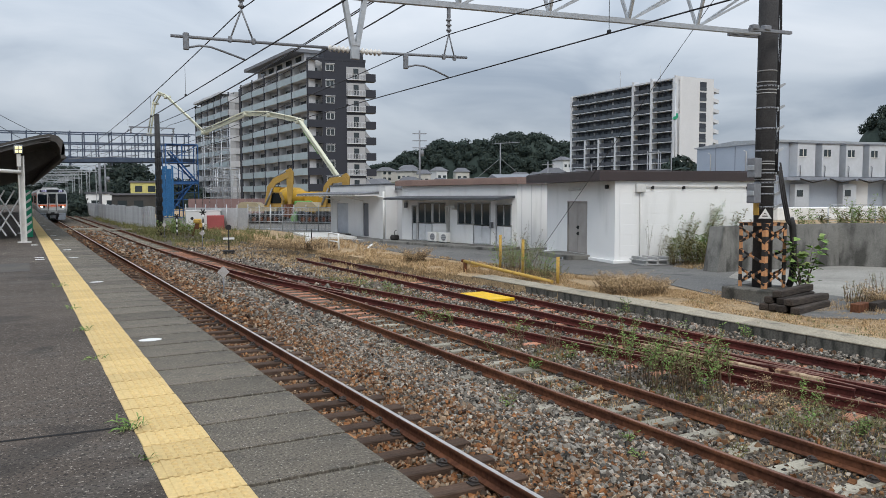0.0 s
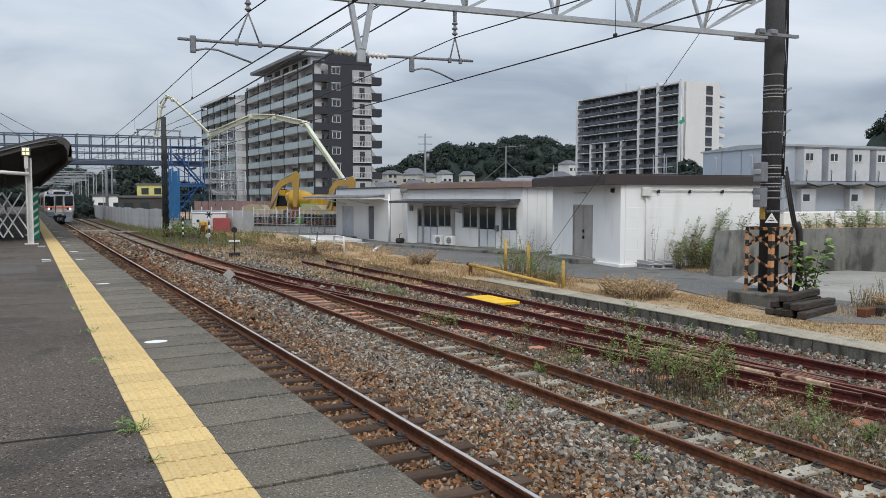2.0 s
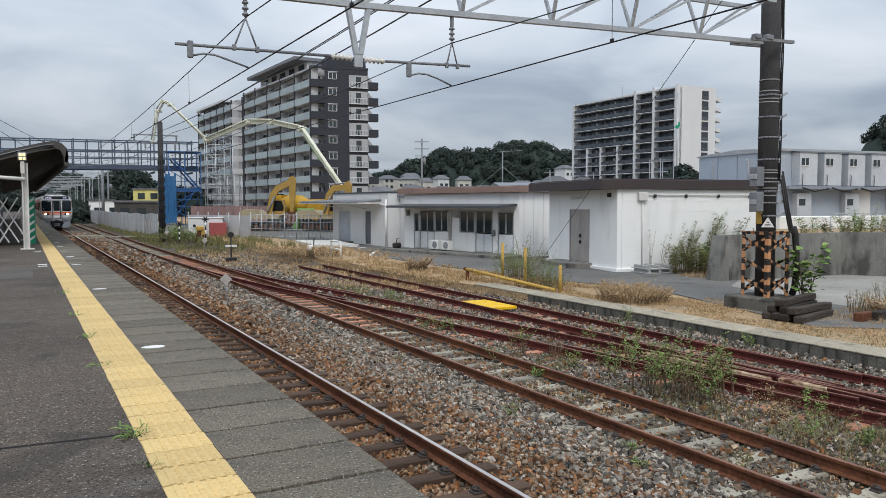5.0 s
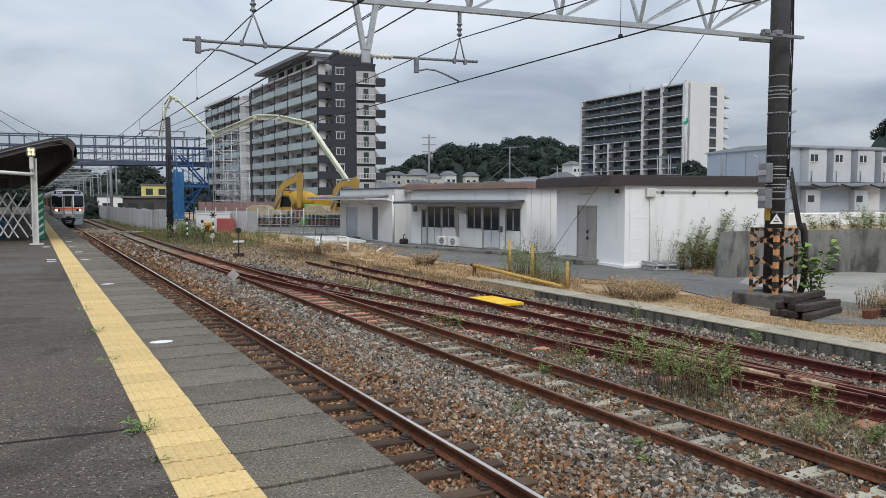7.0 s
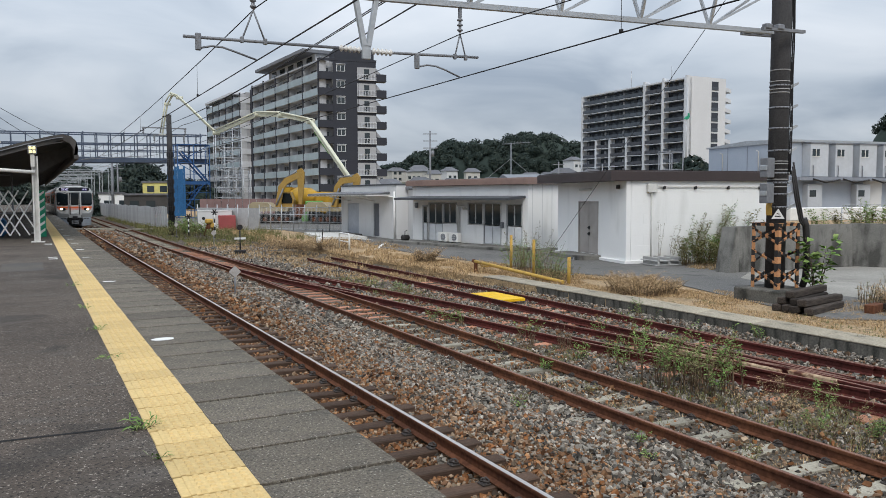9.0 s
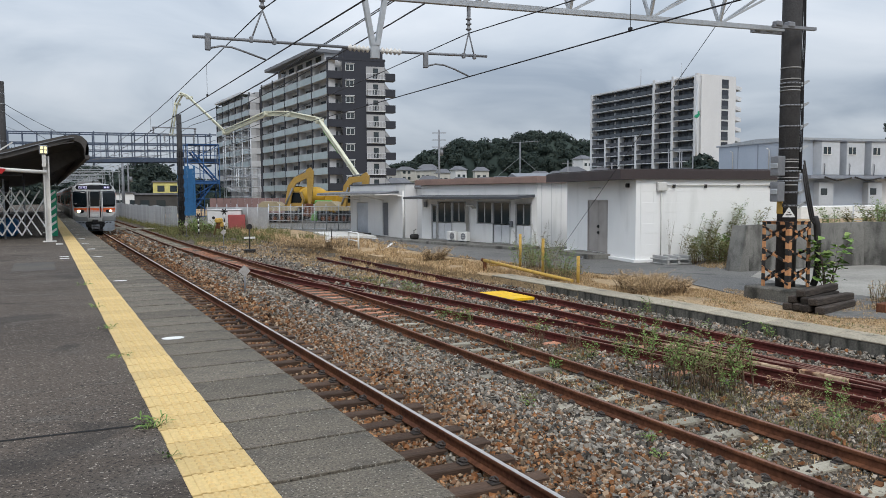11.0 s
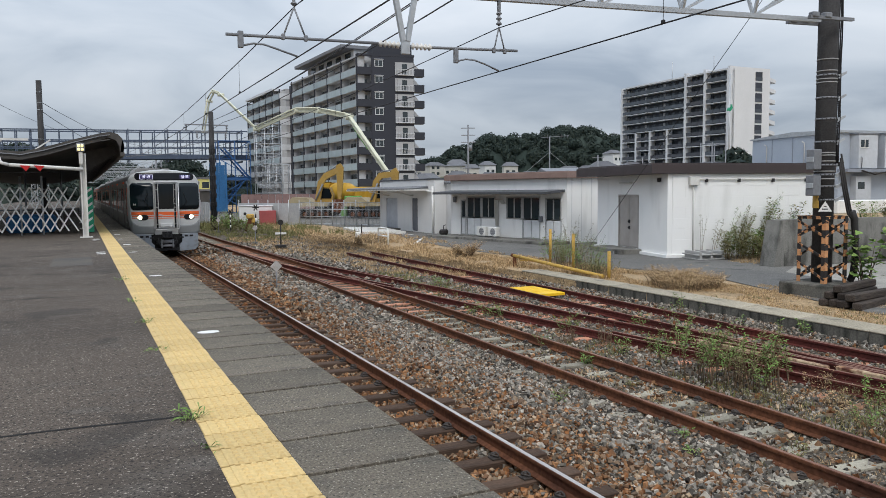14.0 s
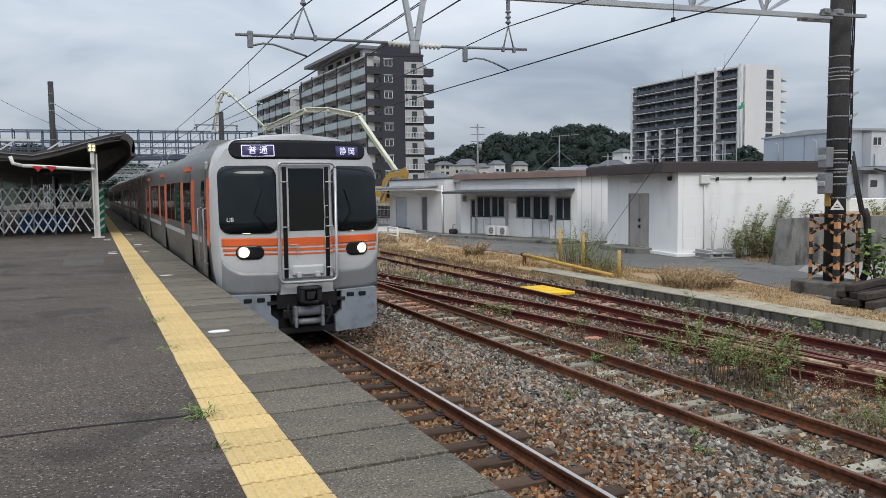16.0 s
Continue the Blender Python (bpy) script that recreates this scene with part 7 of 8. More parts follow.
            part("baluster", g, APT_PALE, b)
        g = G()
        g.box(LE, LE + 2.0, -0.2, 1.6, z - 0.3, z + 1.05, m=end)
        sb = part("side_balcony", g, CHARCOAL, root, "dark projecting balcony")
        g = G()
        g.prism([(LE, z + 1.05), (LE + 1.1, z + 1.05), (LE, z + 2.3)], 0.3, 0.4, "y", m=end)
        part("side_fin", g, APT_GREY, sb)


apartment_dark()


def apartment_white():
    root = thing("apartment_block", "white apartment block with long dark balconies on a hillside", "apartment building", pose(161.7, 161.0, 0, 0, 0, -1))
    H, S = 2.98, 12
    # body wall behind the balconies carries their shade as its base colour
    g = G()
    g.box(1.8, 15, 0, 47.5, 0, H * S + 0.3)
    part("body", g, RECESS_SHADE, root)
    g = G()
    g.box(0.0, 15.2, -0.4, 0.0, 0, H * S + 0.9)
    part("end_wall", g, APT_BEIGE, root, "pale beige end wall")
    g = G()
    g.box(-0.1, 0.9, -0.45, 0.3, 0, H * S + 1.0)
    part("corner_post", g, APT_PALE, root)
    g = G()
    g.box(0.0, 15, 0, 47.5, H * S + 0.1, H * S + 0.55)
    part("roof_slab", g, APT_PALE, root)
    cols = [0.0, 9.0, 17.0, 47.4]
    for y in cols:
        g = G()
        g.box(-0.35, 1.8, y - 0.4, y + 0.4, 0, H * S + (1.3 if y in (9.0, 17.0) else 0.3))
        part("column", g, APT_PALE, root, "white column")
    for y in (25, 33, 40):
        g = G()
        g.box(-0.3, 1.8, y - 0.35, y + 0.35, 0, H * 7)
        part("column", g, APT_PALE, root, "white column")
    for r in range(S):
        z = r * H + 0.2
        g = G()
        g.box(-0.2, 1.8, 0, 47.4, z - 0.09, z + 0.10)
        part("balcony_slab", g, APT_PALE, root, "white balcony slab")
        for a, b in zip(cols, cols[1:]):
            n = max(1, round((b - a) / 3.0))
            st = (b - a - 0.8) / n
            for k in range(n):
                y = a + 0.4 + k * st
                g = G()
                brown = (a == 9.0) or (a == 17.0 and r < 7)
                g.box(-0.12, -0.05, y + 0.04, y + st - 0.04, z + 0.3, z + 1.25)
                part("balcony_panel", g, BALC_PURPLE if brown else BALC_DARK, root)
                g = G()
                g.box(1.74, 1.79, y + 0.3, y + st * 0.55, z + 0.3, z + 2.2)
                part("balcony_window", g, GLASS, root)
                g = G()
                # two piers in three take the painted balcony shade, the rest grey
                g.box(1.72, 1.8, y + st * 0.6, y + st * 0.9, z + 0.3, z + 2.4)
                part("pale_pier", g, APT_GREY if k % 3 == 0 else RECESS_SHADE, root)
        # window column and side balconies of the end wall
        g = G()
        # no hollow here: a flat panel coloured like a shaded recess
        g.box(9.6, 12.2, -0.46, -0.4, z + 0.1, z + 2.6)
        w = part("end_window", g, RECESS_SHADE, root, "flat end window panel, recess shade painted in its colour")
        g = G()
        g.box(9.6, 12.2, -0.52, -0.46, z + 0.1, z + 1.1)
        part("rail", g, BALC_DARK, w)
        g = G()
        g.prism([(15.2, z + 0.2), (17.6, z - 0.3), (17.6, z + 0.8), (15.2, z + 1.3)], -0.3, 5.0, "y")
        part("side_balcony", g, APT_PALE, root, "white sloping side balcony")
    g = G()
    for y, h in ((12, 6), (30, 7)):
        g.rod((6, y, H * S), (6, y, H * S + h), 0.12)
    part("roof_mast", g, GALV, root)
    # landmark mast with a green emblem shape
    m = thing("sign_mast", "slim mast with a green curved emblem shape", "sign", pose(118.0, 118.0, 0))
    g = G()
    g.rod((0, 0, 0), (0, 0, 26), 0.16)
    part("mast", g, GALV, m)
    g = G()
    g.prism([(-0.7, 18.6), (0.1, 18.5), (0.7, 19.1), (0.5, 19.9), (0.2, 19.4), (-0.3, 19.1)], -0.2, 0.2, "y")
    part("emblem", g, GREEN_BOARD, m, "green curved emblem")


apartment_white()


# ---- footbridge under construction, scaffolds ----
BRIDGE = mat("bridge_blue_grey_steel", (0.088, 0.112, 0.16), 0.55, 0.2, var=0.1, fine=6, coarse=0.8, bump=0.05)
def footbridge():
    root = thing("footbridge", "steel-framed footbridge under construction across the tracks", "footbridge", pose(0, 104, 0))
    xs = np.arange(-30.0, 17.4, 1.55)
    sl = lambda x: 0.014 * (x + 5)
    for name, z, w, h in (("top_rail", 10.4, 0.18, 0.14), ("mid_rail", 9.15, 0.16, 0.16), ("lower_rail", 8.3, 0.12, 0.12), ("deck_beam", 7.05, 0.4, 0.5)):
        for y in (0.0, 3.0):
            g = G()
            g.bar((xs[0], y, z + sl(xs[0])), (17.3, y, z + sl(17.3)), w, h)
            part(name, g, BRIDGE, root)
    g = G()
    g.box(xs[0], 17.3, 0, 3.0, 7.45, 7.6)
    part("deck", g, BRIDGE, root)
    for k, x in enumerate(xs):
        for y in (0.0, 3.0):
            g = G()
            g.bar((x, y, 7.2), (x, y, 10.45 + sl(x) + (0.15 if k % 3 == 0 else 0)), 0.13)
            part("frame_post", g, BRIDGE, root)
        if y and k % 2 == 0:
            g = G()
            g.bar((x, 0, 10.4 + sl(x)), (x, 3.0, 10.4 + sl(x)), 0.1)
            part("top_tie", g, BRIDGE, root)
        g = G()
        g.bar((x + 0.75, -0.05, 7.5), (x + 0.75, -0.05, 9.15 + sl(x)), 0.05)
        part("baluster", g, BRIDGE, root)
    g = G()
    for x in xs[::3]:
        g.bar((x, -0.3, 6.7), (x, 3.3, 6.7), 0.12, 0.25)
    part("under_beams", g, BRIDGE, root)


footbridge()


def scaffold_tower(name, label, x, y, w, d, h, lifts, material, cols, sheet=False):
    root = thing(name, label, "scaffold", pose(x, y, 0))
    for i in range(cols + 1):
        for yy in (0, d):
            g = G()
            g.rod((w * i / cols, yy, 0), (w * i / cols, yy, h), 0.06, n=6)
            part("upright", g, material, root)
    for k in range(lifts + 1):
        z = h * k / lifts
        for yy in (0, d):
            g = G()
            g.rod((0, yy, z), (w, yy, z), 0.05, n=6)
            part("ledger", g, material, root)
        g = G()
        g.box(0, w, 0.05, d - 0.05, z - 0.06, z)
        part("deck", g, material, root)
        if k < lifts:
            g = G()
            s = k % 2
            g.rod((0 if s else w, 0, z), (w if s else 0, 0, z + h / lifts), 0.045, n=6)
            part("brace", g, material, root)
            g = G()
            g.rod((0, 0, z + 0.9), (w, 0, z + 0.9), 0.035, n=6)
            part("guard_rail", g, material, root)
    if sheet:
        g = G()
        for k in range(9):
            x = -1.3 + 0.24 * k
            g = G()
            g.box(x, x + 0.23, -0.12 + 0.05 * math.sin(2.1 * k), -0.08 + 0.05 * math.sin(2.1 * k), 0.2, 6.3 + 0.25 * math.sin(1.7 * k))
            part("sheet_fold", g, BLUE_SHEET, root, "blue protective sheet fold")
        for z0, a, b in ((0.3, 0.2, w * 0.8), (4.4, w, 0.6)):
            for yy in (0.2, d - 0.2):
                g = G()
                g.bar((a, yy, z0), (b, yy, z0 + 3.9), 0.1, 0.2)
                part("stringer", g, material, root, "blue stair stringer")
        g = G()
        g.box(0, w, 0, d, 4.2, 4.55)
        part("landing", g, material, root, "blue landing beam")
    return root


scaffold_tower("stair_tower", "blue steel stair tower of the footbridge", 13.0, 100.5, 3.9, 2.6, 9.2, 4, SCAFF_BLUE, 2, True)
scaffold_tower("scaffold", "tall galvanised scaffold beside the footbridge", 17.4, 99.0, 3.2, 1.2, 11.4, 9, GALV, 3)
scaffold_tower("scaffold", "galvanised scaffold along the building site", 21.0, 108.0, 3.0, 1.2, 6.5, 5, GALV, 3)


# ---- machines on the building site ----
DIGGER = mat("digger_yellow", (0.37, 0.235, 0.065), 0.5, var=0.08, fine=6, coarse=1, bump=0.05, stain=((0.28, 0.2, 0.1), 3, 0.6, 0.5))
MIXER = mat("mixer_yellow", (0.50, 0.29, 0.03), 0.5, var=0.05, bump=0.03)
PUMP = mat("boom_cream", (0.66, 0.66, 0.52), 0.5, var=0.05, fine=5, coarse=1, bump=0.02)
PUMP_GREEN = mat("machine_green", (0.13, 0.30, 0.08), 0.5, var=0.1, bump=0.02)


def excavator(x, y, rz, lift):
    root = thing("excavator", "yellow tracked excavator with a raised boom and hanging arm", "excavator", pose(x, y, 0.1, 0, 0, rz), group="excavators")
    for s in (-1, 1):
        g = G()
        g.prism([(-1.9, 0.3), (-1.6, 0.0), (1.6, 0.0), (1.9, 0.3), (1.9, 0.6), (1.6, 0.85), (-1.6, 0.85), (-1.9, 0.6)], s * 0.9 - 0.28, s * 0.9 + 0.28, "y")
        t = part("crawler_track", g, UNDER, root, "dark crawler track")
        for k in range(5):
            g = G()
            g.rod((-1.4 + 0.7 * k, s * 0.9 - 0.3, 0.35), (-1.4 + 0.7 * k, s * 0.9 + 0.3, 0.35), 0.22, n=10)
            part("roller", g, RAIL_RUST, t)
    g = G()
    g.prism([(-2.2, 1.1), (1.5, 1.1), (1.6, 1.45), (0.1, 1.5), (-0.5, 1.95), (-1.9, 2.0), (-2.25, 1.7)], -1.2, 1.2, "y")
    part("upper_body", g, DIGGER_PALE, root, "pale yellow upper body and counterweight")
    g = G()
    g.prism([(0.55, 1.45), (1.75, 1.45), (1.85, 2.2), (1.55, 2.95), (0.6, 2.95)], 0.15, 1.15, "y")
    cab = part("cab", g, DIGGER, root, "yellow cab")
    for side, a, b in (("y", 0.13, 0.15), ("y", 1.15, 1.17)):
        g = G()
        g.prism([(0.66, 1.85), (1.68, 1.85), (1.74, 2.2), (1.48, 2.85), (0.68, 2.85)], a, b, side)
        part("cab_window", g, TRAIN_GLASS, cab)
    g = G()
    g.prism([(0.15, 1.5), (0.65, 1.45), (0.95, 3.15), (1.35, 3.75), (2.75, 4.45 + lift), (2.85, 4.75 + lift), (2.55, 4.95 + lift), (1.1, 4.3), (0.5, 3.5)], -0.55, -0.15, "y")
    part("boom", g, DIGGER, root, "bent yellow boom")
    g = G()
    g.prism([(2.3, 5.05 + lift), (2.75, 5.3 + lift), (3.05, 4.9 + lift), (2.95, 3.2), (2.75, 1.75), (2.45, 1.75), (2.4, 3.2), (2.35, 4.3 + lift)], -0.52, -0.18, "y")
    part("arm", g, DIGGER, root, "yellow hanging arm")
    g = G()
    g.prism([(2.35, 1.8), (2.95, 1.75), (3.2, 1.1), (2.7, 0.45), (2.0, 0.6), (2.15, 1.2)], -0.85, 0.15, "y")
    part("bucket", g, RAIL_RUST, root, "rusty bucket")
    for p, q, r in (((0.3, -0.62, 1.7), (1.0, -0.62, 3.3), 0.09), ((1.3, -0.35, 4.4), (2.45, -0.35, 5.1 + lift), 0.08)):
        g = G()
        g.rod(p, q, r)
        part("ram", g, GALV_D, root, "steel hydraulic ram")


DIGGER_PALE = mat("digger_pale_yellow", (0.36, 0.30, 0.19), 0.55, var=0.08, fine=6, coarse=1, bump=0.05, stain=((0.2, 0.15, 0.1), 3, 0.58, 0.6))


excavator(17.75, 74.1, -28, 0.0)
excavator(22.3, 70.4, -40, -0.55)


def mixer_and_pump():
    root = thing("concrete_mixer_truck", "yellow concrete mixer truck drum on the building site", "mixer truck", pose(22.3, 78.4, 0.1, 0, 0, -62))
    g = G()
    for x0, x1, r0, r1 in ((-2.0, -1.1, 0.6, 0.95), (-1.1, 0.5, 0.95, 1.0), (0.5, 1.8, 1.0, 0.55)):
        g.rod((x0, 0, 2.5 - 0.07 * x0), (x1, 0, 2.5 - 0.07 * x1), r0, r1, n=20)
    part("drum", g, MIXER, root, "yellow mixer drum")
    g = G()
    g.box(-3.4, 3.4, -1.1, 1.1, 0.7, 1.1)
    g.box(-2.9, -2.5, -0.6, 0.6, 1.1, 3.6)
    part("chassis", g, UNDER, root)
    g = G()
    g.box(2.4, 4.2, -1.15, 1.15, 0.8, 3.0, 0.15)
    cab = part("cab", g, MIXER, root)
    g = G()
    g.prism([(-2.6, 3.0), (-1.7, 3.0), (-1.5, 3.5), (-2.8, 3.5)], -0.6, 0.6, "y")
    part("hopper", g, MIXER, root)
    for x in (-2.2, -1.0, 3.0):
        for s in (-1.0, 1.0):
            g = G()
            g.rod((x, s - 0.15, 0.5), (x, s + 0.15, 0.5), 0.5, n=16)
            part("wheel", g, UNDER, root)
    g = G()
    g.box(-0.7, 0.9, -0.6, 0.6, 1.5, 2.2, 0.08)
    g.box(-1.1, -0.5, -0.5, 0.5, 0.2, 1.4, 0.05)
    solo("green_pump_hopper", g, PUMP_GREEN, "green machine housing beside the excavator arm", "machine", pose(21.0, 72.0, 0.0, 0, 0, -28))
    p = thing("concrete_pump", "cream concrete pump boom folded high over the building site", "concrete pump")
    pts = [(24.58, 70.6, 3.9), (22.78, 77.87, 10.5), (20.9, 82.0, 11.45), (19.33, 85.6, 11.75), (16.22, 92.9, 10.15), (13.35, 100.0, 14.9), (12.75, 101.3, 15.35), (12.25, 102.3, 14.3), (11.7, 103.5, 10.5)]
    ws = [0.44, 0.40, 0.38, 0.34, 0.28, 0.22, 0.2, 0.2]
    for (a, b), w in zip(zip(pts, pts[1:]), ws):
        g = G()
        g.bar(a, b, w * 0.7, w)
        s = part("boom_section", g, PUMP, p, "cream boom section")
        a2, b2 = Vector(a) + Vector((-0.25, -0.15, 0.28)), Vector(b) + Vector((-0.25, -0.15, 0.28))
        g = G()
        g.rod(a2, b2, 0.09)
        part("delivery_pipe", g, PUMP, s)
        g = G()
        g.rod(Vector(b) - Vector((0.4, 0, 0)), Vector(b) + Vector((0.4, 0, 0)), w * 0.75, n=12)
        part("joint", g, PUMP, s)
    g = G()
    g.bar((23.6, 74.4, 7.0), (22.95, 77.0, 9.4), 0.16, 0.2)
    part("boom_ram", g, PUMP_GREEN, p, "green boom ram")
    g = G()
    g.box(22.5, 26.5, 69.5, 72.5, 0.2, 1.6, 0.1)
    g.box(23.8, 25.2, 70.0, 71.4, 1.6, 4.0, 0.1)
    part("truck", g, GALV_D, p, "grey pump truck")
    # brown sheet hoarding behind
    h = thing("hoarding", "reddish brown sheet hoarding behind the machines", "hoarding", pose(14, 92, 0, 0, 0, -14))
    for k in range(24):
        g = G()
        g.box(k * 0.8, k * 0.8 + 0.76, 0, 0.06, 0, 2.4)
        part("sheet", g, HOARD, h)


HOARD = mat("hoarding_brown", (0.25, 0.16, 0.15), 0.6, var=0.08, bump=0.05, rand=0.12)
mixer_and_pump()


# ---- distant houses, woods ----
TILE_ROOF = mat("grey_roof_tiles", (0.13, 0.135, 0.145), 0.6, var=0.15, fine=3, coarse=0.4, bump=0.1, alt=(0.1, 0.1, 0.11), rand=0.15)
HOUSE_WALL = mat("house_render", (0.52, 0.50, 0.46), 0.8, var=0.05, fine=2, coarse=0.3, bump=0.02, rand=0.2)
HOUSE_YELLOW = mat("house_yellow", (0.62, 0.58, 0.22), 0.7, var=0.05, bump=0.02)


def house(x, y, z, w, d, h, rz, wall=None, flat=False, label="two-storey house with a grey tiled roof"):
    root = thing("house", label, "house", pose(x, y, z, 0, 0, rz), group="distant houses")
    g = G()
    g.box(-w / 2, w / 2, -d / 2, d / 2, -4, h)
    part("wall", g, wall or HOUSE_WALL, root)
    g = G()
    if flat:
        g.box(-w / 2 - 0.2, w / 2 + 0.2, -d / 2 - 0.2, d / 2 + 0.2, h, h + 0.3)
    else:
        a, b = w / 2 + 0.5, d / 2 + 0.5
        g.add([(-a, -b, h), (a, -b, h), (a, b, h), (-a, b, h), (-a * 0.45, 0, h + 1.7), (a * 0.45, 0, h + 1.7)], [(0, 1, 5, 4), (1, 2, 5), (2, 3, 4, 5), (3, 0, 4), (3, 2, 1, 0)])
    part("roof", g, TILE_ROOF, root)
    for k in range(max(2, int(w / 2.4))):
        for zz in (0.9, 3.4):
            if zz + 1.2 < h:
                g = G()
                xx = -w / 2 + 0.8 + k * 2.3
                g.box(xx, xx + 1.3, -d / 2 - 0.05, -d / 2 + 0.02, zz, zz + 1.2)
                part("window", g, GLASS, root)
    return root


HOUSES = [(135.9, 301.5, 8.6), (140.1, 288.0, 9.0), (136.3, 267.1, 7.4), (151.2, 282.0, 9.2), (154.4, 268.8, 8.6), (122, 290, 8.0), (146, 300, 9.5), (203.4, 265.6, 14.0), (194, 262, 9.0),
          (99.7, 206.8, 3.0), (108.1, 202.2, 2.8), (114.6, 198.8, 3.0), (92, 212, 2.6), (104, 214, 3.6), (121, 200, 3.2), (138.2, 186.3, 5.6), (130, 192, 4.4), (86, 205, 2.2), (146, 205, 5.0), (160, 200, 6.0)]


def hillside():
    g = G()
    xs, ys = (60, 110, 170, 260, 360), (170, 215, 260, 300, 380)
    hs = (0.0, 2.2, 6.5, 8.5, 12.0)
    n = len(xs)
    v = [(x, y + (x - 110) * -0.35, h * (0.3 if x < 100 else 1.0)) for y, h in zip(ys, hs) for x in xs]
    g.add(v, [(a * n + b, a * n + b + 1, (a + 1) * n + b + 1, (a + 1) * n + b) for a in range(len(ys) - 1) for b in range(n - 1)], True)
    solo("hillside", g, HILL_GROUND, "grassy slope under the distant houses", "ground", kind="structure")


HILL_GROUND = mat("hillside_grass", (0.07, 0.085, 0.05), 0.95, var=0.3, fine=1.0, coarse=0.1, bump=0.2, alt=(0.11, 0.10, 0.07))
hillside()


def houses():
    r = random.Random(5)
    for x, y, z in HOUSES:
        house(x, y, z, r.uniform(5, 8.5), r.uniform(5, 7), r.uniform(3.6, 5.2) if y > 230 else r.uniform(3.4, 4.2), -30 + r.uniform(-35, 35), r.choice((HOUSE_WALL, HOUSE_WALL, WHITE_WALL, GREY_WALL)))
    house(18.5, 160, 0.2, 4.9, 6, 5.2, -8, HOUSE_YELLOW, True, "flat-roofed yellow house beyond the station")
    house(8.6, 140, 0.0, 3.9, 5, 3.2, -5, WHITE_WALL, True, "low white trackside building with a flat roof")
    house(12.6, 126, 0, 6.8, 4, 2.9, -6, CANOPY_IN, True, "dark open-fronted shed beyond the fence")


houses()


def street_pole(x, y, h, arms=2, label="grey utility pole with cross arms among the houses"):
    root = thing("utility_pole", label, "utility pole", pose(x, y, 0), group="distant poles")
    g = G()
    g.rod((0, 0, -1), (0, 0, h), 0.2, 0.13)
    part("shaft", g, GALV_D, root)
    for k in range(arms):
        g = G()
        g.bar((-1.0, 0.5, h - 0.5 - 1.1 * k), (1.0, -0.5, h - 0.5 - 1.1 * k), 0.12)
        part("cross_arm", g, GALV_D, root)
    if arms > 1:
        g = G()
        g.rod((0.4, 0, h - 4.0), (0.4, 0, h - 3.1), 0.3)
        part("transformer", g, GALV_D, root)


for x, y, h, n in ((52.2, 107.5, 12.9, 3), (63, 158, 8.5, 2), (66, 160, 8.5, 2), (74, 150, 8.0, 2), (112, 145, 9.0, 0), (8.2, 132, 8.8, 1), (10.6, 150, 9.4, 2), (6.9, 118, 8.6, 1), (86.5, 120, 9.2, 1), (104, 128, 9.3, 1)):
    street_pole(x, y, h, n)


def roof_aerial():
    root = thing("television_aerial", "tall television aerial with guy wires behind the sheds", "aerial", pose(38.3, 63.3, 0))
    g = G()
    g.rod((0, 0, -0.2), (0, 0, 7.8), 0.06)
    part("mast", g, GALV_D, root)
    g = G()
    g.rod((-0.7, 0.5, 7.7), (1.6, -1.0, 7.85), 0.03)
    part("boom", g, GALV_D, root)
    for k in range(10):
        g = G()
        g.rod((-0.6 + 0.23 * k, 0.45 - 0.145 * k, 7.6), (-0.6 + 0.23 * k, 0.45 - 0.145 * k, 8.0), 0.012, n=4)
        part("element", g, GALV_D, root)
    for x, y in ((-2.2, 1.5), (2.2, -1.5), (0.8, 1.2), (-0.6, -1.0)):
        g = G()
        g.rod((0, 0, 6.3), (x * 1.4, y * 1.4, 3.2), 0.02, n=4)
        part("guy_wire", g, GALV_D, root)
    low = thing("long_roof", "long low pale roof behind the sheds", "shed", pose(26, 44, 0, 0, 0, -25))
    g = G()
    g.box(0, 26, 0, 8, 0, 3.75)
    part("wall", g, GREY_WALL, low)
    g = G()
    g.prism([(-0.3, 3.75), (8.3, 3.75), (4, 4.2)], -0.4, 26.4, "x")
    part("roof", g, GALV_D, low, "grey sheet roof")


roof_aerial()


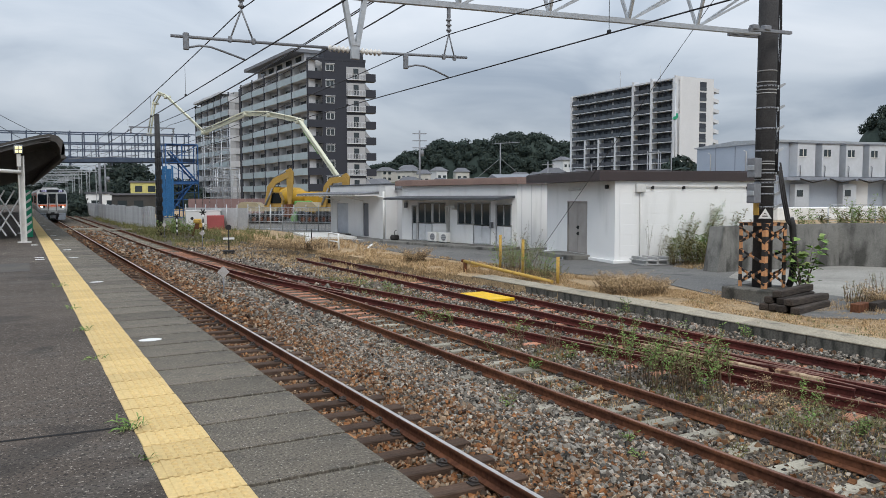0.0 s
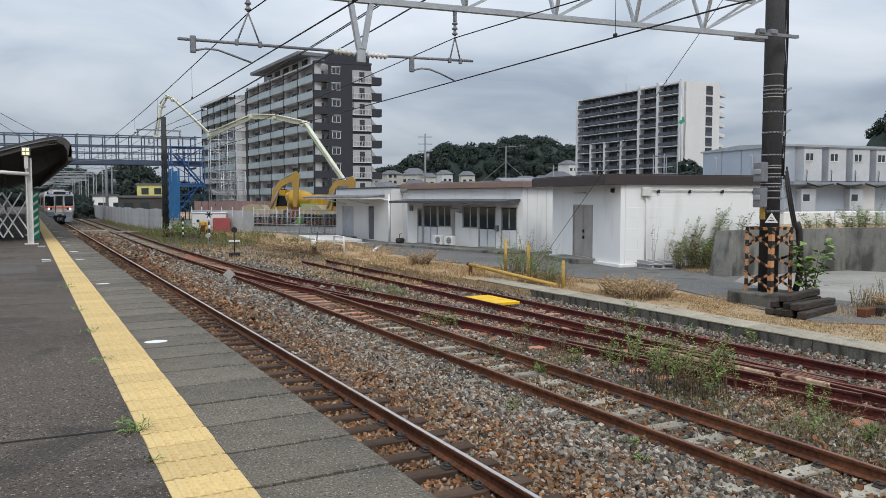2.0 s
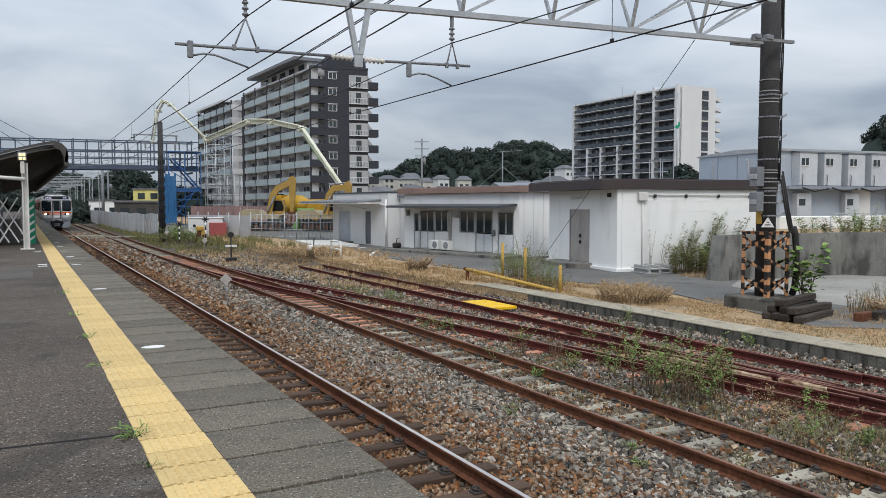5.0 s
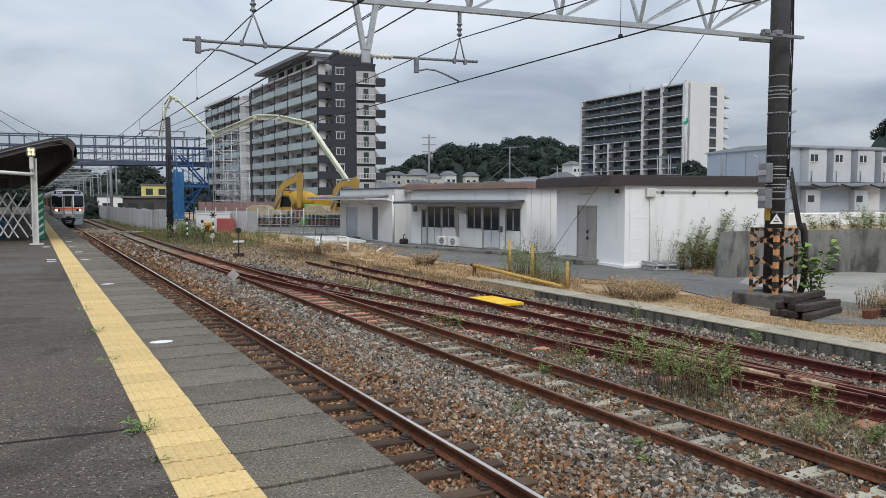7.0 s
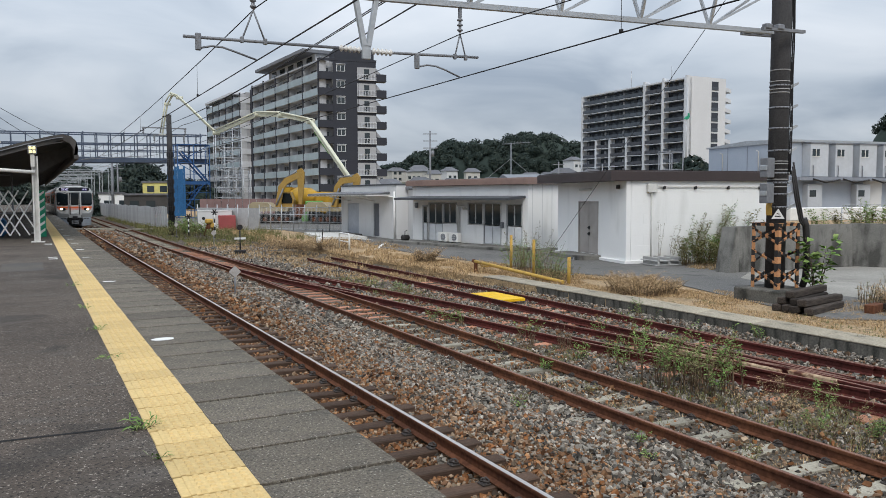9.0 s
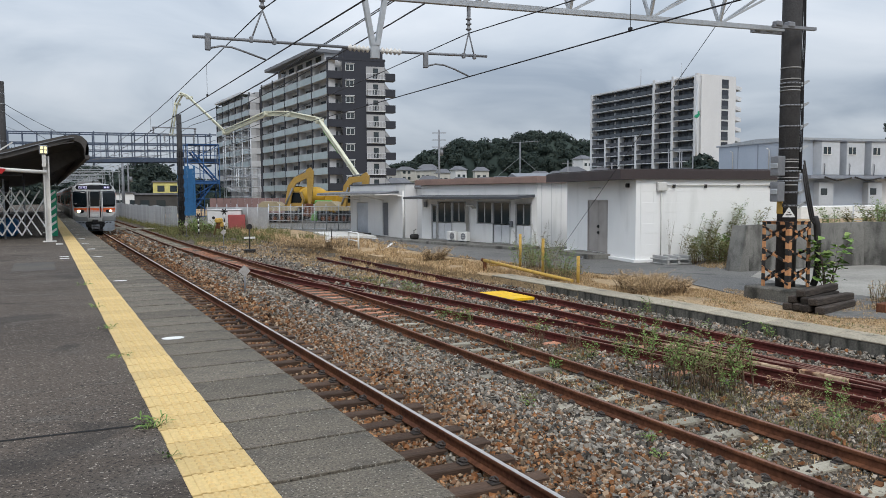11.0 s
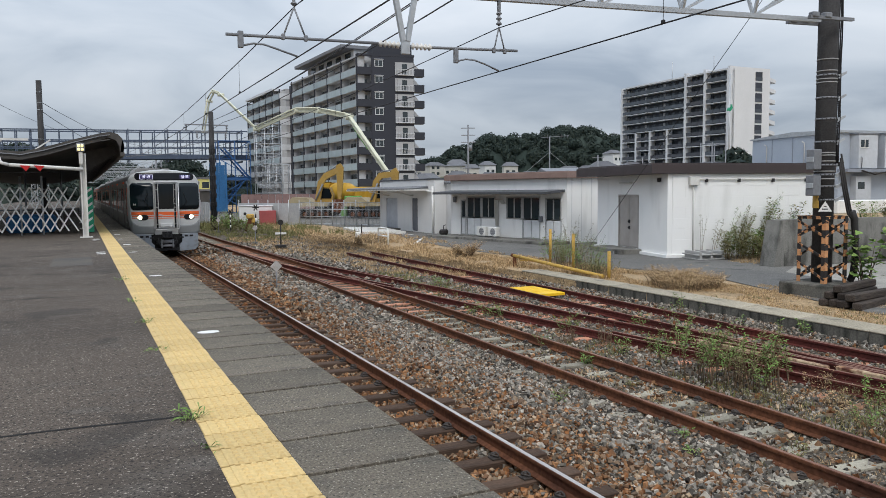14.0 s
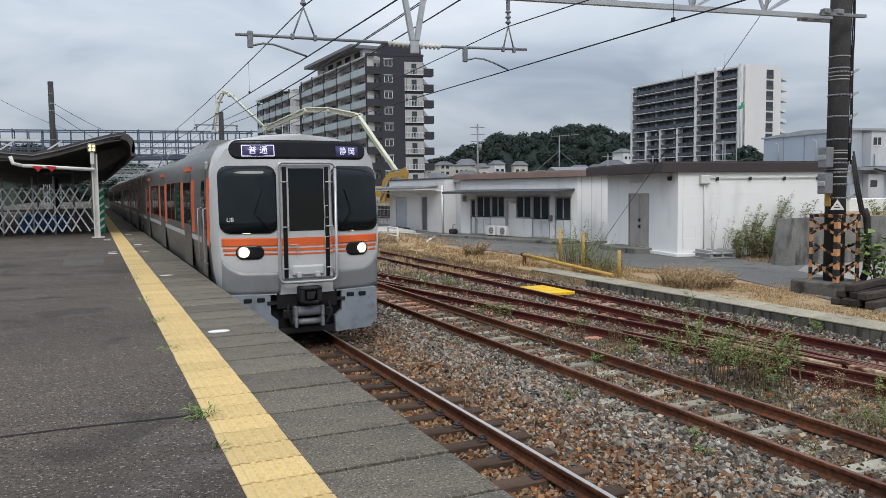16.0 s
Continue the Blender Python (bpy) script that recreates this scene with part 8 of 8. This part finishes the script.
def woods(name, label, blobs, seed, leaf=0.55, per=70, dens=0.012, crown=0.0):
    """Tree-covered hill: a dark mound under crowns of many leaf facets. Blobs: x, y, base, radius x, radius y, height."""
    r = np.random.default_rng(seed)
    V, F, o = [], [], 0
    for cx, cy, z0, rx, ry, h in blobs:
        n, m = 26, 10
        gv, gf = [], []
        for j in range(m + 1):
            for i in range(n):
                a, t = 2 * math.pi * i / n, j / m
                k = math.cos(t * math.pi / 2)
                gv.append((cx + rx * 0.94 * k * math.cos(a), cy + ry * 0.94 * k * math.sin(a), z0 - 2 + (h - 0.5) * math.sin(t * math.pi / 2)))
        for j in range(m):
            for i in range(n):
                a, b, c, d = j * n + i, j * n + (i + 1) % n, (j + 1) * n + (i + 1) % n, (j + 1) * n + i
                gf += [(a, b, c), (a, c, d)]
        V.append(np.array(gv))
        F.append(np.array(gf) + o)
        o += len(gv)
        crowns = int(rx * ry * math.pi * dens * 1.6) + 30
        a, t = r.uniform(0, 2 * math.pi, crowns), np.arccos(r.uniform(0, 1, crowns) ** 0.7)
        k, s = np.sin(t), np.cos(t)
        cen = np.stack([cx + rx * k * np.cos(a), cy + ry * k * np.sin(a), z0 - 2 + h * s], -1)
        size = r.uniform(1.6, 3.6, crowns) * (crown or leaf / 0.55)
        N = crowns * per
        idx = np.repeat(np.arange(crowns), per)
        d = r.normal(size=(N, 3))
        d /= np.linalg.norm(d, axis=1, keepdims=True)
        pos = cen[idx] + d * size[idx][:, None] * r.uniform(0.65, 1.05, (N, 1)) * np.array([1, 1, 0.85])
        u = np.cross(d, r.normal(size=(N, 3)))
        u /= np.linalg.norm(u, axis=1, keepdims=True) + 1e-9
        w = np.cross(d, u) + 0.5 * r.normal(size=(N, 3))
        ls = leaf * r.uniform(0.6, 1.6, (N, 1))
        tri = np.stack([pos + u * ls, pos - u * ls * 0.6 + w * ls, pos - u * ls * 0.6 - w * ls], 1)
        V.append(tri.reshape(-1, 3))
        F.append(np.arange(N * 3).reshape(-1, 3) + o)
        o += N * 3
    tagged(new(name, raw_mesh(name, np.concatenate(V), np.concatenate(F), FOREST_HAZE)), label, "woodland", kind="stuff")


woods("wooded_hill", "dark green wooded hill behind the houses", [(240, 342, 0, 30, 26, 36.5), (229, 345, 0, 20, 22, 37), (214, 354, 0, 22, 22, 33.5), (198, 362, 0, 22, 20, 32.5), (184, 368, 0, 18, 18, 27), (170, 374, 0, 22, 18, 20.5),
      (156, 379, 0, 16, 16, 15.5), (256, 330, 0, 14, 14, 32.5), (275, 320, 0, 20, 16, 30)], 11, 0.42, 240, 0.05, 1.15)
woods("wooded_hill", "dark green wooded slope beyond the prefab", [(262, 150, 0, 22, 24, 36), (276, 132, 0, 26, 24, 42), (300, 110, 0, 40, 30, 46)], 12, 0.36, 220, 0.04, 1.0)
woods("wooded_hill", "dark trees behind the station", [(22, 226, 0, 10, 8, 13.5), (9, 232, 0, 10, 8, 12.0), (20, 175, 0, 7, 8, 6.5), (4, 210, 0, 20, 12, 9), (-24, 190, 0, 22, 12, 11), (-45, 160, 0, 25, 20, 15), (-20, 260, 0, 40, 20, 18), (30, 200, 0, 11, 9, 8)], 13, 0.3, 170, 0.05, 0.8)
woods("tree_clump", "green bushy trees beside the far tracks", [(5.0, 134, 0, 1.4, 3, 4.4), (4.6, 142, 0, 1.5, 3, 4.8)], 14, 0.16, 160, 0.6)
woods("tree_clump", "green garden trees before the white apartments", [(72, 72, 0, 4.0, 4, 8.6), (77.5, 71, 0, 4.5, 4, 8.0)], 15, 0.25, 160, 0.4)

# ---- weeds, shrubs, dry grass ----
def leaf_quads(pos, direction, size, r, width=0.35):
    """Bent leaves, two quads each, at the positions along the directions."""
    n = len(pos)
    d = direction / (np.linalg.norm(direction, axis=1, keepdims=True) + 1e-9)
    side = np.cross(d, np.array([0, 0, 1.0]) + 0.3 * r.normal(size=(n, 3)))
    side /= np.linalg.norm(side, axis=1, keepdims=True) + 1e-9
    s = size[:, None]
    mid = pos + d * s * 0.5 + np.array([0, 0, 0.06]) * s
    tip = pos + d * s + np.array([0, 0, -0.2]) * s
    w = side * s * width * 0.5
    v = np.stack([pos, mid + w, mid - w, tip], 1).reshape(-1, 3)
    o = np.arange(n)[:, None] * 4
    f = np.concatenate([o + np.array([[0, 1, 2]]), o + np.array([[1, 3, 2]])], 0)
    return v, f


def plant(name, label, category, x, y, z, h, stems, spread, leaf, leaves, leafmat, stemmat, lean=(0.0, 0.0), start=0.25, bushy=0.25, seed=0, thick=0.006, width=0.35, group=""):
    """Upright weed or shrub: tapered stems with side twigs and many leaves."""
    r = np.random.default_rng(seed + int(abs(x * 131 + y * 17)))
    root = thing(name, label, category, pose(x, y, z), group=group)
    g = G()
    P, D, S = [], [], []
    for k in range(stems):
        a = r.uniform(0, 2 * math.pi)
        b = np.array([spread * math.sqrt(r.random()) * math.cos(a), spread * math.sqrt(r.random()) * math.sin(a), -0.03])
        hh = h * r.uniform(0.6, 1.0)
        out = np.array([math.cos(a), math.sin(a), 0]) * bushy * hh * r.uniform(0.2, 1.0) + np.array([lean[0], lean[1], 0]) * hh
        pts = [b + np.array([0, 0, hh]) * t + out * t * t + r.normal(size=3) * 0.012 * (t > 0) for t in (0, 0.35, 0.7, 1.0)]
        for i in range(3):
            g.rod(pts[i], pts[i + 1], thick * (1.15 - 0.33 * i), thick * (0.82 - 0.33 * i) + 0.001, n=4)
        for _ in range(leaves):
            t = start + (1 - start) * r.random() ** 0.8
            i = min(int(t / 0.35), 2)
            f = (t - 0.35 * i) / (0.35 if i < 2 else 0.3)
            p = pts[i] + (pts[i + 1] - pts[i]) * min(f, 1)
            ang = r.uniform(0, 2 * math.pi)
            d = np.array([math.cos(ang), math.sin(ang), r.uniform(0.0, 0.9)])
            tw = r.random() * bushy * 0.35 * hh * (1.15 - t)
            P.append(p + d * tw)
            D.append(d)
            S.append(leaf * r.uniform(0.5, 1.2))
    tagged(part("stem", g, stemmat, root), kind="stuff")
    v, f = leaf_quads(np.array(P), np.array(D), np.array(S), r, width)
    tagged(part("foliage", raw_mesh("foliage", v, f, leafmat), None, root), kind="stuff")
    return root


def grass(name, label, regions, material, seed):
    """Blades in tufts. Regions: x0, x1, y0, y1, tufts per square metre, height, ground height, blades."""
    r = np.random.default_rng(seed)
    V, o, F = [], 0, []
    for x0, x1, y0, y1, dens, h, z, blades in regions:
        n = int((x1 - x0) * (y1 - y0) * dens)
        c = np.stack([r.uniform(x0, x1, n), r.uniform(y0, y1, n)], -1)
        keep = np.array([noise.noise(Vector((a * 0.9, b * 0.55, seed))) > -0.16 for a, b in c])
        c = c[keep]
        n = len(c)
        N = n * blades
        base = np.repeat(c, blades, 0) + r.normal(size=(N, 2)) * 0.05
        hh = h * np.repeat(r.uniform(0.4, 1.25, n), blades) * r.uniform(0.5, 1.1, N)
        a = r.uniform(0, 2 * math.pi, N)
        ln = hh * r.uniform(0.15, 0.9, N)
        w = r.uniform(0.004, 0.009, N) * (1.6 if y1 > 24 else 1.0)
        zz = np.full(N, z) if not callable(z) else np.array([z(p, q) for p, q in base])
        b0 = np.stack([base[:, 0] - w * np.sin(a), base[:, 1] + w * np.cos(a), zz], -1)
        b1 = np.stack([base[:, 0] + w * np.sin(a), base[:, 1] - w * np.cos(a), zz], -1)
        tip = np.stack([base[:, 0] + ln * np.cos(a), base[:, 1] + ln * np.sin(a), zz + hh], -1)
        V.append(np.stack([b0, b1, tip], 1).reshape(-1, 3))
        F.append(np.arange(N * 3).reshape(-1, 3) + o)
        o += N * 3
    tagged(new(name, raw_mesh(name, np.concatenate(V), np.concatenate(F), material)), label, "grass", kind="stuff")


lower = lambda x, y: bed(x, y)
grass("dry_grass", "dry straw-coloured grass over the old loading platform", [
    (10.3, 13.0, 7.0, 13.0, 120, 0.045, 0, 9), (10.3, 13.2, 13.0, 18.0, 170, 0.055, 0, 10), (10.1, 12.3, 18, 30, 110, 0.12, 0, 8), (8.9, 12.0, 22.0, 34, 50, 0.14, -0.02, 8),
    (13.0, 15.5, 7.5, 11.5, 70, 0.14, 0, 8), (17, 24, 18.6, 21.5, 40, 0.16, 0, 9), (9.0, 14, 34, 42, 14, 0.18, 0, 10)], STRAW, 21)
grass("dry_grass", "tall dry grass between the turnout and the lane", [
    (6.4, 9.3, 23.5, 36, 50, 0.15, lower, 8), (5.2, 9.3, 36, 50, 18, 0.2, lower, 10), (8.9, 9.4, 16, 23.5, 70, 0.16, lower, 8), (9.0, 10.2, 40, 66, 10, 0.32, 0, 10),
    (3.4, 4.4, 3.0, 12, 34, 0.05, lower, 7), (4.8, 6.0, 3.6, 7.5, 40, 0.08, lower, 7)], STRAW, 22)
grass("green_grass", "low olive grass and moss among the rails", [
    (4.75, 6.4, 3.6, 12, 34, 0.12, lower, 8), (2.9, 4.6, 4, 16, 5, 0.08, lower, 8), (5.6, 7.2, 18, 26, 20, 0.16, lower, 8), (4.9, 9.0, 46, 75, 9, 0.3, lower, 10), (5.0, 7.2, 60, 110, 10, 0.5, -0.2, 10),
    (9.6, 11.2, 6.5, 14, 14, 0.07, 0.0, 7), (7.0, 12.0, 44, 62, 6, 0.5, 0, 10)], OLIVE, 23)

r_ = random.Random(9)
WEED = "leafy green weeds with brown stalks growing between the rails"
for k in range(26):
    x, y = r_.uniform(5.15, 6.15), r_.uniform(7.7, 9.4)
    plant("weed", WEED, "weed", x, y, bed(x, y), r_.uniform(0.65, 1.25), 3, 0.08, 0.068, 42, GREEN if r_.random() < 0.6 else OLIVE, STALK, start=0.42, bushy=0.3, seed=k, group="weeds among the rails")
for k, (x, y, h) in enumerate(((6.1, 10.3, 0.6), (5.9, 10.6, 0.5), (5.35, 10.8, 0.4), (5.5, 9.9, 0.55), (5.7, 13.2, 0.45), (5.8, 12.9, 0.35), (5.25, 15.6, 0.4), (5.4, 15.2, 0.45), (5.0, 15.9, 0.4), (6.45, 20.5, 0.5),
                                 (6.3, 20.9, 0.45), (6.05, 21.5, 0.6), (5.9, 22.0, 0.5), (6.6, 6.9, 0.35), (6.2, 6.6, 0.4), (6.9, 11.0, 0.9), (7.2, 12.6, 0.4), (9.2, 13.5, 0.45), (9.25, 10.2, 0.3), (4.4, 10.5, 0.25), (5.3, 6.1, 0.3), (5.6, 5.6, 0.3))):
    plant("weed", "small bright green weed in the ballast", "weed", x, y, bed(x, y), h, 6, 0.10, 0.06, 26, GREEN, STALK, start=0.15, bushy=0.55, seed=50 + k, group="weeds among the rails")
for k, (x, y, h) in enumerate(((3.45, 5.6, 0.16), (3.0, 6.8, 0.14), (2.85, 9.0, 0.15), (2.6, 6.2, 0.12), (3.9, 5.9, 0.12), (2.5, 8.6, 0.14), (2.9, 13.0, 0.15), (4.45, 12.0, 0.3), (4.0, 8.9, 0.14))):
    plant("weed_tuft", "tiny weed tuft between the ballast stones", "weed", x, y, bed(x, y) + 0.03, h, 7, 0.07, 0.05, 10, GREEN if k % 2 else OLIVE, STALK, start=0.1, bushy=0.9, seed=80 + k, group="weeds among the rails")
for k, (x, y, h, n) in enumerate(((-2.70, 5.2, 0.07, 14), (-2.69, 4.5, 0.03, 4), (-2.70, 9.3, 0.04, 6), (-2.69, 11.2, 0.04, 6), (-2.7, 7.6, 0.04, 6), (-2.7, 14.2, 0.06, 6))):
    plant("platform_weed", "small grass tuft growing beside the tactile strip", "weed", x, y, PZ, h, n, 0.06, 0.11, 5, GREEN, STALK, start=0.0, bushy=1.2, seed=100 + k, width=0.12, thick=0.002)
# tangled bushes by the yellow posts and on the verge
for k, (x, y, h, s) in enumerate(((11.7, 22.0, 1.15, 0.6), (11.3, 20.9, 1.1, 0.55), (11.25, 19.8, 0.9, 0.5), (10.9, 18.8, 0.55, 0.4), (12.0, 22.8, 0.8, 0.5))):
    plant("tangled_bush", "tangled half-dry bush round the yellow posts", "bush", x, y, 0, h, 26, s, 0.075, 34, OLIVE if k % 2 else GREEN, STALK, start=0.12, bushy=0.55, seed=120 + k, thick=0.005)
plant("tall_weed", "tall thin dry weed beside the stay wire", "weed", 12.3, 22.3, 0, 1.9, 6, 0.25, 0.05, 24, OLIVE, STALK, start=0.35, bushy=0.3, seed=130)
for k, (x, y, h, s) in enumerate(((11.15, 15.9, 0.6, 0.7), (10.8, 15.2, 0.5, 0.6), (11.6, 16.4, 0.5, 0.55), (11.4, 15.3, 0.5, 0.6), (8.9, 37.1, 0.75, 1.3), (9.8, 36.6, 0.7, 1.2), (8.2, 38.2, 0.6, 1.0), (10.3, 26.7, 0.75, 0.35), (14.4, 10.4, 0.5, 0.4))):
    plant("dry_bush", "heap of dry brown brush on the verge", "bush", x, y, 0, h * 0.85, 110, s, 0.09, 34, STRAW, STALK, start=0.0, bushy=1.0, seed=140 + k, width=0.14)
# tall weeds before the shed's long wall
for k in range(11):
    t = k / 10
    x, y = 18.4 + 3.6 * t + r_.uniform(-0.2, 0.2), 21.4 - 0.6 * t + r_.uniform(-0.4, 0.2)
    plant("tall_weed", "tall arching weed against the white shed wall", "weed", x, y, 0, r_.uniform(1.6, 2.7) if k not in (0, 3) else 1.3, 4, 0.15, 0.17, 70, OLIVE if k % 3 else GREEN, STALK, lean=(0.28, 0.1), start=0.2, bushy=0.12, seed=160 + k, width=0.25, thick=0.008, group="weeds by the shed")
for k in range(9):
    x, y = 18.2 + 0.45 * k, 20.6 + r_.uniform(-0.5, 0.3)
    plant("undergrowth", "dense green undergrowth at the shed wall", "bush", x, y, 0, r_.uniform(0.8, 1.3), 22, 0.45, 0.14, 34, GREEN if k > 2 else OLIVE, STALK, start=0.1, bushy=0.5, seed=180 + k, group="weeds by the shed")
for k in range(8):
    x, y = 18.0 + 0.42 * k + r_.uniform(-0.15, 0.15), 21.2 - 0.07 * k + r_.uniform(-0.3, 0.2)
    plant("tall_weed", "tall slender weed leaning before the white wall", "weed", x, y, 0, r_.uniform(1.5, 2.5), 3, 0.12, 0.11, 46, GREEN if k % 2 else OLIVE, STALK, lean=(0.34, 0.05), start=0.3, bushy=0.16, seed=300 + k, width=0.3, thick=0.007, group="weeds by the shed")
for k, (x, y, h) in enumerate(((11.9, 21.4, 1.5), (11.5, 20.2, 1.3), (12.1, 22.6, 1.7), (11.35, 21.6, 1.2))):
    plant("tall_weed", "thin leafy weed among the yellow posts", "weed", x, y, 0, h, 7, 0.35, 0.07, 46, GREEN if k % 2 else OLIVE, STALK, start=0.25, bushy=0.4, seed=320 + k)
for k in range(14):
    x, y = r_.uniform(5.0, 6.3), r_.uniform(5.4, 7.6)
    plant("weed_tuft", "low half-dry tuft in the grey ballast", "weed", x, y, bed(x, y), r_.uniform(0.2, 0.42), 16, 0.14, 0.07, 12, OLIVE if k % 3 else STRAW, STALK, start=0.1, bushy=0.8, seed=340 + k, width=0.12, thick=0.003, group="weeds among the rails")
for k, (x, y, h) in enumerate(((5.55, 11.6, 0.55), (5.9, 8.5, 0.5), (5.4, 8.1, 0.55), (6.1, 9.4, 0.6), (5.2, 12.3, 0.4))):
    plant("dry_weed", "upright russet dead weed stalks between the tracks", "weed", x, y, bed(x, y), h, 26, 0.14, 0.05, 8, STALK, STALK, start=0.3, bushy=0.2, seed=360 + k, width=0.15, thick=0.004, group="weeds among the rails")
plant("tall_weed", "slender climbing weed by the conduit", "weed", 17.75, 21.75, 0, 1.75, 3, 0.06, 0.07, 40, OLIVE, STALK, start=0.3, bushy=0.12, seed=199)
# young tree beside the cage and weeds beyond
plant("sapling", "young broad-leaved sapling beside the guard cage", "shrub", 13.66, 12.12, 0.02, 1.85, 8, 0.12, 0.22, 20, GREEN, BARK, start=0.22, bushy=0.42, seed=210, thick=0.013, width=0.75)
for k, (x, y, h) in enumerate(((14.0, 11.0, 0.6), (14.5, 10.9, 0.7), (15.0, 10.6, 0.75), (14.8, 11.5, 0.5), (15.5, 11.2, 0.8), (14.2, 10.3, 0.5), (15.8, 10.4, 0.7))):
    plant("dry_weed", "upright half-dry weeds beside the timbers", "weed", x, y, 0, h, 14, 0.28, 0.05, 22, STRAW if k % 2 else OLIVE, STALK, start=0.2, bushy=0.3, seed=220 + k)
# hedge plants on the raised yard, one goldenrod clump
GOLD = two_tone("goldenrod", [(0.55, 0.42, 0.04), (0.4, 0.36, 0.06), (0.2, 0.25, 0.06)])
for k in range(16):
    x = 23.6 + 0.42 * k
    plant("yard_weed", "green and yellow weeds above the retaining wall", "weed", x, 18.4 - 0.62 * k * 0.45 + r_.uniform(0, 0.8), 1.1, r_.uniform(0.9, 1.6), 14, 0.4, 0.13, 40, GOLD if k in (7, 8, 9) else (OLIVE if k % 2 else GREEN), STALK, start=0.2, bushy=0.4, seed=240 + k, group="weeds above the wall")
for k in range(12):
    x, y = r_.uniform(5.6, 8.8), r_.uniform(54, 68)
    plant("trackside_bush", "green trackside bush before the fence", "bush", x, y, -0.1, r_.uniform(0.6, 1.3), 12, 0.6, 0.16, 30, GREEN if k % 2 else OLIVE, STALK, start=0.1, bushy=0.6, seed=270 + k, group="trackside bushes")

# ---- pieces of the platform and the kerb ----
def platform_pieces():
    # tactile tiles: 0.3 m with 5 x 5 studs and a bar on the inner side
    g = G()
    w = X_STRIP1 - X_STRIP0
    g.box(0, w, 0.012, 0.288, -0.03, 0.006, 0.003)
    g.box(0.045, 0.075, 0.01, 0.29, 0.0, 0.011, 0.003)
    for i in range(5):
        for j in range(5):
            x, y = 0.112 + i * 0.058, 0.034 + j * 0.058
            a, b = 0.017, 0.010
            g.add([(x - a, y - a, 0.006), (x + a, y - a, 0.006), (x + a, y + a, 0.006), (x - a, y + a, 0.006), (x - b, y - b, 0.0150), (x + b, y - b, 0.0150), (x + b, y + b, 0.0150), (x - b, y + b, 0.0150)],
                  [(4, 5, 6, 7), (0, 1, 5, 4), (1, 2, 6, 5), (2, 3, 7, 6), (3, 0, 4, 7)])
    me = g.mesh("tactile_tile", TACTILE)
    for n in range(-44, 130):
        t = part("tactile_tile", me, None, PLATFORM)
        t.matrix_basis = pose(X_STRIP0 + random.uniform(-0.003, 0.003), 3.844 + 0.3 * n, PZ + random.uniform(-0.001, 0.001))
    g = G()
    g.box(X_STRIP0, X_STRIP1, 3.844 + 39.0, 190, PZ - 0.03, PZ + 0.006)
    tagged(part("far_tactile_strip", g, TACTILE, PLATFORM), kind="stuff")
    g = G()
    g.box(0, X_EDGE - X_STRIP1, 0.018, 0.582, -0.16, 0.0, 0.003)
    me = g.mesh("edge_slab", SLAB)
    for n in range(-22, 80):
        t = part("edge_slab", me, None, PLATFORM)
        t.matrix_basis = pose(X_STRIP1 + 0.004 + random.uniform(-0.004, 0.004), 3.844 + 0.6 * n, PZ + random.uniform(-0.004, 0.0))
    g = G()
    for n in range(80, 310):
        g.box(X_STRIP1 + 0.004, X_EDGE, 3.844 + 0.6 * n + 0.006, 3.844 + 0.6 * n + 0.594, PZ - 0.16, PZ - 0.002)
    tagged(part("far_edge_slabs", g, SLAB, PLATFORM), kind="stuff")
    # painted door marks on the slabs
    for n in range(8):
        g = G()
        r = 0.115
        g.add([(r * math.cos(a) - 2.12, 0.75 * r * math.sin(a) + 8.36 + 6.25 * n, PZ + 0.002) for a in np.linspace(0, 2 * math.pi, 24, endpoint=False)], [tuple(range(24))])
        part("door_mark", g, WHITE_PAINT, PLATFORM, "white oval door mark")
    for x, y in ((-2.86, 20.6), (-2.86, 21.2), (-2.86, 26.9), (-2.86, 27.4), (-2.1, 24.0), (-2.1, 30.2)):
        g = G()
        g.box(x - 0.1, x + 0.1, y, y + 0.18, PZ - 0.01, PZ + 0.003)
        part("door_mark", g, WHITE_PAINT, PLATFORM, "white painted bar")


platform_pieces()


def kerb_pieces():
    root = thing("kerb", "low stained concrete edge of the old loading platform", "kerb", kind="structure")
    g = G()
    g.box(0, 0.14, 0.006, 1.494, -0.42, 0.0, 0.014)
    me = g.mesh("kerb_block", KERB)
    g = G()
    g.box(-0.012, 0.72, 0.004, 1.496, 0.0, 0.035, 0.012)
    cap = g.mesh("kerb_cap", KERB_TOP)
    for n in range(-8, 14):
        t = part("kerb_block", me, None, root)
        t.matrix_basis = pose(9.36 + 0.006 * max(n, 0) + random.uniform(-0.012, 0.012), 1.5 * n, random.uniform(-0.008, 0.004), 0, random.uniform(-0.5, 0.5), random.uniform(-0.4, 0.4))
        part("kerb_cap", cap, None, t)


kerb_pieces()
motions()
